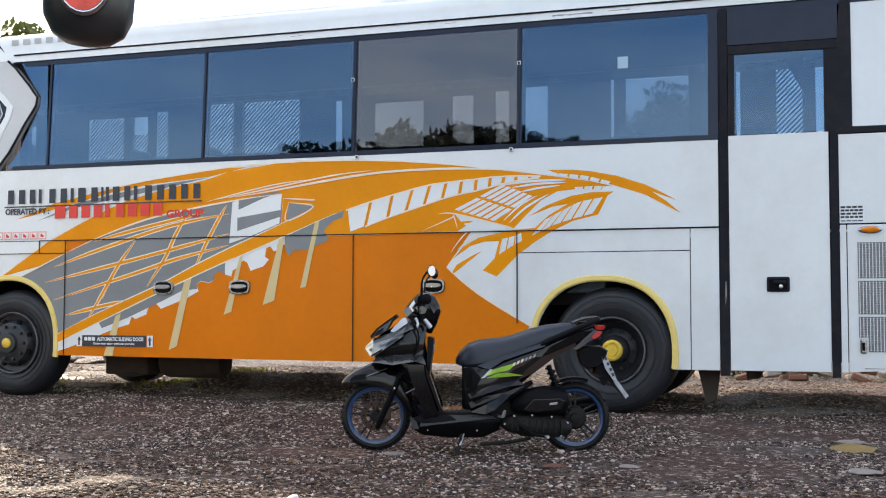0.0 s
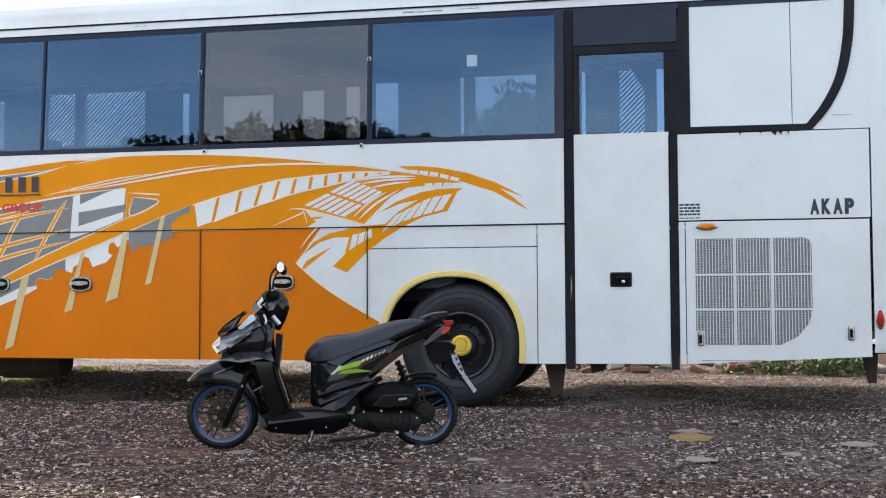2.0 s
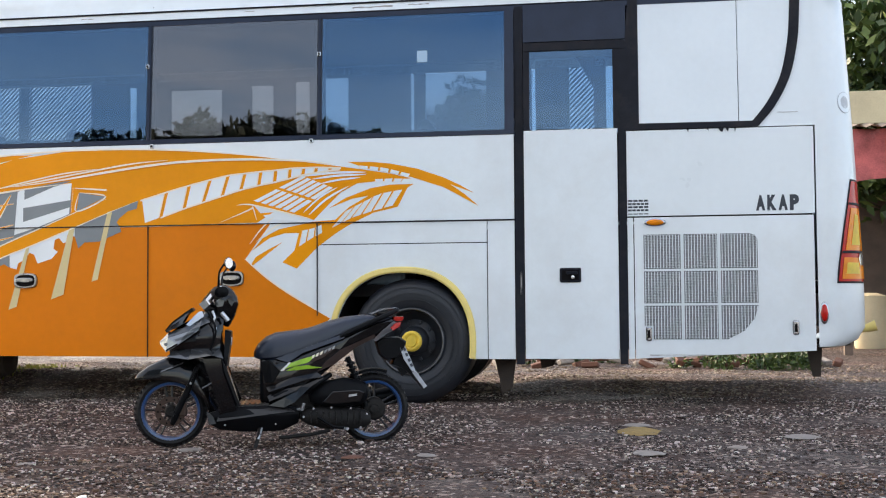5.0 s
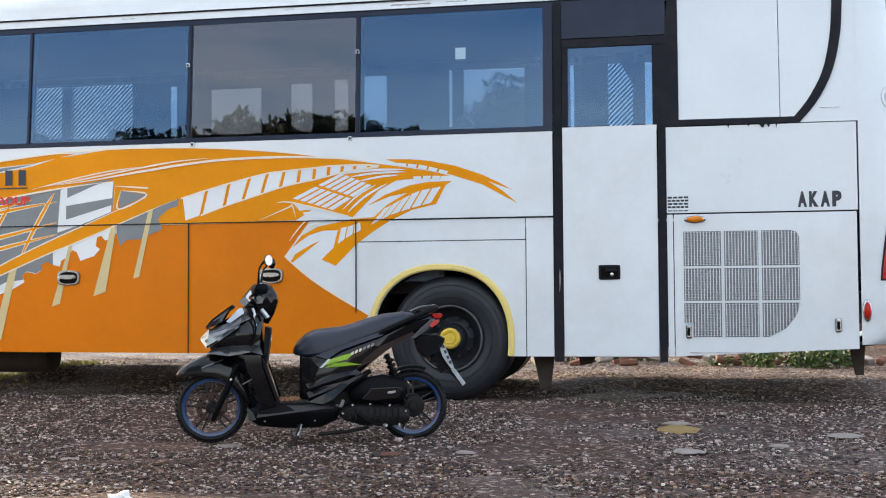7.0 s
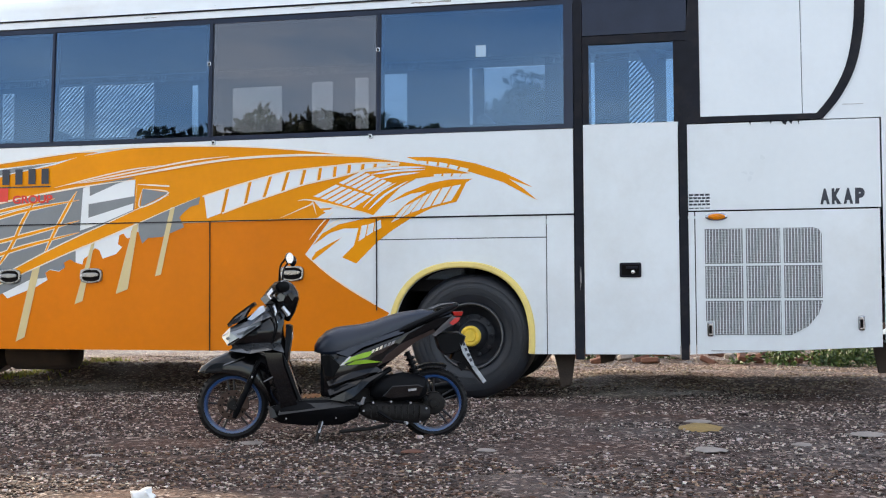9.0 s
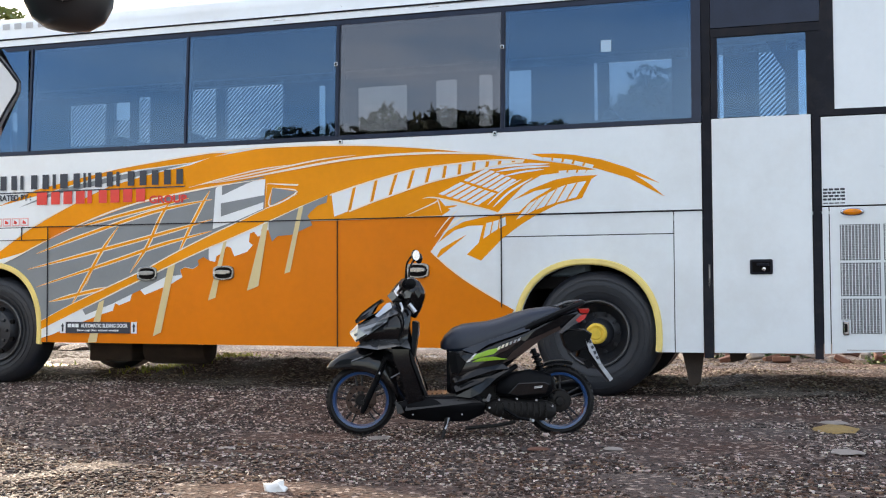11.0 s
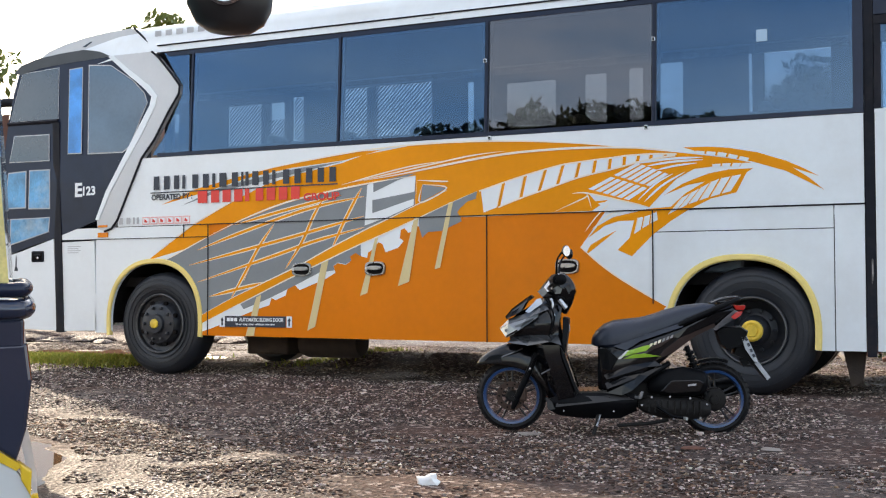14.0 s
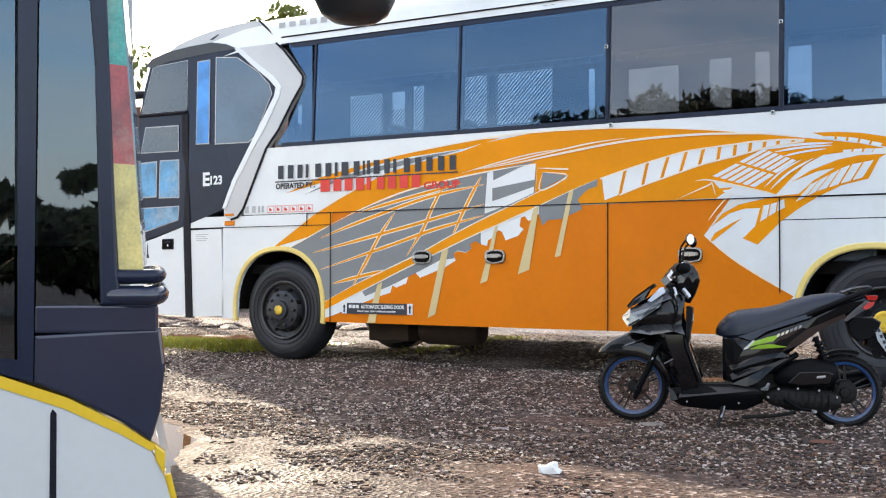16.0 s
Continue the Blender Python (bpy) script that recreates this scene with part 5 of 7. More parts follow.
# joints between the hatches, over the paint
for x0, z0, x1, z1 in ((-3.992, 0.39, -3.992, 1.53), (-7.045, 0.41, -7.045, 1.53), (-2.477, 0.74, -2.477, 1.53), (-7.35, 1.405, -7.35, 1.53)):
    part("panel_seam", box(x0 - 0.0045, x1 + 0.0045, YS - 0.0145, YS - 0.010, z0, z1), RUBBER, bus)
part("panel_seam", box(-7.35, -0.79, YS - 0.0145, YS - 0.010, 1.5255, 1.5345), RUBBER, bus)
part("panel_seam", box(-9.0, -7.045, YS - 0.0145, YS - 0.010, 1.401, 1.408), RUBBER, bus)
# scuffs and scratches
r = random.Random(12)
SCUFF = surface("grey_scuff", (0.33, 0.31, 0.29), 0.7, vary=0.3, scale=40)
for x, z, w, t in ((-2.0, 3.385, 0.35, 0.02), (-1.6, 3.39, 0.18, 0.012), (-4.6, 3.39, 0.12, 0.008), (1.42, 2.36, 0.16, 0.007), (-0.74, 1.0, 0.012, 0.2), (-3.1, 3.395, 0.1, 0.006), (0.06, 0.42, 0.01, 0.12), (0.55, 0.405, 0.5, 0.008)):
    pts = [(x + w * (k / 9 - 0.5), z + t * (0.2 + 0.8 * r.random()) / 2) for k in range(10)] + [(x + w * (k / 9 - 0.5), z - t * (0.2 + 0.8 * r.random()) / 2) for k in reversed(range(10))]
    part("scuff", plate(pts, YS - 0.004, YS - 0.002, lean=lean), SCUFF, bus)
part("bus_badge", plate([(-8.80, 3.515), (-8.68, 3.565), (-8.67, 3.56), (-8.76, 3.51)], YS + 0.02, YS + 0.03, lean=lean), SMOKE, bus)

# ---------------------------------------------------------------- ground
def bank(x, a, b, soft=0.5):
    return max(0.0, min(1.0, (x - a) / soft, (b - x) / soft))


def ground_z(x, y):
    # falls a little towards the camera, with soft humps and wheel ruts
    z = -0.035 * min(1.0, max(0.0, (9.3 - y) / 1.8))
    near = math.exp(-((x + 4) / 14) ** 2 - ((y - 8) / 9) ** 2)
    rough = 0.05 * noise.noise((x * 0.55, y * 0.55, 1.0)) + 0.022 * noise.noise((x * 2.3, y * 2.3, 4.0)) + 0.010 * noise.noise((x * 7, y * 7, 2.0))
    flat = min(1.0, min((abs(x + 7.67)) / 0.7 + abs(y - YS - 0.15) / 0.6, abs(x + 1.67) / 0.7 + abs(y - YS - 0.15) / 0.6, math.hypot(x + 2.0, y - 7.25) / 1.6))
    z += rough * near * (0.25 + 0.75 * flat)
    a, b = (x + 4.75 - y + 4.55) * 0.7071, (x + 4.75 + y - 4.55) * 0.7071
    z -= 0.08 * math.exp(-(a / 1.0) ** 2 - (b / 0.36) ** 2)                          # puddle hollow by the near bus
    z -= 0.08 * math.exp(-((x + 11.4) / 2.0) ** 2 - ((y - 12.6) / 0.7) ** 2)         # puddle hollow behind the bus's nose
    # low bank of gravel under the bus
    w = 0.15 * bank(x, -7.0, -2.7) + 0.05 * bank(x, -1.0, 3.0)
    z += w * math.exp(-((y - 11.6) / (0.55 if y < 11.6 else 1.6)) ** 2)
    return z


def in_puddle(x, y):
    a, b = (x + 4.75 - y + 4.55) * 0.7071, (x + 4.75 + y - 4.55) * 0.7071
    return (a / 1.15) ** 2 + (b / 0.42) ** 2 < 1 or ((x + 11.4) / 2.2) ** 2 + ((y - 12.6) / 0.75) ** 2 < 1


def spaced(lo, a, b, hi, step):
    out, x, d = [], a, step
    while x < b:
        out.append(x)
        x += step
    while x < hi:
        out.append(x)
        d *= 1.5
        x += d
    x, d = a, step
    while x > lo:
        d *= 1.5
        x -= d
        out.append(x)
    return sorted(out)


GX, GY = spaced(-900, -14, 5, 900, 0.05), spaced(-900, 3.2, 15, 900, 0.05)
verts = [(x, y, ground_z(x, y)) for y in GY for x in GX]
nx = len(GX)
faces = [(j * nx + i, j * nx + i + 1, (j + 1) * nx + i + 1, (j + 1) * nx + i) for j in range(len(GY) - 1) for i in range(nx - 1)]
me = bpy.data.meshes.new("ground")
me.from_pydata(verts, [], faces)
me.polygons.foreach_set("use_smooth", [True] * len(faces))
m, n, l, p = nodes_of("wet_gravel_earth")
co = n.new("ShaderNodeTexCoord")
vor, vor2, blot, fine = n.new("ShaderNodeTexVoronoi"), n.new("ShaderNodeTexVoronoi"), n.new("ShaderNodeTexNoise"), n.new("ShaderNodeTexNoise")
vor.inputs["Scale"].default_value, vor2.inputs["Scale"].default_value = 42.0, 95.0
blot.inputs["Scale"].default_value, blot.inputs["Detail"].default_value = 0.55, 7.0
fine.inputs["Scale"].default_value, fine.inputs["Detail"].default_value = 30.0, 6.0
for t in (vor, vor2, blot, fine):
    l.new(co.outputs["Object"], t.inputs["Vector"])
earth = ramp(n, [(0.3, (0.013, 0.0038, 0.0022)), (0.5, (0.034, 0.0112, 0.006)), (0.7, (0.115, 0.042, 0.021))])
l.new(blot.outputs["Fac"], earth.inputs["Fac"])
sep = n.new("ShaderNodeSeparateColor")
l.new(vor.outputs["Color"], sep.inputs["Color"])
stone = ramp(n, [(0.0, (0.010, 0.0045, 0.0032)), (0.5, (0.034, 0.016, 0.011)), (0.8, (0.11, 0.062, 0.045)), (0.9, (0.38, 0.29, 0.24)), (1.0, (0.62, 0.51, 0.44))])
l.new(sep.outputs[0], stone.inputs["Fac"])
mix = n.new("ShaderNodeMix")
mix.data_type = "RGBA"
fr = ramp(n, [(0.35, (0.3, 0.3, 0.3)), (0.65, (0.85, 0.85, 0.85))])
l.new(fine.outputs["Fac"], fr.inputs["Fac"])
l.new(fr.outputs["Color"], mix.inputs["Factor"])
l.new(earth.outputs["Color"], mix.inputs["A"])
l.new(stone.outputs["Color"], mix.inputs["B"])
l.new(mix.outputs["Result"], p.inputs["Base Color"])
wet = ramp(n, [(0.35, (0.5,) * 3), (0.6, (0.9,) * 3)])
l.new(blot.outputs["Fac"], wet.inputs["Fac"])
l.new(wet.outputs["Color"], p.inputs["Roughness"])
hs = n.new("ShaderNodeMath")
hs.operation = "ADD"
l.new(vor.outputs["Distance"], hs.inputs[0])
l.new(fine.outputs["Fac"], hs.inputs[1])
b = n.new("ShaderNodeBump")
b.inputs["Strength"].default_value, b.inputs["Distance"].default_value = 0.8, 0.02
l.new(hs.outputs[0], b.inputs["Height"])
l.new(b.outputs["Normal"], p.inputs["Normal"])
me.materials.append(m)
GROUND_MAT = m
ground = tagged(new("ground", me), "wet brown gravel and earth yard with ruts", "ground", kind="structure")

# ---------------------------------------------------------------- the scooter: u runs back from its front wheel, w out to both sides, z up
SC_BLACK = surface("gloss_black_plastic", (0.005, 0.005, 0.006), 0.12, vary=0.2, scale=6, spec=0.38, coat=0.06, dirt=(0.02, 0.015, 0.012), dirt_amount=0.10)
SC_MATT = surface("matt_black_plastic", (0.005, 0.0054, 0.0065), 0.36, vary=0.25, scale=10, bump=0.10, bump_scale=250, dirt=(0.03, 0.022, 0.018), dirt_amount=0.10, spec=0.08)
# Bluish sky highlight of the black vinyl is put into its base colour.
SC_SEAT = surface("black_vinyl_sky_sheen", (0.012, 0.018, 0.034), 0.34, vary=0.15, scale=8, bump=0.12, bump_scale=300)
SC_SILVER = surface("silver_plastic", (0.55, 0.57, 0.60), 0.2, metal=0.6, vary=0.15, scale=14)
SC_GREY = surface("dark_silver_plastic", (0.055, 0.058, 0.062), 0.16, metal=0.4, vary=0.2, scale=10, coat=0.5)
SC_CLEAR = surface("clear_headlamp", (0.20, 0.21, 0.225), 0.08, metal=0.6, vary=0.3, scale=18, coat=1.0)
SC_GREEN = surface("lime_decal", (0.30, 0.52, 0.03), 0.35, vary=0.2, coat=0.4)
SC_BRONZE = surface("bronze_decal_and_reflection", (0.045, 0.030, 0.026), 0.2, vary=0.2, scale=8, coat=0.5)
SC_BLUE = surface("blue_rim_tape", (0.006, 0.045, 0.15), 0.3, vary=0.15, scale=15, coat=0.5)
SC_ALLOY = surface("black_alloy", (0.02, 0.021, 0.024), 0.35, metal=0.4, vary=0.2, scale=12, dirt=GRIME, dirt_amount=0.25)
SC_METAL = surface("dirty_aluminium", (0.016, 0.015, 0.0145), 0.5, metal=0.1, vary=0.3, scale=14, dirt=(0.02, 0.016, 0.013), dirt_amount=0.6, spec=0.15)
SC_RUST = surface("brown_steel", (0.06, 0.036, 0.026), 0.55, metal=0.5, vary=0.4, scale=20)
SC_TYRE = surface("scooter_tyre_rubber", (0.007, 0.007, 0.008), 0.55, vary=0.25, scale=12, bump=0.2, bump_scale=120, dirt=(0.05, 0.04, 0.033), dirt_amount=0.25, spec=0.25)
SC_PLATE = surface("worn_plate", (0.42, 0.44, 0.47), 0.4, vary=0.2, scale=20)
SC_FLOOR = surface("dusty_floor_rubber", (0.012, 0.011, 0.011), 0.30, vary=0.25, scale=9, bump=0.2, bump_scale=160, dirt=(0.06, 0.045, 0.038), dirt_amount=0.4)
scooter = thing("motor_scooter", "black scooter with lime stripe and blue rims on its stand", "scooter")


def along_form(name, stations, shape, material, label="", parent=None):
    """A body drawn along u: stations of (u, lowest z, highest z, half width), a side shape of (share of width, share of height)."""
    secs = []
    for u, lo, hi, w in stations:
        side = [(k * w, lo + (hi - lo) * h) for k, h in shape]
        secs.append([(u, -a, z) for a, z in side] + [(u, a, z) for a, z in reversed(side)])
    return part(name, loft(secs), material, parent or scooter, label, smooth=True)


def upright_form(name, levels, material, label="", blunt=0.45):
    """A body drawn upwards: levels of (z, front u, back u, half width), pointed or blunt in front."""
    secs = []
    for z, f, b, w in levels:
        side = [(f, w * 0.12), (f + (b - f) * 0.12, w * blunt), (f + (b - f) * 0.42, w), (b - (b - f) * 0.12, w * 0.97), (b, w * 0.8)]
        secs.append([(u, -a, z) for u, a in side] + [(u, a, z) for u, a in reversed(side)])
    return part(name, loft(secs), material, scooter, label, smooth=True)


def panel(name, pts, material, label="", depth=0.012, parent=None, far=True):
    """A thin bent plate on the near side and its mirror on the far side: pts of (u, out, z)."""
    ob = None
    for s in ((-1, 1) if far else (-1,)):
        bm = bmesh.new()
        front = [bm.verts.new((u, s * w, z)) for u, w, z in pts]
        back = [bm.verts.new((u, s * (w - depth), z)) for u, w, z in pts]
        bm.faces.new(front)
        bm.faces.new(back[::-1])
        n = len(pts)
        for i in range(n):
            bm.faces.new((front[i], back[i], back[(i + 1) % n], front[(i + 1) % n]))
        bmesh.ops.triangulate(bm, faces=[q for q in bm.faces if len(q.verts) > 4])
        bmesh.ops.recalc_face_normals(bm, faces=bm.faces)
        made = part(name, bm, material, parent or scooter, label)
        ob = ob or made
    return ob


def hull(name, pts, half, material, crown=0.75, y=0.0, parent=None, label="", rows=4, pinch=None):
    return part(name, shell(pts, y, half, crown, rows=rows, pinch=pinch), material, parent or scooter, label, smooth=True)


def scooter_wheel(u, r, wide, disc):
    zc = r
    w = part("wheel", lathe([(0.176, -wide * 0.8), (0.195, -wide), (0.212, -wide * 0.75), (0.222, -wide * 0.3), (0.222, wide * 0.3), (0.212, wide * 0.75), (0.195, wide), (0.176, wide * 0.8)], (u, 0, zc), steps=56), SC_TYRE, scooter, "thin black scooter tyre", smooth=True)
    knobs = bmesh.new()
    for k in range(40):
        for s in (-1, 1):
            m = Matrix.Translation((u, s * wide * 0.5, zc)) @ Matrix.Rotation(2 * math.pi * (k + 0.25 * s) / 40, 4, "Y") @ Matrix.Translation((0.2145, 0, 0)) @ Matrix.Rotation(0.5 * s, 4, "X")
            bmesh.ops.create_cube(knobs, size=1, matrix=m @ Matrix.Diagonal((0.0105, 0.030, 0.014, 1)))
    part("tread", knobs, SC_TYRE, w)
    part("rim", lathe([(0.178, -wide * 0.75), (0.178, -wide * 0.85), (0.166, -wide * 0.7), (0.158, -0.004), (0.158, 0.004), (0.166, wide * 0.7), (0.178, wide * 0.85), (0.178, wide * 0.75)], (u, 0, zc), steps=56), SC_ALLOY, w, smooth=True)
    part("rim_tape", lathe([(0.1785, -wide * 0.92), (0.1775, -wide * 0.98), (0.163, -wide * 0.92), (0.156, -wide * 0.30)], (u, 0, zc), steps=56), SC_BLUE, w, "blue painted rim edge", smooth=True)
    for k in range(5):
        for s in (-0.13, 0.13):
            a = 2 * math.pi * k / 5 + 0.42
            c0, c1 = a + s * 2.4, a + s
            part("spoke", tube([(u + 0.035 * math.cos(c0), 0, zc + 0.035 * math.sin(c0)), (u + 0.160 * math.cos(c1), 0, zc + 0.160 * math.sin(c1))], [0.009, 0.006], 6), SC_ALLOY, w)
    part("hub", lathe([(0.0, -0.05), (0.028, -0.05), (0.04, -0.03), (0.04, 0.03), (0.028, 0.05), (0.0, 0.05)], (u, 0, zc), steps=20), SC_METAL, w, smooth=True)
    if disc:
        part("brake_disc", lathe([(0.058, -0.048), (0.092, -0.048), (0.092, -0.052), (0.058, -0.052), (0.058, -0.048)], (u, 0, zc), steps=32), SC_RUST, w, "brown brake disc")
        for k in range(10):
            a = 2 * math.pi * k / 10
            part("disc_hole", lathe([(0.006, -0.0525), (0.0, -0.0528)], (u + 0.075 * math.cos(a), 0, zc + 0.075 * math.sin(a)), steps=8), GAP_BLACK, w)
        part("brake_caliper", box(u + 0.045, u + 0.10, -0.078, -0.035, zc - 0.03, zc + 0.055, 0.010), SC_RUST, w)
    else:
        part("brake_drum", lathe([(0.072, 0.0), (0.072, -0.055), (0.062, -0.066), (0.030, -0.070), (0.026, -0.085), (0.0, -0.087)], (u, 0, zc), steps=32), SC_METAL, w, "grey-brown drum hub", smooth=True)
    return w


REAR = 1.252
scooter_wheel(0.0, 0.228, 0.040, True)
scooter_wheel(REAR, 0.222, 0.046, False)

# front mudguard over the wheel, with a beak and raised side
SIDE_ROUND = ((0.96, 0.0), (1.0, 0.35), (0.80, 0.75), (0.35, 1.0))
along_form("front_mudguard", [(-0.218, 0.425, 0.440, 0.020), (-0.195, 0.425, 0.470, 0.045), (-0.13, 0.428, 0.516, 0.066), (-0.03, 0.425, 0.556, 0.076), (0.06, 0.405, 0.565, 0.080), (0.125, 0.380, 0.545, 0.080), (0.20, 0.300, 0.44, 0.074), (0.235, 0.235, 0.33, 0.066)],
           SIDE_ROUND, SC_BLACK)
# Grey strip: the glint along the mudguard's crease is put into its colour.
panel("mudguard_glint", [(-0.06, 0.083, 0.470), (0.075, 0.088, 0.520), (0.08, 0.080, 0.532), (-0.05, 0.074, 0.482)], SC_GREY)
for s in (-1, 1):
    fork = part("fork_leg", tube([(0.012, s * 0.068, 0.150), (0.026, s * 0.072, 0.19), (0.125, s * 0.075, 0.405), (0.19, s * 0.06, 0.56)], [0.014, 0.022, 0.020, 0.016], 12), SC_MATT, scooter, smooth=True)
    part("fork_bolt", lathe([(0.009, s * 0.095), (0.008, s * 0.098), (0.0, s * 0.099)], (0.122, 0, 0.402), steps=8), SC_SILVER, fork)
part("axle_nut", lathe([(0.016, -0.085), (0.016, -0.098), (0.0, -0.099)], (0.014, 0, 0.215), steps=6), SC_METAL, scooter)

# leg shield, shelf and nose
upright_form("leg_shield", [(0.135, 0.275, 0.330, 0.10), (0.17, 0.243, 0.350, 0.135), (0.24, 0.222, 0.428, 0.165), (0.37, 0.178, 0.385, 0.190), (0.48, 0.140, 0.345, 0.196), (0.555, 0.112, 0.338, 0.194), (0.590, 0.100, 0.330, 0.140), (0.605, 0.11, 0.32, 0.10)], SC_BLACK)
# Shelf in grey: the black plastic's sky sheen is put into its colour.
panel("cowl_shelf", [(-0.022, 0.090, 0.565), (0.118, 0.196, 0.552), (0.255, 0.198, 0.575), (0.325, 0.190, 0.555), (0.300, 0.130, 0.615), (0.130, 0.125, 0.612), (0.020, 0.085, 0.602)], SC_GREY, "glossy black shelf under the headlight, sky sheen put into its colour", 0.03)
# Likewise a painted glint on the shield's crease.
panel("shield_glint", [(0.20, 0.199, 0.375), (0.255, 0.200, 0.405), (0.257, 0.196, 0.413), (0.20, 0.194, 0.383)], SC_GREY)
panel("shield_edge", [(0.318, 0.192, 0.545), (0.342, 0.185, 0.50), (0.430, 0.168, 0.262), (0.412, 0.175, 0.262), (0.330, 0.196, 0.48)], SC_MATT)
upright_form("nose_block", [(0.560, 0.000, 0.335, 0.150), (0.600, -0.012, 0.335, 0.118), (0.650, -0.066, 0.320, 0.130), (0.700, -0.022, 0.315, 0.130), (0.760, 0.065, 0.320, 0.112), (0.838, 0.195, 0.330, 0.085), (0.85, 0.22, 0.33, 0.07)], SC_BLACK)
lamp = panel("headlight", [(-0.070, 0.030, 0.648), (-0.014, 0.092, 0.680), (0.110, 0.138, 0.720), (0.183, 0.148, 0.752), (0.176, 0.152, 0.726), (0.110, 0.150, 0.680), (0.052, 0.142, 0.638), (-0.024, 0.095, 0.594)], SC_CLEAR, "clear silver headlight cluster", 0.03)
panel("lamp_divider", [(-0.038, 0.080, 0.646), (0.080, 0.146, 0.690), (0.150, 0.155, 0.722), (0.148, 0.156, 0.712), (0.080, 0.149, 0.676), (-0.034, 0.086, 0.632)], SC_GREY, parent=lamp, depth=0.006, far=False)
panel("lamp_divider", [(-0.028, 0.096, 0.606), (0.045, 0.146, 0.648), (0.052, 0.148, 0.642), (-0.022, 0.097, 0.598)], SC_BLACK, parent=lamp, depth=0.006, far=False)
panel("headlight_brow", [(-0.074, 0.026, 0.652), (-0.012, 0.075, 0.712), (0.085, 0.108, 0.745), (0.190, 0.095, 0.800), (0.236, 0.105, 0.790), (0.246, 0.125, 0.776), (0.186, 0.150, 0.752), (0.112, 0.140, 0.722), (-0.012, 0.095, 0.682)], SC_GREY, "dark silver brow over the headlight", 0.02)
panel("nose_flash", [(0.095, 0.106, 0.760), (0.168, 0.094, 0.838), (0.192, 0.092, 0.845), (0.205, 0.104, 0.812), (0.120, 0.116, 0.752)], SC_SILVER, "bright silver panel beside the screen", 0.01)
screen_bm = loft([[(u, -w, z), (u, w, z), (u + 0.010, w, z - 0.016), (u + 0.010, -w, z - 0.016)] for u, w, z in ((-0.032, 0.085, 0.728), (0.010, 0.098, 0.776), (0.075, 0.098, 0.826), (0.130, 0.085, 0.864))])
screen_ob = part("fly_screen", screen_bm, SC_MATT, scooter, "black raked fly screen")
panel("screen_cheek", [(-0.030, 0.088, 0.716), (0.008, 0.100, 0.762), (0.112, 0.096, 0.838), (0.072, 0.112, 0.768), (0.030, 0.106, 0.738)], SC_GREY, depth=0.008, parent=screen_ob)
panel("cheek_gap", [(0.0, 0.104, 0.735), (0.020, 0.106, 0.760), (0.060, 0.107, 0.785), (0.035, 0.110, 0.752)], SC_BLACK, depth=0.006, parent=screen_ob)
part("inner_shield", loft([[(0.330, -w, z), (0.330, w, z), (b, w * 0.9, z), (b, -w * 0.9, z)] for z, b, w in ((0.50, 0.345, 0.17), (0.56, 0.352, 0.165), (0.66, 0.368, 0.14), (0.715, 0.368, 0.12), (0.725, 0.345, 0.11))]), SC_MATT, scooter)
part("key_plate", box(0.362, 0.372, -0.05, 0.0, 0.63, 0.68, 0.004), SC_SILVER, scooter)

# handlebar cover and what stands on it
upright_form("handlebar_cover", [(0.745, 0.330, 0.352, 0.050), (0.795, 0.270, 0.380, 0.090), (0.845, 0.200, 0.400, 0.120), (0.885, 0.172, 0.412, 0.140), (0.930, 0.202, 0.400, 0.138), (0.972, 0.236, 0.375, 0.115), (1.003, 0.285, 0.335, 0.07)], SC_BLACK, "glossy black handlebar cover")
panel("bar_flash", [(0.214, 0.118, 0.915), (0.238, 0.112, 0.945), (0.296, 0.100, 1.000), (0.318, 0.108, 0.992), (0.288, 0.136, 0.945), (0.262, 0.142, 0.918), (0.240, 0.145, 0.880)], SC_SILVER, "bright silver handlebar edge", 0.012)
panel("bar_cheek", [(0.172, 0.090, 0.886), (0.212, 0.120, 0.912), (0.236, 0.146, 0.878), (0.270, 0.148, 0.858), (0.204, 0.122, 0.850)], SC_GREY, depth=0.012)
panel("bar_cheek", [(0.272, 0.149, 0.895), (0.300, 0.150, 0.925), (0.330, 0.150, 0.905), (0.318, 0.152, 0.872), (0.285, 0.152, 0.868)], SC_GREY, depth=0.012)
panel("bar_cheek", [(0.345, 0.150, 0.915), (0.370, 0.148, 0.930), (0.388, 0.145, 0.900), (0.372, 0.148, 0.870)], SC_GREY, depth=0.012)
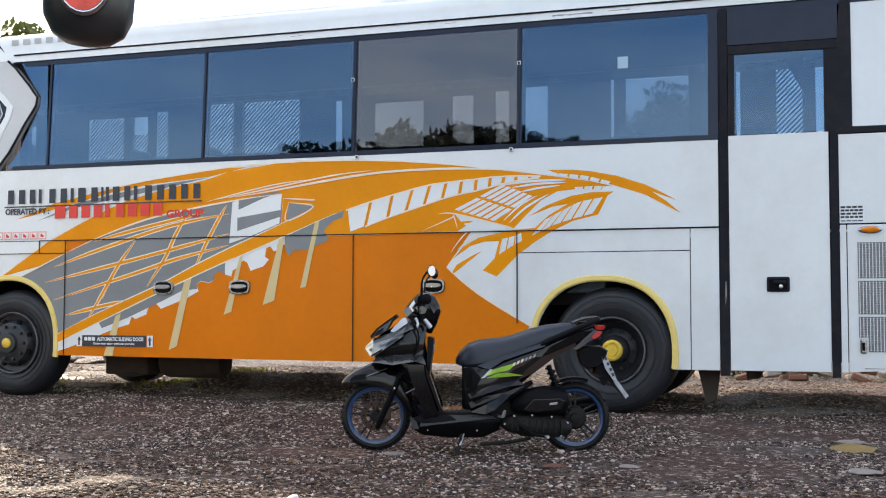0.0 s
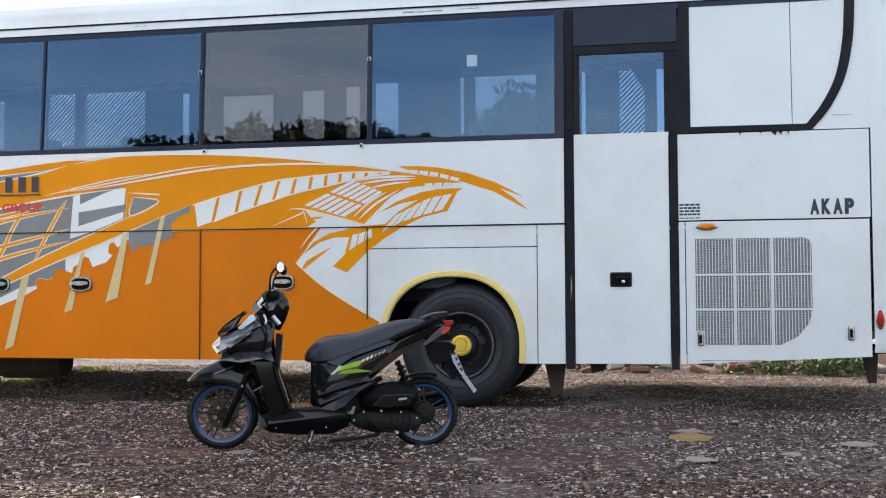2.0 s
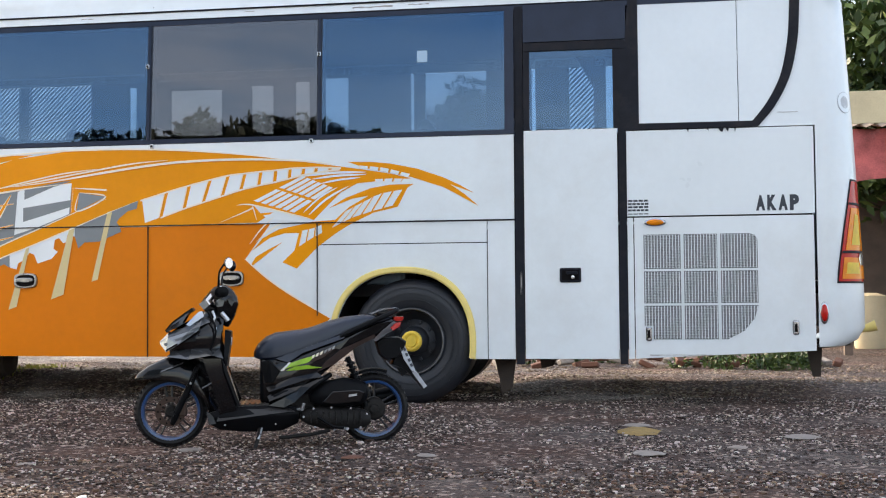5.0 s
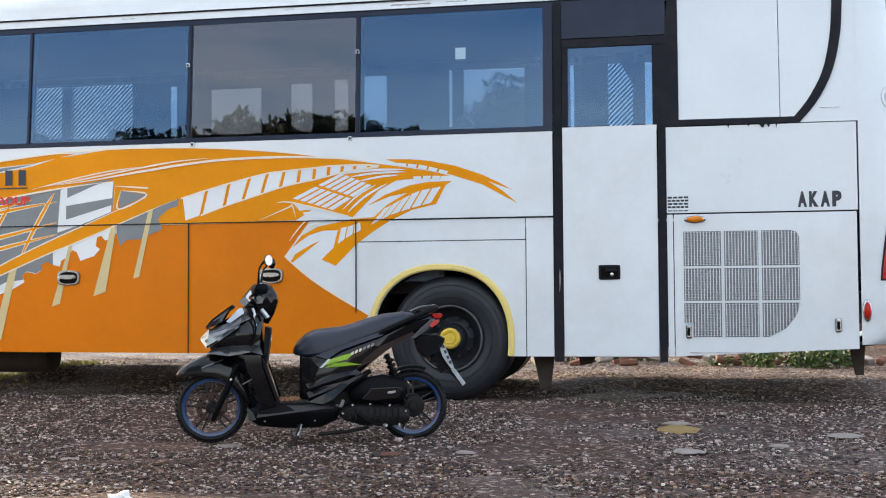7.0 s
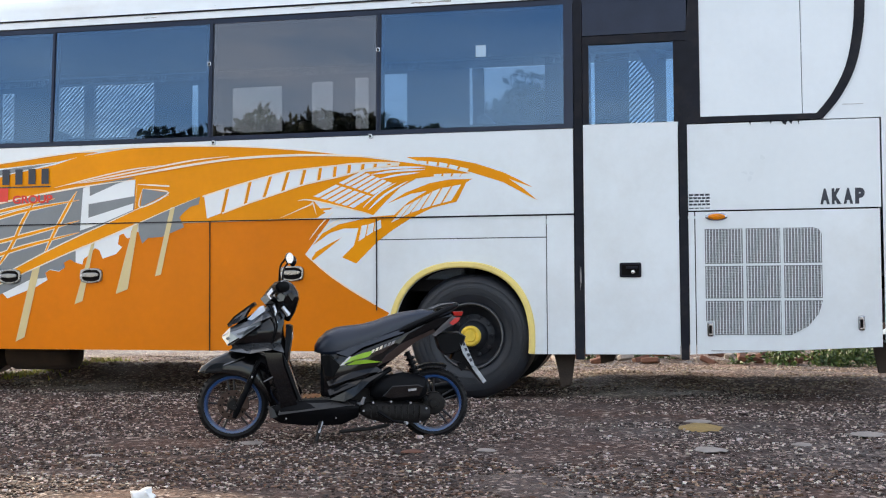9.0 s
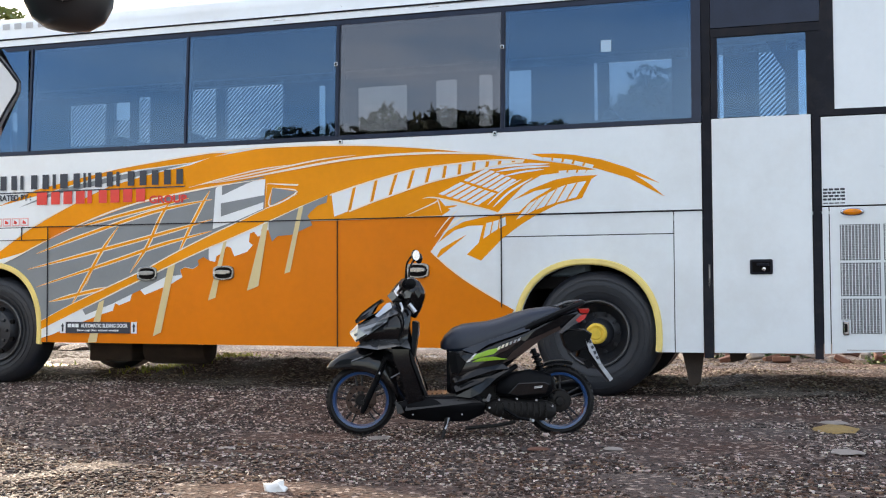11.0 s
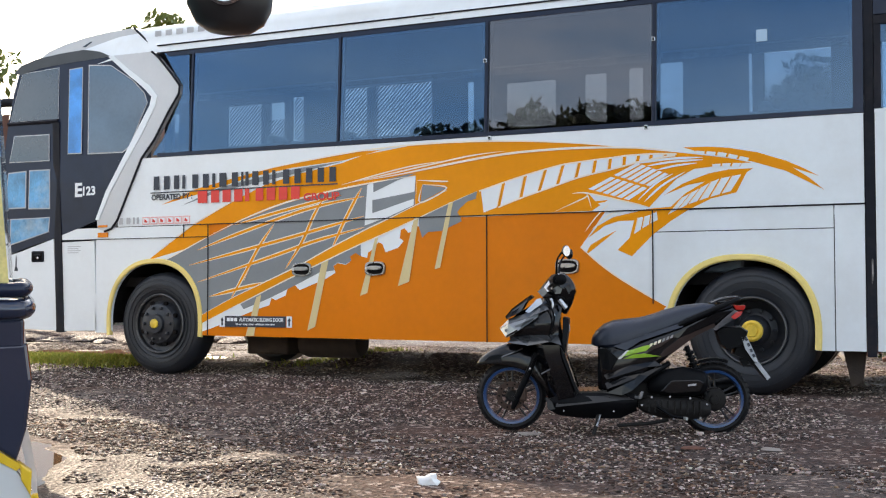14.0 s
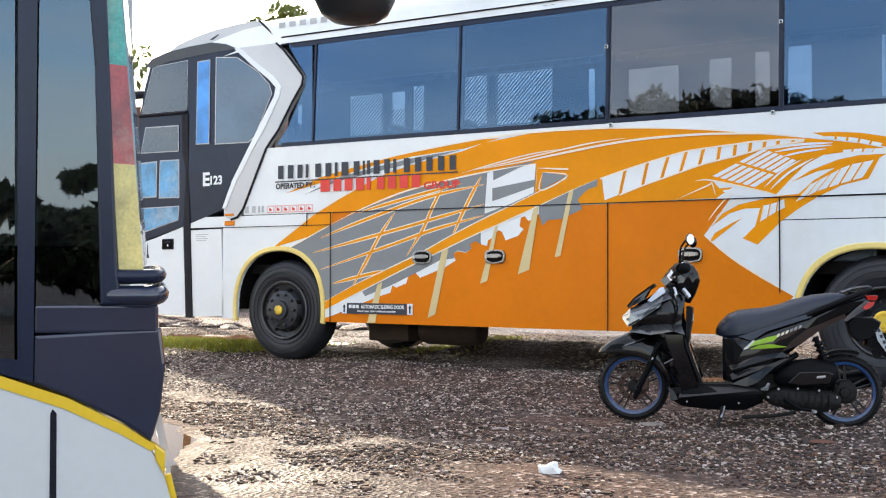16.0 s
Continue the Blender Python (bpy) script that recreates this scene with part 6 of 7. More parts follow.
for s in (-1, 1):
    part("grip", tube([(0.30, s * 0.14, 0.955), (0.318, s * 0.25, 0.958), (0.330, s * 0.345, 0.958)], [0.018, 0.021, 0.023], 12), SC_MATT, scooter, smooth=True)
    part("grip_end", lathe([(0.0, s * 0.340), (0.030, s * 0.342), (0.033, s * 0.358), (0.020, s * 0.366), (0.0, s * 0.367)], (0.332, 0, 0.958), steps=20), SC_MATT, scooter, smooth=True)
    part("switch_box", tube([(0.285, s * 0.13, 0.955), (0.305, s * 0.20, 0.957)], [0.040, 0.034], 12), SC_MATT, scooter, smooth=True)
    part("brake_lever", tube([(0.262, s * 0.165, 0.925), (0.248, s * 0.25, 0.905), (0.268, s * 0.335, 0.890)], [0.010, 0.008, 0.009], 8), SC_MATT, scooter)
    turn = Matrix.Translation((0.357, s * 0.27, 1.132)) @ Matrix.Rotation(0.95 * s, 4, "Z") @ Matrix.Diagonal((0.9, 0.80, 1.0, 1))
    mirror = part("mirror", lathe([(0.0, -0.040), (0.012, -0.038), (0.026, -0.018), (0.036, 0.0), (0.036, 0.006), (0.032, 0.010), (0.0, 0.010)], (0, 0, 0), axis="x", steps=24), SC_BLACK, scooter, "black oval rear-view mirror", smooth=True)
    mirror.data.transform(turn)
    gl = part("mirror_glass", lathe([(0.032, 0.009), (0.032, 0.012), (0.0, 0.012)], (0, 0, 0), axis="x", steps=24), CHROME, mirror, "bright mirror glass")
    gl.data.transform(turn)
    part("mirror_stalk", tube([(0.296, s * 0.17, 0.985), (0.298, s * 0.20, 1.05), (0.308, s * 0.25, 1.09), (0.336, s * 0.268, 1.128)], [0.009, 0.006, 0.006, 0.007], 8, smooth_n=4), SC_MATT, scooter, smooth=True)
part("bag_hook", tube([(0.258, -0.150, 0.842), (0.272, -0.158, 0.805), (0.266, -0.160, 0.775), (0.282, -0.156, 0.735)], [0.009, 0.008, 0.006, 0.005], 8, smooth_n=4), SC_SILVER, scooter, "bright metal lever", smooth=True)
part("steering_lock", tube([(0.312, -0.14, 0.835), (0.352, -0.14, 0.782)], [0.014, 0.016], 10), SC_SILVER, scooter, smooth=True)
part("brake_hose", tube([(0.23, -0.16, 0.84), (0.28, -0.168, 0.72), (0.22, -0.12, 0.56), (0.12, -0.10, 0.42), (0.06, -0.07, 0.27)], 0.006, 6, smooth_n=4), SC_MATT, scooter)

# floor
floor_ob = along_form("floorboard", [(0.235, 0.150, 0.215, 0.120), (0.30, 0.118, 0.240, 0.160), (0.42, 0.105, 0.258, 0.172), (0.56, 0.100, 0.262, 0.172), (0.68, 0.105, 0.262, 0.168), (0.78, 0.150, 0.245, 0.150)],
                      ((0.70, 0.0), (0.92, 0.35), (1.0, 0.60), (0.99, 0.70), (0.86, 1.0)), SC_MATT)
part("floor_mat", loft([[(u, -w, z), (u, w, z), (u, w, z - 0.012), (u, -w, z - 0.012)] for u, w, z in ((0.36, 0.135, 0.268), (0.42, 0.145, 0.270), (0.60, 0.145, 0.274))]), SC_FLOOR, floor_ob, "dusty ribbed floor mat")
for k in range(7):
    part("mat_rib", box(0.39 + 0.03 * k, 0.398 + 0.03 * k, -0.135, 0.135, 0.268, 0.279, 0.002), SC_FLOOR, floor_ob)
panel("floor_edge", [(0.285, 0.166, 0.172), (0.42, 0.176, 0.190), (0.70, 0.174, 0.222), (0.76, 0.160, 0.222), (0.70, 0.150, 0.252), (0.42, 0.152, 0.248), (0.300, 0.145, 0.226)], SC_FLOOR, "worn upper edge of the floorboard", 0.01)
panel("skirt_flap", [(0.222, 0.128, 0.235), (0.262, 0.150, 0.205), (0.282, 0.162, 0.160), (0.236, 0.140, 0.150)], SC_GREY)
for u in (0.335, 0.64):
    part("skirt_screw", lathe([(0.006, -0.166), (0.005, -0.171), (0.0, -0.171)], (u, 0, 0.150), steps=8), SC_SILVER, floor_ob)

# body under the seat and the tail
BODY_SIDE = ((0.72, 0.0), (0.94, 0.14), (1.0, 0.50), (0.97, 0.82), (0.82, 1.0))
along_form("body_cover", [(0.545, 0.285, 0.545, 0.105), (0.575, 0.262, 0.552, 0.135), (0.64, 0.252, 0.556, 0.152), (0.72, 0.262, 0.575, 0.158), (0.80, 0.335, 0.600, 0.160), (0.90, 0.425, 0.640, 0.158), (1.00, 0.505, 0.680, 0.150), (1.14, 0.610, 0.735, 0.130), (1.26, 0.675, 0.778, 0.105), (1.38, 0.745, 0.800, 0.070)],
           BODY_SIDE, SC_BLACK)
panel("side_fin", [(0.582, 0.150, 0.372), (0.740, 0.160, 0.432), (0.890, 0.158, 0.462), (0.935, 0.158, 0.432), (0.842, 0.182, 0.424), (0.598, 0.176, 0.346)], SC_BLACK)
panel("side_fin", [(0.588, 0.152, 0.320), (0.700, 0.160, 0.372), (0.815, 0.162, 0.395), (0.765, 0.182, 0.352), (0.690, 0.184, 0.322), (0.602, 0.176, 0.288)], SC_BLACK)
panel("side_fin", [(0.595, 0.158, 0.262), (0.700, 0.166, 0.312), (0.790, 0.168, 0.375), (0.870, 0.165, 0.408), (0.940, 0.155, 0.428), (0.850, 0.182, 0.372), (0.752, 0.184, 0.280), (0.690, 0.172, 0.250)], SC_BLACK)
panel("side_vent", [(0.625, 0.166, 0.326), (0.700, 0.170, 0.356), (0.750, 0.172, 0.362), (0.700, 0.176, 0.340), (0.63, 0.172, 0.312)], SC_MATT, depth=0.006)
panel("front_side_plate", [(0.545, 0.120, 0.530), (0.60, 0.160, 0.536), (0.665, 0.168, 0.476), (0.62, 0.166, 0.400), (0.572, 0.145, 0.410)], SC_MATT, depth=0.02)
# Copper reflection on the black flank, put into this panel's colour.
panel("flank_reflection", [(0.893, 0.158, 0.462), (0.950, 0.164, 0.531), (1.036, 0.160, 0.598), (1.250, 0.122, 0.690), (1.262, 0.112, 0.672), (1.137, 0.132, 0.612), (1.000, 0.148, 0.510)], SC_BRONZE, "black flank under the tail, copper reflection put into its colour", 0.02)
panel("tail_panel", [(0.985, 0.160, 0.608), (1.090, 0.160, 0.664), (1.270, 0.132, 0.756), (1.360, 0.102, 0.768), (1.250, 0.124, 0.694), (1.036, 0.162, 0.602)], SC_BLACK, depth=0.02)
panel("seat_trim", [(0.640, 0.160, 0.548), (0.805, 0.166, 0.606), (1.050, 0.162, 0.694), (1.062, 0.172, 0.670), (0.805, 0.176, 0.582), (0.715, 0.172, 0.524)], SC_SEAT, depth=0.02)
panel("lime_stripe", [(0.690, 0.172, 0.482), (0.728, 0.173, 0.520), (0.800, 0.175, 0.545), (0.885, 0.174, 0.566), (0.838, 0.175, 0.522), (0.752, 0.175, 0.505)], SC_GREEN, "lime green side stripe", 0.012)
panel("lime_stripe", [(0.700, 0.172, 0.472), (0.760, 0.174, 0.500), (0.830, 0.174, 0.506), (0.925, 0.168, 0.490)], SC_GREEN, "lime green side stripe", 0.012)
panel("stripe_edge", [(0.664, 0.170, 0.470), (0.690, 0.172, 0.474), (0.735, 0.174, 0.527), (0.722, 0.173, 0.527)], SC_SILVER, depth=0.012)
panel("stripe_field", [(0.845, 0.173, 0.520), (0.895, 0.173, 0.568), (0.990, 0.168, 0.612), (1.015, 0.166, 0.622), (0.985, 0.166, 0.592), (0.925, 0.168, 0.548)], SC_BRONZE, depth=0.012)
for k in range(6):
    u0, z0 = 0.858 + 0.025 * k, 0.545 + 0.0105 * k
    panel("letter_bar", [(u0, 0.176, z0), (u0 + 0.006, 0.176, z0 + 0.020), (u0 + 0.022, 0.175, z0 + 0.027), (u0 + 0.016, 0.175, z0 + 0.007)], PALE if k < 3 else SC_SILVER, depth=0.008, far=False)
along_form("seat", [(0.505, 0.555, 0.590, 0.060), (0.528, 0.546, 0.632, 0.105), (0.58, 0.540, 0.680, 0.138), (0.64, 0.542, 0.704, 0.150), (0.72, 0.556, 0.714, 0.156), (0.80, 0.590, 0.722, 0.160), (0.88, 0.620, 0.742, 0.158), (0.96, 0.652, 0.772, 0.154), (1.07, 0.698, 0.800, 0.145), (1.19, 0.748, 0.813, 0.125), (1.25, 0.772, 0.806, 0.095), (1.27, 0.780, 0.795, 0.06)],
           ((0.90, 0.0), (1.0, 0.10), (1.0, 0.38), (0.93, 0.66), (0.70, 0.90), (0.28, 1.0)), SC_SEAT, "black vinyl dual seat")
for s in (-1, 1):
    part("grab_arm", tube([(1.035, s * 0.158, 0.676), (1.09, s * 0.158, 0.705), (1.235, s * 0.142, 0.768), (1.31, s * 0.128, 0.800), (1.395, s * 0.075, 0.836), (1.405, 0, 0.838)], [0.012, 0.018, 0.018, 0.017, 0.014, 0.014], 10, smooth_n=4), SC_MATT, scooter, smooth=True)
part("rail_loop", tube([(1.235, -0.09, 0.812), (1.30, -0.085, 0.838), (1.385, -0.05, 0.850), (1.395, 0, 0.850), (1.385, 0.05, 0.850), (1.30, 0.085, 0.838), (1.235, 0.09, 0.812)], 0.007, 8, smooth_n=4), SC_GREY, scooter, "thin grey rail over the tail", smooth=True)
part("rail_plate", box(1.27, 1.36, -0.07, 0.07, 0.805, 0.822, 0.006), SC_MATT, scooter)
hull("tail_lamp", [(1.366, 0.800), (1.440, 0.800), (1.446, 0.790), (1.433, 0.768), (1.380, 0.770)], 0.085, LAMP_RED, 0.85, label="red tail lamp")
panel("indicator", [(1.242, 0.122, 0.655), (1.300, 0.118, 0.712), (1.372, 0.098, 0.770), (1.418, 0.075, 0.752), (1.395, 0.085, 0.728), (1.318, 0.112, 0.684), (1.262, 0.120, 0.645)], SC_CLEAR, "clear rear indicator", 0.03)
panel("brake_light", [(1.352, 0.108, 0.728), (1.385, 0.096, 0.758), (1.425, 0.076, 0.764), (1.414, 0.084, 0.738), (1.372, 0.104, 0.712)], LAMP_RED, "red brake light", 0.02)

# rear mudguard, number plate
hull("rear_mudguard", [(1.262, 0.640), (1.290, 0.664), (1.414, 0.672), (1.462, 0.642), (1.452, 0.600), (1.415, 0.545), (1.330, 0.520), (1.285, 0.560)], 0.085, SC_MATT, 0.88)
guard = hull("plate_bracket", [(1.400, 0.600), (1.440, 0.620), (1.492, 0.520), (1.535, 0.430), (1.588, 0.356), (1.566, 0.338), (1.500, 0.412), (1.440, 0.470), (1.360, 0.500)], 0.060, SC_MATT, 0.90)
pl = panel("number_plate", [(1.416, 0.085, 0.606), (1.446, 0.080, 0.616), (1.492, 0.078, 0.512), (1.516, 0.078, 0.448), (1.490, 0.084, 0.456), (1.440, 0.086, 0.530)], SC_PLATE, "pale number plate with plain bars", 0.16, far=False)
for u, z in ((1.436, 0.590), (1.450, 0.556), (1.466, 0.522), (1.480, 0.490)):
    panel("plate_bar", [(u - 0.004, 0.088, z + 0.010), (u + 0.012, 0.087, z + 0.014), (u + 0.018, 0.087, z - 0.004), (u + 0.004, 0.088, z - 0.010)], BLACK_LET, depth=0.005, parent=pl, far=False)
panel("plate_flap", [(1.492, 0.066, 0.448), (1.522, 0.066, 0.450), (1.588, 0.064, 0.358), (1.568, 0.066, 0.342)], SC_PLATE, "pale worn lower edge of the plate", 0.13, far=False)
hull("rear_reflector", [(1.400, 0.470), (1.450, 0.476), (1.466, 0.440), (1.430, 0.420)], 0.03, SC_MATT, 0.9, y=-0.03)

# engine, transmission, rear suspension
AIR_SIDE = ((0.55, 0.0), (0.92, 0.18), (1.0, 0.52), (0.80, 0.84), (0.40, 1.0))


def case(name, stations, y, material, label="", shape=AIR_SIDE):
    ob = along_form(name, stations, shape, material, label)
    ob.data.transform(Matrix.Translation((0, y, 0)))
    return ob


air = case("air_box", [(0.848, 0.275, 0.320, 0.030), (0.88, 0.258, 0.365, 0.055), (0.95, 0.246, 0.404, 0.068), (1.06, 0.244, 0.424, 0.072), (1.15, 0.252, 0.408, 0.070), (1.195, 0.275, 0.390, 0.058), (1.21, 0.300, 0.360, 0.035)], -0.095, SC_MATT, "black air filter box")
part("air_box_lid", plate([(0.92, 0.275), (0.985, 0.345), (1.15, 0.352), (1.185, 0.335), (1.16, 0.278), (1.0, 0.262)], -0.176, -0.15, bevel=0.008), SC_BLACK, air)
part("air_box_badge", plate([(1.085, 0.308), (1.135, 0.314), (1.137, 0.328), (1.087, 0.322)], -0.1785, -0.172), SC_SILVER, air)
cvt = case("transmission_case", [(0.79, 0.165, 0.215, 0.035), (0.83, 0.140, 0.238, 0.058), (0.93, 0.112, 0.250, 0.066), (1.08, 0.104, 0.240, 0.066), (1.18, 0.112, 0.225, 0.060), (1.225, 0.135, 0.200, 0.040)], -0.095, SC_METAL, "dirty cast transmission case")
for k in range(9):
    u = 0.85 + 0.038 * k
    part("cooling_rib", box(u, u + 0.010, -0.168, -0.150, 0.150 - 0.002 * k, 0.222, 0.003), SC_METAL, cvt)
for u, z in ((0.81, 0.19), (0.87, 0.240), (0.98, 0.245), (1.10, 0.236), (1.20, 0.20), (1.16, 0.118), (1.0, 0.108), (0.88, 0.125)):
    part("case_bolt", lathe([(0.007, -0.150), (0.007, -0.164), (0.0, -0.164)], (u, 0, z), steps=8), SC_SILVER, cvt)
part("engine", box(0.70, 1.00, -0.06, 0.09, 0.16, 0.35, 0.03), SC_METAL, scooter)
part("intake_hose", tube([(0.80, -0.09, 0.33), (0.86, -0.11, 0.36), (0.91, -0.10, 0.40), (0.98, -0.05, 0.44)], [0.016, 0.02, 0.02, 0.016], 10, smooth_n=3), SC_MATT, scooter, smooth=True)
part("foot_peg", tube([(0.775, -0.13, 0.235), (0.800, -0.185, 0.240), (0.812, -0.20, 0.275)], [0.012, 0.012, 0.009], 8), SC_SILVER, scooter, "worn folded foot peg", smooth=True)
kick = part("kick_lever", tube([(0.90, -0.165, 0.185), (0.99, -0.185, 0.128), (1.06, -0.192, 0.118)], [0.012, 0.009, 0.010], 8), SC_MATT, scooter)
part("kick_pad", tube([(1.06, -0.19, 0.118), (1.075, -0.225, 0.118)], 0.010, 8), SC_SILVER, kick)
part("muffler", tube([(0.9, 0.13, 0.2), (1.1, 0.15, 0.24), (1.45, 0.15, 0.30)], [0.03, 0.055, 0.06], 16), SC_MATT, scooter, smooth=True)
shock = part("shock_absorber", tube([(1.20, -0.075, 0.24), (1.085, -0.085, 0.55)], 0.016, 10), SC_MATT, scooter)
coil = [(1.190 - 0.095 * k / 60 + 0.028 * math.cos(k * 0.9), -0.080 + 0.028 * math.sin(k * 0.9), 0.27 + 0.26 * k / 60) for k in range(61)]
part("spring", tube(coil, 0.007, 6), SC_MATT, shock)
part("hugger", loft([[(REAR + r_ * math.cos(a), y, 0.222 + r_ * math.sin(a)) for r_, y in ((0.236, -0.058), (0.252, -0.045), (0.256, 0.0), (0.252, 0.045), (0.236, 0.058), (0.230, 0.0))] for a in (radians(d) for d in range(70, 166, 8))]), SC_MATT, scooter, smooth=True)
part("side_stand", tube([(0.550, -0.10, 0.150), (0.540, -0.16, 0.085), (0.515, -0.21, 0.006)], [0.018, 0.013, 0.013], 8), SC_METAL, scooter)
part("stand_foot", box(0.475, 0.545, -0.235, -0.185, -0.002, 0.010, 0.003), SC_METAL, scooter)
part("stand_spring", tube([(0.56, -0.12, 0.14), (0.535, -0.185, 0.06)], 0.008, 6), SC_SILVER, scooter)
part("centre_stand", tube([(0.66, -0.12, 0.06), (0.85, -0.12, 0.075), (0.97, -0.12, 0.10)], 0.012, 8), SC_METAL, scooter)
scooter.location = (-2.70, 6.80, -0.040)
scooter.rotation_euler = (0, 0, radians(16.6))

# ---------------------------------------------------------------- the near bus, parked with its nose beside the camera
near = thing("near_bus", "white, yellow and dark-blue coach parked close by", "bus")
N_WHITE = surface("pale_grey_bus_paint", (0.62, 0.63, 0.62), 0.35, vary=0.05, scale=2, coat=0.3, dirt=(0.45, 0.42, 0.36), dirt_amount=0.3)
N_YELLOW = surface("yellow_stripe_paint", (0.80, 0.52, 0.02), 0.35, vary=0.08, scale=4, coat=0.3)
N_NAVY = surface("dark_blue_grey_paint", (0.020, 0.026, 0.050), 0.14, vary=0.1, scale=3, coat=0.7)
N_GLASS = tinted("near_bus_glass", (0.30, 0.33, 0.36), 0.07, 0.3, (0.75, 0.9, 1.0))
N_SCREEN = surface("windscreen_glass", (0.10, 0.16, 0.15), 0.04, vary=0.2, scale=2, coat=1.0, spec=1.0)
# its own axes: x along its side to the nose, y into it, z up
part("side_panel", plate([(-9.0, 0.0), (0.0, 0.0), (0.055, 0.05), (0.045, 0.20), (0.0, 0.275), (-0.02, 0.305), (-0.12, 0.365), (-0.30, 0.455), (-0.52, 0.535), (-1.2, 0.62), (-9.0, 0.62)], 0.0, 0.05, bevel=0.006), N_WHITE, near)
part("yellow_stripe", plate([(-9.0, 0.62), (-1.2, 0.62), (-0.52, 0.535), (-0.30, 0.455), (-0.12, 0.365), (-0.02, 0.305), (0.0, 0.32), (-0.11, 0.395), (-0.29, 0.49), (-0.52, 0.575), (-1.2, 0.665), (-9.0, 0.665)], -0.004, 0.05), N_YELLOW, near)
part("cheek_panel", plate([(-0.40, 0.70), (0.01, 0.72), (0.025, 0.60), (0.01, 0.44), (-0.02, 0.335), (-0.11, 0.40), (-0.29, 0.495), (-0.40, 0.54)], -0.002, 0.06, bevel=0.012), N_NAVY, near, "glossy dark-blue front cheek")
part("cheek_rail", box(-0.40, 0.0, -0.002, 0.05, 0.705, 0.80, 0.01), N_NAVY, near)
part("sill_rail", plate([(-9.0, 0.67), (-1.2, 0.67), (-0.52, 0.58), (-0.40, 0.545), (-0.40, 2.6), (-0.47, 2.6), (-0.45, 0.62), (-1.2, 0.72), (-9.0, 0.72)], -0.003, 0.06), FRAME_BLACK, near)
part("side_window", plate([(-1.6, 0.72), (-1.2, 0.72), (-0.46, 0.62), (-0.48, 2.6), (-1.6, 2.6)], 0.006, 0.014), N_GLASS, near)
part("side_window", plate([(-9.0, 0.73), (-1.66, 0.73), (-1.66, 2.6), (-9.0, 2.6)], 0.006, 0.014), N_GLASS, near)
part("quarter_window", plate([(-0.395, 0.80), (-0.19, 0.80), (-0.23, 2.6), (-0.395, 2.6)], 0.006, 0.014), N_GLASS, near)
pillar = part("front_pillar", plate([(-0.19, 0.80), (-0.12, 0.80), (-0.135, 0.92), (-0.215, 2.6), (-0.30, 2.6), (-0.215, 1.6)], -0.012, 0.08, bevel=0.01), FRAME_BLACK, near)
trim = [(-0.16, 0.02, 0.83), (-0.05, 0.0, 0.83), (0.0, 0.06, 0.835), (0.005, 0.5, 0.85), (0.005, 1.2, 0.86)]
part("screen_trim", tube(trim, 0.035, 12, smooth_n=4), N_NAVY, near, "rounded dark trim under the windscreen", smooth=True)
part("screen_trim", tube([(x, y, z + 0.065) for x, y, z in trim], 0.025, 12, smooth_n=4), FRAME_BLACK, near, smooth=True)
bm = bmesh.new()
g = [[bm.verts.new(p) for p in ((x0, 0.03, z), (x0 + w, 0.06, z), (x0 + w + 0.02, 0.5, z), (x0 + w + 0.02, 1.2, z), (x0 + w + 0.02, 1.9, z), (x0, 2.37, z))]
     for z, x0, w in ((0.90, -0.13, 0.08), (1.4, -0.16, 0.075), (1.9, -0.19, 0.06), (2.3, -0.215, 0.05), (2.7, -0.25, 0.04))]
for a, b in zip(g, g[1:]):
    for i in range(5):
        bm.faces.new((a[i], a[i + 1], b[i + 1], b[i]))
part("windscreen", bm, N_SCREEN, near, smooth=True)
# Coloured bands: the windscreen's colourful reflection, put into three colours.
for z0, z1, col, lab in ((0.92, 1.28, (0.62, 0.50, 0.14), "yellow"), (1.28, 1.62, (0.45, 0.05, 0.04), "red"), (1.62, 2.6, (0.05, 0.34, 0.28), "teal")):
    bm = bmesh.new()
    g = [[bm.verts.new((-0.13 - 0.065 * (z - 0.9) + u * (0.082 - 0.022 * (z - 0.9)), 0.028 + 0.03 * u - 0.004, z)) for u in (0.0, 0.5, 1.0)] for z in (z0, (z0 + z1) / 2, z1)]
    for a, b in zip(g, g[1:]):
        for i in range(2):
            bm.faces.new((a[i], a[i + 1], b[i + 1], b[i]))
    part("screen_sticker", bm, surface(lab + "_sticker", col, 0.25, vary=0.5, scale=6, coat=0.5, dirt=(0.45, 0.42, 0.3), dirt_amount=0.6), near, lab + " band of painted reflection at the windscreen's edge")
bm = bmesh.new()
g = [[bm.verts.new(p) for p in ((x0, 0.03, z), (x0 + 0.01, 0.12, z), (x0 + 0.02, 0.6, z), (x0 + 0.02, 1.2, z), (x0 + 0.02, 1.8, z), (x0, 2.37, z))]
     for z, x0 in ((0.05, 0.045), (0.2, 0.04), (0.4, -0.01), (0.6, 0.01), (0.82, -0.02))]
for a, b in zip(g, g[1:]):
    for i in range(5):
        bm.faces.new((a[i], a[i + 1], b[i + 1], b[i]))
part("front_mask", bm, N_WHITE, near, smooth=True)
part("corner_lamp", plate([(-0.01, 0.33), (0.028, 0.30), (0.025, 0.22), (-0.005, 0.275)], -0.012, 0.05, bevel=0.006), N_YELLOW, near, "yellow corner lamp")
part("bumper_edge", tube([(0.035, 0.0, 0.225), (0.06, 0.01, 0.12), (0.065, 0.02, 0.0)], 0.012, 8), N_YELLOW, near, smooth=True)
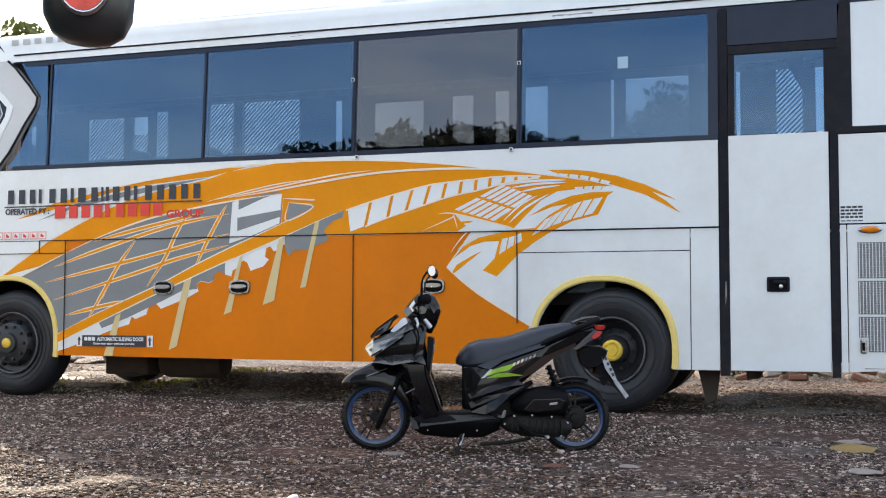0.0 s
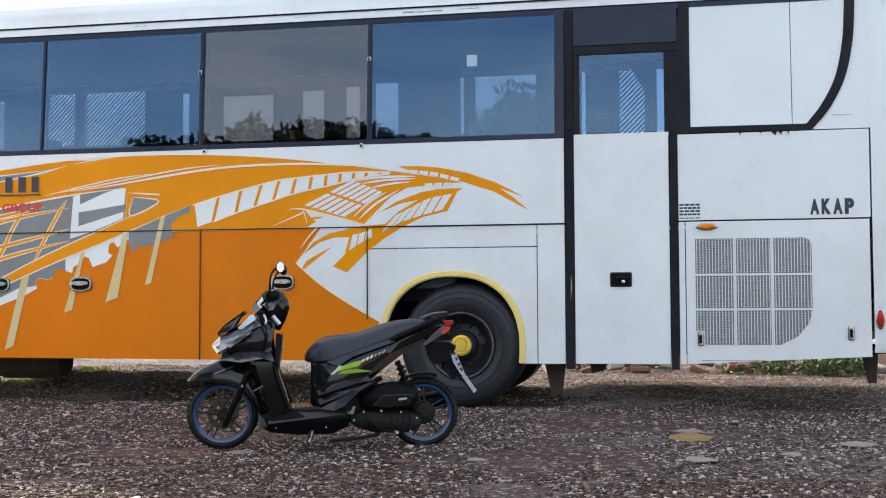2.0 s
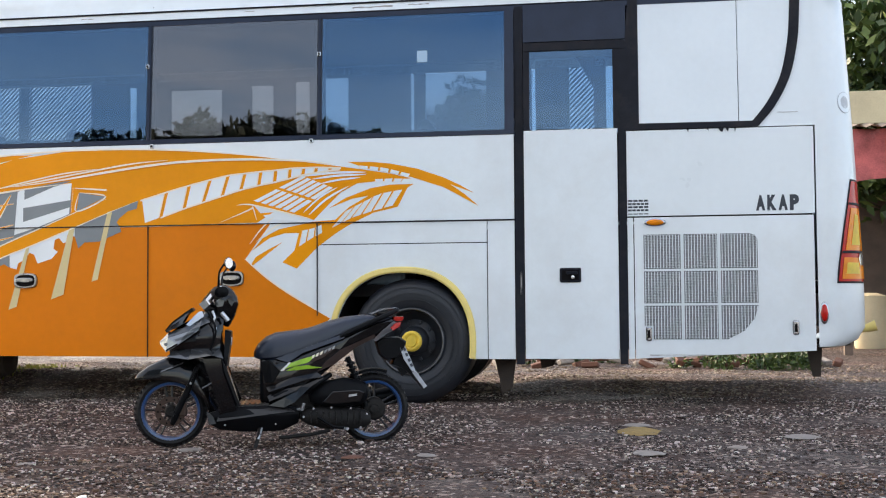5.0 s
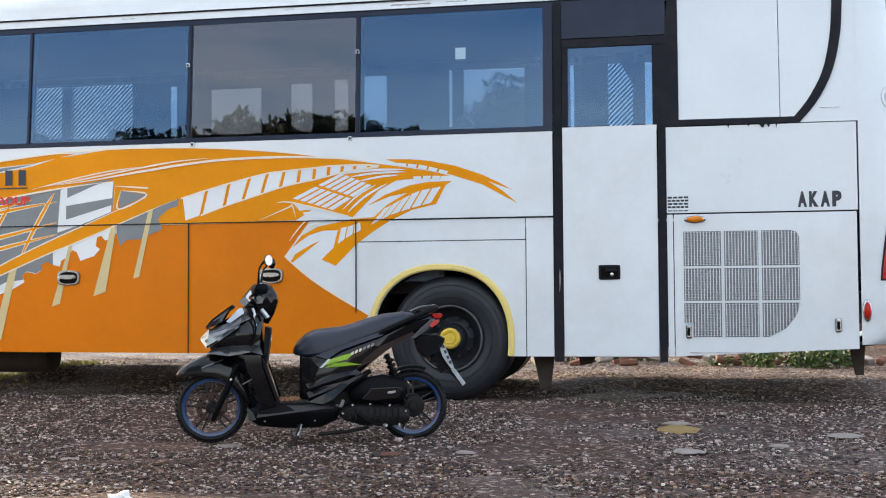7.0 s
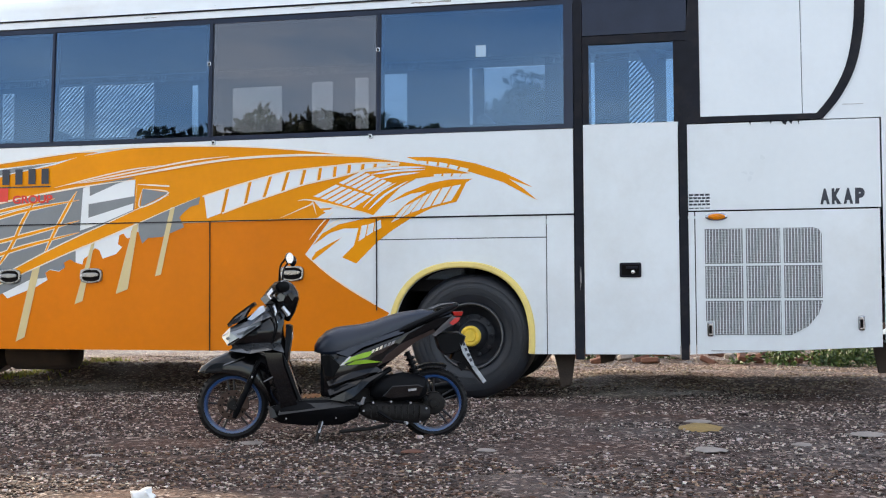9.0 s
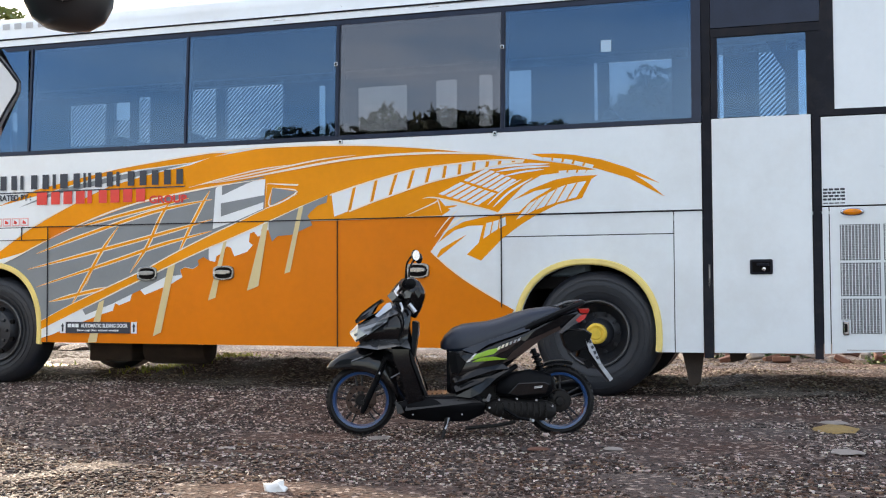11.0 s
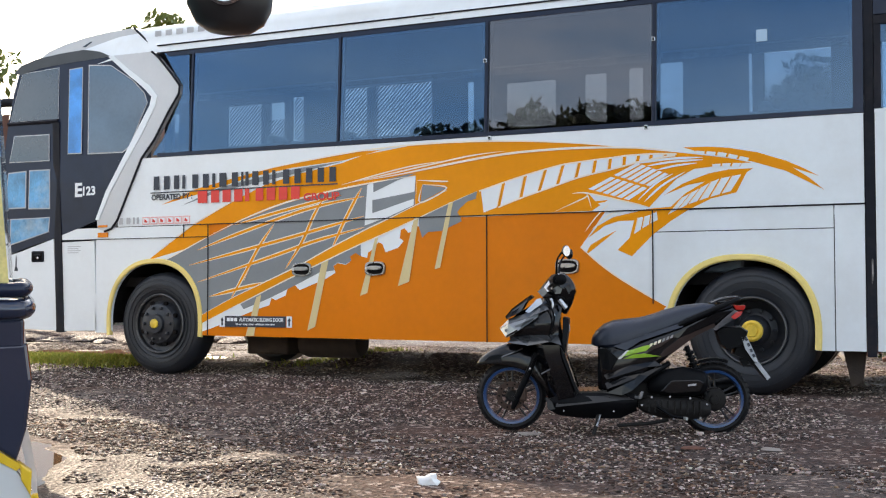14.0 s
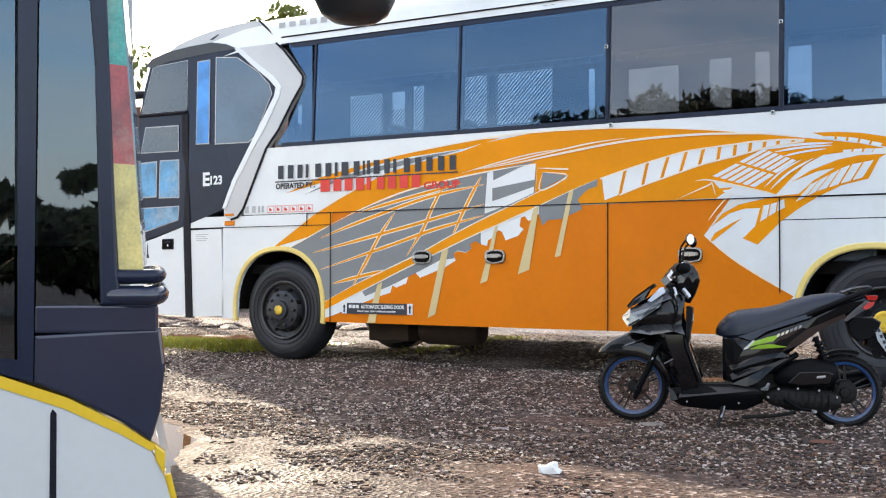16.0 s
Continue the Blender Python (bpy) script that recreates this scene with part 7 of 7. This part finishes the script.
part("door_gap", plate([(-0.345, 0.0), (-0.322, 0.0), (-0.325, 0.44), (-0.338, 0.455), (-0.345, 0.44)], -0.003, 0.0), RUBBER, near)
part("roof", plate([(-9.0, 2.6), (-0.2, 2.6), (-0.3, 2.8), (-0.6, 3.0), (-9.0, 3.05)], 0.0, 2.4), N_WHITE, near)
part("far_side", box(-9.0, -0.1, 2.36, 2.4, 0.05, 2.6), N_WHITE, near)
part("rear_wall", box(-9.04, -9.0, 0.0, 2.4, 0.05, 3.0), N_WHITE, near)
part("floor", box(-9.0, -0.1, 0.06, 2.36, 0.55, 0.6), GAP_BLACK, near)
part("dash", box(-0.7, -0.2, 0.1, 2.3, 0.6, 1.0, 0.05), GAP_BLACK, near)
for x in (-1.7, -7.0):
    for y in (0.05, 2.05):
        part("wheel", lathe([(0.25, y), (0.45, y), (0.5, y + 0.05), (0.5, y + 0.25), (0.45, y + 0.3), (0.25, y + 0.3)], (x, 0, 0.45), steps=32), TYRE, near, smooth=True)
# mirror that hangs ahead of the windscreen
mx, my = 0.69, 0.10
shell_pts = loft([[(mx + rx * math.cos(a), my + ry * math.sin(a), z) for a in (2 * math.pi * k / 20 for k in range(20))]
                  for z, rx, ry in ((1.82, 0.02, 0.02), (1.83, 0.08, 0.06), (1.86, 0.125, 0.09), (1.92, 0.155, 0.11), (2.05, 0.165, 0.115), (2.25, 0.16, 0.11), (2.38, 0.13, 0.09), (2.42, 0.05, 0.04))])
mir = part("mirror", shell_pts, surface("black_mirror_shell", (0.02, 0.02, 0.021), 0.3, vary=0.2, scale=8, coat=0.3), near, "large black hanging mirror", smooth=True)
face = bmesh.new()
lathe([(1.0, 0.0), (1.0, -0.02), (0.93, -0.028), (0.0, -0.028)], (0, 0, 0), steps=28, bm=face)
face.transform(Matrix.Translation((mx - 0.035, my - 0.108, 2.06)) @ Matrix.Rotation(-0.35, 4, "Z") @ Matrix.Diagonal((0.105, 1, 0.165, 1)))
part("mirror_rim", face, CHROME, mir)
face = bmesh.new()
lathe([(0.90, -0.027), (0.90, -0.031), (0.0, -0.031)], (0, 0, 0), steps=28, bm=face)
face.transform(Matrix.Translation((mx - 0.035, my - 0.108, 2.06)) @ Matrix.Rotation(-0.35, 4, "Z") @ Matrix.Diagonal((0.105, 1, 0.165, 1)))
# A red reflection in the glass is put into its colour.
part("mirror_glass", face, surface("mirror_with_red_reflection", (0.45, 0.06, 0.04), 0.12, metal=0.6, vary=0.5, scale=9), mir, "mirror glass with a red reflection put into its colour")
part("mirror_arm", tube([(mx, my, 2.40), (mx - 0.02, my, 2.62), (mx - 0.3, my + 0.1, 2.82), (-0.28, 0.3, 2.85)], 0.03, 10, smooth_n=5), RUBBER, near, smooth=True)
near.location = (-2.86, 2.84, -0.04)
near.rotation_euler = (0, 0, radians(46))

# ---------------------------------------------------------------- stones, puddles, grass and rubbish of the yard
def many(name, verts, faces, material, label, category):
    me = bpy.data.meshes.new(name)
    me.from_pydata(verts, [], faces)
    me.materials.append(material)
    return tagged(new(name, me), label, category, kind="stuff")


def island_mat(name, stops, rough=0.6, bump=True):
    m, n, l, p = nodes_of(name)
    g = n.new("ShaderNodeNewGeometry")
    r = ramp(n, stops)
    l.new(g.outputs["Random Per Island"], r.inputs["Fac"])
    t, co = n.new("ShaderNodeTexNoise"), n.new("ShaderNodeTexCoord")
    t.inputs["Scale"].default_value, t.inputs["Detail"].default_value = 70.0, 4.0
    l.new(co.outputs["Object"], t.inputs["Vector"])
    mx = n.new("ShaderNodeMix")
    mx.data_type, mx.blend_type = "RGBA", "MULTIPLY"
    mx.inputs["Factor"].default_value = 0.6
    l.new(r.outputs["Color"], mx.inputs["A"])
    l.new(t.outputs["Color"], mx.inputs["B"])
    l.new(mx.outputs["Result"], p.inputs["Base Color"])
    p.inputs["Roughness"].default_value = rough
    return m


rng = np.random.default_rng(7)
STONE = [(1, 0.2, -0.6), (0.1, 1, -0.6), (-1, -0.1, -0.6), (-0.2, -1, -0.6), (0.75, 0.55, 0.75), (-0.55, 0.7, 0.8), (-0.7, -0.6, 0.75), (0.55, -0.75, 0.7)]
CHIP = [(4, 5, 6, 7), (0, 4, 7), (0, 1, 4), (1, 5, 4), (1, 2, 5), (2, 6, 5), (2, 3, 6), (3, 7, 6), (3, 0, 7)]


def scatter(count, x0, x1, y0, y1, lo, hi, keep=None):
    verts, faces = [], []
    made = 0
    while made < count:
        x, y = rng.uniform(x0, x1), rng.uniform(y0, y1)
        dens = 0.38 + 1.3 * noise.noise((x * 0.8, y * 1.5, 9.0)) + 0.9 * noise.noise((x * 2.2, y * 4.5, 5.0)) - 0.6 * max(0.0, min(1.0, 5.4 - y)) - 0.25 * max(0.0, min(1.0, x + 1.5))
        if rng.random() > dens + 0.2 or (keep and not keep(x, y)):
            made += 0.2
            continue
        s = lo + (hi - lo) * rng.random() ** 3
        a = rng.uniform(0, 6.28)
        z = ground_z(x, y)
        k = len(verts)
        sx, sy, sz = s * rng.uniform(0.7, 1.4), s * rng.uniform(0.6, 1.1), s * rng.uniform(0.35, 0.8)
        for px_, py_, pz_ in STONE:
            j = rng.uniform(0.75, 1.25)
            u, v = px_ * sx * j + rng.normal(0, s * 0.2), py_ * sy * j + rng.normal(0, s * 0.2)
            verts.append((x + u * math.cos(a) - v * math.sin(a), y + u * math.sin(a) + v * math.cos(a), z + sz * 0.25 + pz_ * sz * j))
        faces += [tuple(k + q for q in c) for c in CHIP]
        made += 1
    return verts, faces


GRAVEL = island_mat("mixed_gravel", [(0.0, (0.012, 0.005, 0.0034)), (0.42, (0.036, 0.016, 0.011)), (0.64, (0.085, 0.046, 0.034)), (0.76, (0.40, 0.29, 0.24)), (1.0, (0.92, 0.80, 0.72))], 0.5)


def seen(x, y):
    return -1.05 * y - 0.6 < x < 0.32 * y + 0.5 and not in_puddle(x, y)


v, f = scatter(140000, -11, 4, 3.8, 10.6, 0.005, 0.0135, seen)
many("gravel", v, f, GRAVEL, "mixed brown and grey gravel on wet earth", "gravel")
# Paler than the yard's gravel: strong sun on it is put into the colour.
SUNLIT_GRAVEL = island_mat("sunlit_sandy_gravel", [(0.0, (0.10, 0.062, 0.042)), (0.5, (0.24, 0.17, 0.12)), (1.0, (0.52, 0.42, 0.33))], 0.7)
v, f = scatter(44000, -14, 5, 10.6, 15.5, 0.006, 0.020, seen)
many("gravel", v, f, SUNLIT_GRAVEL, "coarse gravel behind the bus, sunlight put into its pale colour", "gravel")
v, f = scatter(160, -10, 4, 4.5, 9.0, 0.018, 0.034, seen)
many("stones", v, f, GRAVEL, "loose larger stones on the yard", "stones")
CRUMBS = island_mat("brown_earth_crumbs", [(0.0, (0.016, 0.006, 0.0035)), (0.5, (0.07, 0.030, 0.016)), (0.8, (0.18, 0.09, 0.05)), (1.0, (0.45, 0.30, 0.20))], 0.75)
v, f = scatter(26000, -6.5, 1.5, 3.6, 6.2, 0.004, 0.015, seen)
many("earth_crumbs", v, f, CRUMBS, "loose crumbs of wet brown earth", "earth")


def pebble(name, x, y, sx, sy, sz, material, label, category, turn=0.0, seed=0, crumple=0.0):
    r = random.Random(seed)
    bm = bmesh.new()
    bmesh.ops.create_icosphere(bm, subdivisions=2, radius=1.0)
    for q in bm.verts:
        d = 1 + 0.22 * noise.noise(q.co * 1.7 + Vector((seed, 0, 0))) + crumple * noise.noise(q.co * 3.1 + Vector((0, seed, 0)))
        q.co = Vector((q.co.x * sx * d, q.co.y * sy * d, max(-0.3, q.co.z) * sz * d))
    bm.transform(Matrix.Translation((x, y, ground_z(x, y) + sz * 0.28)) @ Matrix.Rotation(turn, 4, "Z"))
    return tagged(part(name, bm, material, smooth=True), label, category)


PAPER = surface("crumpled_white_paper", (0.82, 0.82, 0.80), 0.8, vary=0.1, scale=20)
SAND = surface("ochre_sand", (0.27, 0.18, 0.06), 0.9, vary=0.25, scale=30, bump=0.5)
FLATSTONE = surface("pale_flat_stone", (0.27, 0.235, 0.21), 0.7, vary=0.2, scale=20, bump=0.3)
BRICK = surface("broken_red_brick", (0.12, 0.052, 0.033), 0.85, vary=0.25, scale=20, bump=0.5)
pebble("crumpled_paper", -2.25, 4.64, 0.055, 0.035, 0.035, PAPER, "crumpled white paper scrap on the gravel", "litter", 0.3, 3, 0.7)
pebble("sand_patch", 0.17, 7.82, 0.14, 0.24, 0.018, SAND, "small ochre sand patch on the gravel", "sand", 0.0, 4)
for k, (x, y, sx, sy, t) in enumerate(((-2.52, 6.63, 0.075, 0.05, 0.5), (0.16, 8.25, 0.10, 0.06, 0.1), (1.22, 7.75, 0.12, 0.08, 0.2), (-3.2, 5.95, 0.06, 0.04, 0.8), (0.75, 7.2, 0.06, 0.04, 0.1), (-1.05, 6.5, 0.05, 0.04, 1.2), (0.2, 6.8, 0.10, 0.07, 0.3))):
    pebble("flat_stone", x, y, sx, sy * 1.6, 0.012, FLATSTONE, "pale flat stone pressed in the gravel", "stone", t, 10 + k)
pebble("brick_piece", -1.45, 6.35, 0.08, 0.05, 0.013, BRICK, "worn red brick fragment in the gravel", "brick", 0.4, 31)
r = random.Random(4)
for k in range(46):
    x, y = -2.6 + 5.4 * k / 46 + r.uniform(-0.1, 0.1), 14.9 + r.uniform(-0.35, 0.5)
    bm = box(-0.11, 0.11, -0.05, 0.05, -0.035, 0.035, 0.012, seg=1)
    bm.transform(Matrix.Translation((x, y, ground_z(x, y) + r.uniform(0.03, 0.12))) @ Euler((r.uniform(-.4, .4), r.uniform(-.4, .4), r.uniform(0, 3))).to_matrix().to_4x4())
    tagged(part("brick", bm, BRICK if r.random() < 0.7 else FLATSTONE), "broken brick in a low rubble heap", "brick", "rubble bricks")
r = random.Random(5)
for k in range(40):
    x, y = -18 + 8 * r.random(), 14.9 + r.uniform(-0.4, 1.6)
    pebble("mud_clod", x, y, r.uniform(0.15, 0.6), r.uniform(0.12, 0.4), r.uniform(0.04, 0.11), GROUND_MAT, "lump of wet brown earth", "earth", r.uniform(0, 3), 50 + k)["group"] = "earth clods"

# puddles: level water in the hollows
m, n, l, p = nodes_of("muddy_water")
p.inputs["Base Color"].default_value = (0.16, 0.085, 0.035, 1)
p.inputs["Roughness"].default_value = 0.03
p.inputs["Specular IOR Level"].default_value = 0.6
t, co, b = n.new("ShaderNodeTexNoise"), n.new("ShaderNodeTexCoord"), n.new("ShaderNodeBump")
t.inputs["Scale"].default_value = 3.0
l.new(co.outputs["Object"], t.inputs["Vector"])
b.inputs["Strength"].default_value, b.inputs["Distance"].default_value = 0.04, 0.01
l.new(t.outputs["Fac"], b.inputs["Height"])
l.new(b.outputs["Normal"], p.inputs["Normal"])
WATER = m
for cx, cy, sx, sy, turn, level in ((-4.75, 4.55, 1.7, 0.7, -0.785, -0.060), (-11.4, 12.6, 3.2, 1.2, 0.0, -0.022)):
    bm = bmesh.new()
    bm.faces.new([bm.verts.new((cx + sx * math.cos(a) * math.cos(turn) - sy * math.sin(a) * math.sin(turn), cy + sx * math.cos(a) * math.sin(turn) + sy * math.sin(a) * math.cos(turn), level)) for a in (2 * math.pi * k / 40 for k in range(40))])
    tagged(part("puddle", bm, WATER), "shallow brown puddle in a hollow of the yard", "puddle", kind="structure")


def blades(count, inside, h0, h1, seed):
    g = np.random.default_rng(seed)
    verts, faces = [], []
    for _ in range(count):
        x, y = inside(g)
        z, h, a = ground_z(x, y) - 0.01, g.uniform(h0, h1), g.uniform(0, 6.28)
        w, dx, dy = 0.006 + 0.006 * g.random(), g.normal(0, h * 0.35), g.normal(0, h * 0.35)
        k = len(verts)
        c, s = math.cos(a) * w, math.sin(a) * w
        verts += [(x - c, y - s, z), (x + c, y + s, z), (x + dx * 0.5 + c * 0.7, y + dy * 0.5 + s * 0.7, z + h * 0.7), (x + dx, y + dy, z + h)]
        faces += [(k, k + 1, k + 2), (k, k + 2, k + 3)]
    return verts, faces


GRASS = island_mat("yellow_green_grass", [(0.0, (0.24, 0.30, 0.03)), (0.6, (0.40, 0.44, 0.06)), (1.0, (0.55, 0.48, 0.10))], 0.7)
v, f = blades(18000, lambda g: (g.uniform(-13.0, -8.7), 11.0 + g.normal(0, 0.4)), 0.03, 0.09, 1)
many("grass", v, f, GRASS, "short yellow-green grass beside the puddle", "grass")
v, f = blades(900, lambda g: (g.uniform(-7.4, -6.2), 11.9 + g.normal(0, 0.4)), 0.03, 0.08, 2)
many("grass", v, f, GRASS, "short sunlit grass behind the bus", "grass")
LEAF = island_mat("green_leaves", [(0.0, (0.025, 0.055, 0.012)), (0.5, (0.06, 0.12, 0.022)), (1.0, (0.16, 0.22, 0.04))], 0.55)


def leaf_cloud(centres, per, size, seed, verts=None, faces=None):
    g = np.random.default_rng(seed)
    verts, faces = verts if verts is not None else [], faces if faces is not None else []
    for cx, cy, cz, rad in centres:
        for _ in range(per):
            d = g.normal(0, 1, 3)
            d /= np.linalg.norm(d)
            q = np.array((cx, cy, cz)) + d * rad * g.random() ** 0.45 * np.array((1, 1, 0.75))
            a, b = g.normal(0, 1, 3), g.normal(0, 1, 3)
            a /= np.linalg.norm(a)
            b = np.cross(a, b)
            b /= np.linalg.norm(b)
            s = size * g.uniform(0.6, 1.3)
            k = len(verts)
            verts += [tuple(q - a * s), tuple(q + b * s * 0.45), tuple(q + a * s), tuple(q - b * s * 0.45)]
            faces.append((k, k + 1, k + 2, k + 3))
    return verts, faces


BARK = surface("grey_brown_bark", (0.14, 0.10, 0.075), 0.9, vary=0.3, scale=9, bump=0.6, bump_scale=30)


def tree(name, x, y, height, spread, seed, clumps=26, per=170, size=0.11, low=0.45, leaf=None, label="leafy green broadleaf tree behind the yard"):
    g = random.Random(seed)
    t = thing(name, label, "tree", (x, y, 0))
    fork = height * low
    part("trunk", tube([(x, y, -0.3), (x + 0.1, y, fork * 0.5), (x + 0.05, y + 0.1, fork), (x + 0.15, y, height * 0.7)], [height * 0.022, height * 0.018, height * 0.014, height * 0.007], 10, smooth_n=3), BARK, t, smooth=True)
    cents = []
    for k in range(clumps):
        a, u = g.uniform(0, 6.28), g.random() ** 0.6
        top = height * (low + (1 - low) * g.uniform(0.15, 1.0) * (1 - 0.45 * u))
        cents.append((x + spread * u * math.cos(a), y + spread * u * math.sin(a), top, height * g.uniform(0.055, 0.11)))
    for c in cents[:9]:
        part("limb", tube([(x + 0.05, y + 0.05, fork * g.uniform(0.8, 1.1)), ((x + c[0]) / 2, (y + c[1]) / 2, (fork + c[2]) / 2), c[:3]], [height * 0.009, height * 0.006, height * 0.002], 6), BARK, t)
    v, f = leaf_cloud(cents, per, size, seed)
    me = bpy.data.meshes.new("crown")
    me.from_pydata([(a - x, b - y, c) for a, b, c in v], [], f)
    me.materials.append(leaf or LEAF)
    cr = new("crown", me)
    cr.parent = t
    return t


def shrub(x, y, r_, seed):
    t = thing("weed", "low green weeds among rubble", "weed", (x, y, 0), "weeds")
    v, f = leaf_cloud([(x + random.Random(seed + k).uniform(-r_, r_), y, 0.05 + 0.22 * r_ * (k % 3), r_ * 0.5) for k in range(5)], 130, 0.035, seed)
    me = bpy.data.meshes.new("foliage")
    me.from_pydata([(a - x, b - y, max(0.0, c)) for a, b, c in v], [], f)
    me.materials.append(LEAF)
    o = new("foliage", me)
    o.parent = t


for k, (x, y, r_) in enumerate(((-0.9, 15.6, 0.35), (-0.3, 15.8, 0.3), (1.05, 14.6, 0.35), (1.55, 14.2, 0.45), (1.95, 14.3, 0.35), (2.2, 15.0, 0.3))):
    shrub(x, y, r_, 100 + k)

# behind the bus
tree("tree", 5.4, 24.0, 9.8, 2.6, 11, 60, 300, 0.15, 0.22)
tree("tree", 9.5, 26.0, 10.0, 3.5, 12, 30, 220, 0.16, 0.3)
tree("tree", -4.9, 35.0, 9.0, 2.0, 13, 24, 220, 0.16, 0.3)
LEAF_LIGHT = island_mat("pale_yellow_green_leaves", [(0.0, (0.10, 0.15, 0.02)), (1.0, (0.34, 0.36, 0.08))], 0.6)
tree("tree", -19.6, 24.0, 8.1, 0.6, 14, 6, 90, 0.16, 0.88, LEAF_LIGHT, "slender pale-green tree behind the bus")
tree("tree", -25.0, 25.5, 4.3, 2.2, 15, 24, 220, 0.16, 0.2)
tree("tree", -21.6, 20.0, 7.1, 0.9, 16, 7, 28, 0.14, 0.8, LEAF_LIGHT, "thin twiggy tree behind the bus")
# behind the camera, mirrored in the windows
# Leaves near black: the trees' silhouette against the sky is put into the colour.
LEAF_SILHOUETTE = island_mat("silhouette_dark_leaves", [(0.0, (0.006, 0.012, 0.005)), (1.0, (0.02, 0.035, 0.012))], 0.8)
tree("tree", -16.2, -25.0, 11.4, 4.6, 21, 44, 110, 0.24, 0.78, LEAF_SILHOUETTE, "spreading tree across the yard")
tree("tree", -11.4, -25.0, 11.5, 4.0, 22, 44, 110, 0.24, 0.78, LEAF_SILHOUETTE, "spreading tree across the yard")
tree("tree", -22.6, -25.5, 10.8, 2.0, 23, 24, 110, 0.22, 0.78, LEAF_SILHOUETTE, "spreading tree across the yard")

# Unseen trees, added so that the near bus's glass mirrors something dark.
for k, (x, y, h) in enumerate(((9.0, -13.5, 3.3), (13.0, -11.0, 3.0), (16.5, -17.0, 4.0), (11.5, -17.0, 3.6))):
    tree("tree", x, y, h, 2.6, 40 + k, 40, 110, 0.2, 0.15, LEAF_SILHOUETTE, "low dense tree, added unseen to darken the near bus's glass")

# open shed with a corrugated roof to the right behind the bus
shed = thing("shed", "cream shed with corrugated eaves and a faded red awning", "shed", (6.0, 18.0, 0))
CREAM_WALL = surface("cream_wall_paint", (0.62, 0.52, 0.33), 0.8, vary=0.12, scale=3, dirt=(0.35, 0.28, 0.2), dirt_amount=0.5)
TIN = surface("corrugated_tin", (0.30, 0.26, 0.23), 0.55, metal=0.4, vary=0.25, scale=5, dirt=(0.25, 0.12, 0.06), dirt_amount=0.6)
AWNING = surface("faded_red_cloth", (0.42, 0.10, 0.09), 0.9, vary=0.5, scale=3, bump=0.3, dirt=(0.35, 0.30, 0.30), dirt_amount=0.7)
part("fascia", box(3.4, 10.0, 18.0, 18.15, 3.5, 4.0, 0.01), CREAM_WALL, shed)
bm = bmesh.new()
rows = []
for k in range(121):
    x = 3.3 + 6.8 * k / 120
    dz = 0.025 * math.sin(k * 1.57)
    rows.append([bm.verts.new((x, 17.4, 3.38 + dz)), bm.verts.new((x, 18.2, 3.52 + dz)), bm.verts.new((x, 22.0, 4.3 + dz))])
for a, b in zip(rows, rows[1:]):
    bm.faces.new((a[0], b[0], b[1], a[1]))
    bm.faces.new((a[1], b[1], b[2], a[2]))
part("roof", bm, TIN, shed, "rusty corrugated tin roof", smooth=True)
bm = bmesh.new()
rows = []
for k in range(41):
    x = 2.9 + 4.6 * k / 40
    rows.append([bm.verts.new((x, 17.6 + 0.05 * math.sin(k * 0.9) - 0.2 * j / 8 + 0.04 * math.sin(k * 0.5 + j), 3.36 - 1.0 * j / 8 * (1 - 0.25 * math.sin(k * 0.16)))) for j in range(9)])
for a, b in zip(rows, rows[1:]):
    for j in range(8):
        bm.faces.new((a[j], a[j + 1], b[j + 1], b[j]))
part("awning", bm, AWNING, shed, "faded red patterned awning", smooth=True)
part("back_wall", box(3.4, 10.0, 21.8, 22.0, 0.0, 4.2), surface("dim_plank_wall", (0.10, 0.075, 0.06), 0.9, vary=0.3, scale=4), shed)
part("side_wall", box(9.9, 10.0, 18.1, 21.9, 0.0, 4.0), CREAM_WALL, shed)
for x in (3.5, 6.5, 9.8):
    part("post", box(x - 0.06, x + 0.06, 18.0, 18.12, 0.0, 3.5), BARK, shed)
crate = thing("water_drum", "pale plastic drum standing in the shed", "drum", (4.35, 20.5, 0))
part("drum_body", lathe([(0.26, 0.0), (0.28, 0.05), (0.28, 0.8), (0.26, 0.9), (0.1, 0.95), (0.0, 0.95)], (4.35, 20.5, 0), axis="z", steps=28), CREAM_WALL, crate, smooth=True)
# brick hut to the left behind the bus
hut = thing("brick_hut", "low red brick hut with a tiled roof", "hut", (-27.0, 28.0, 0))
part("wall", box(-31.0, -24.0, 28.0, 31.0, 0.0, 5.2), surface("weathered_brick_wall", (0.36, 0.17, 0.10), 0.9, vary=0.25, scale=4, bump=0.4), hut)
part("roof", plate([(-31.5, 5.2), (-23.5, 5.2), (-25.0, 6.6), (-30.0, 6.6)], 27.6, 31.4), BRICK, hut)
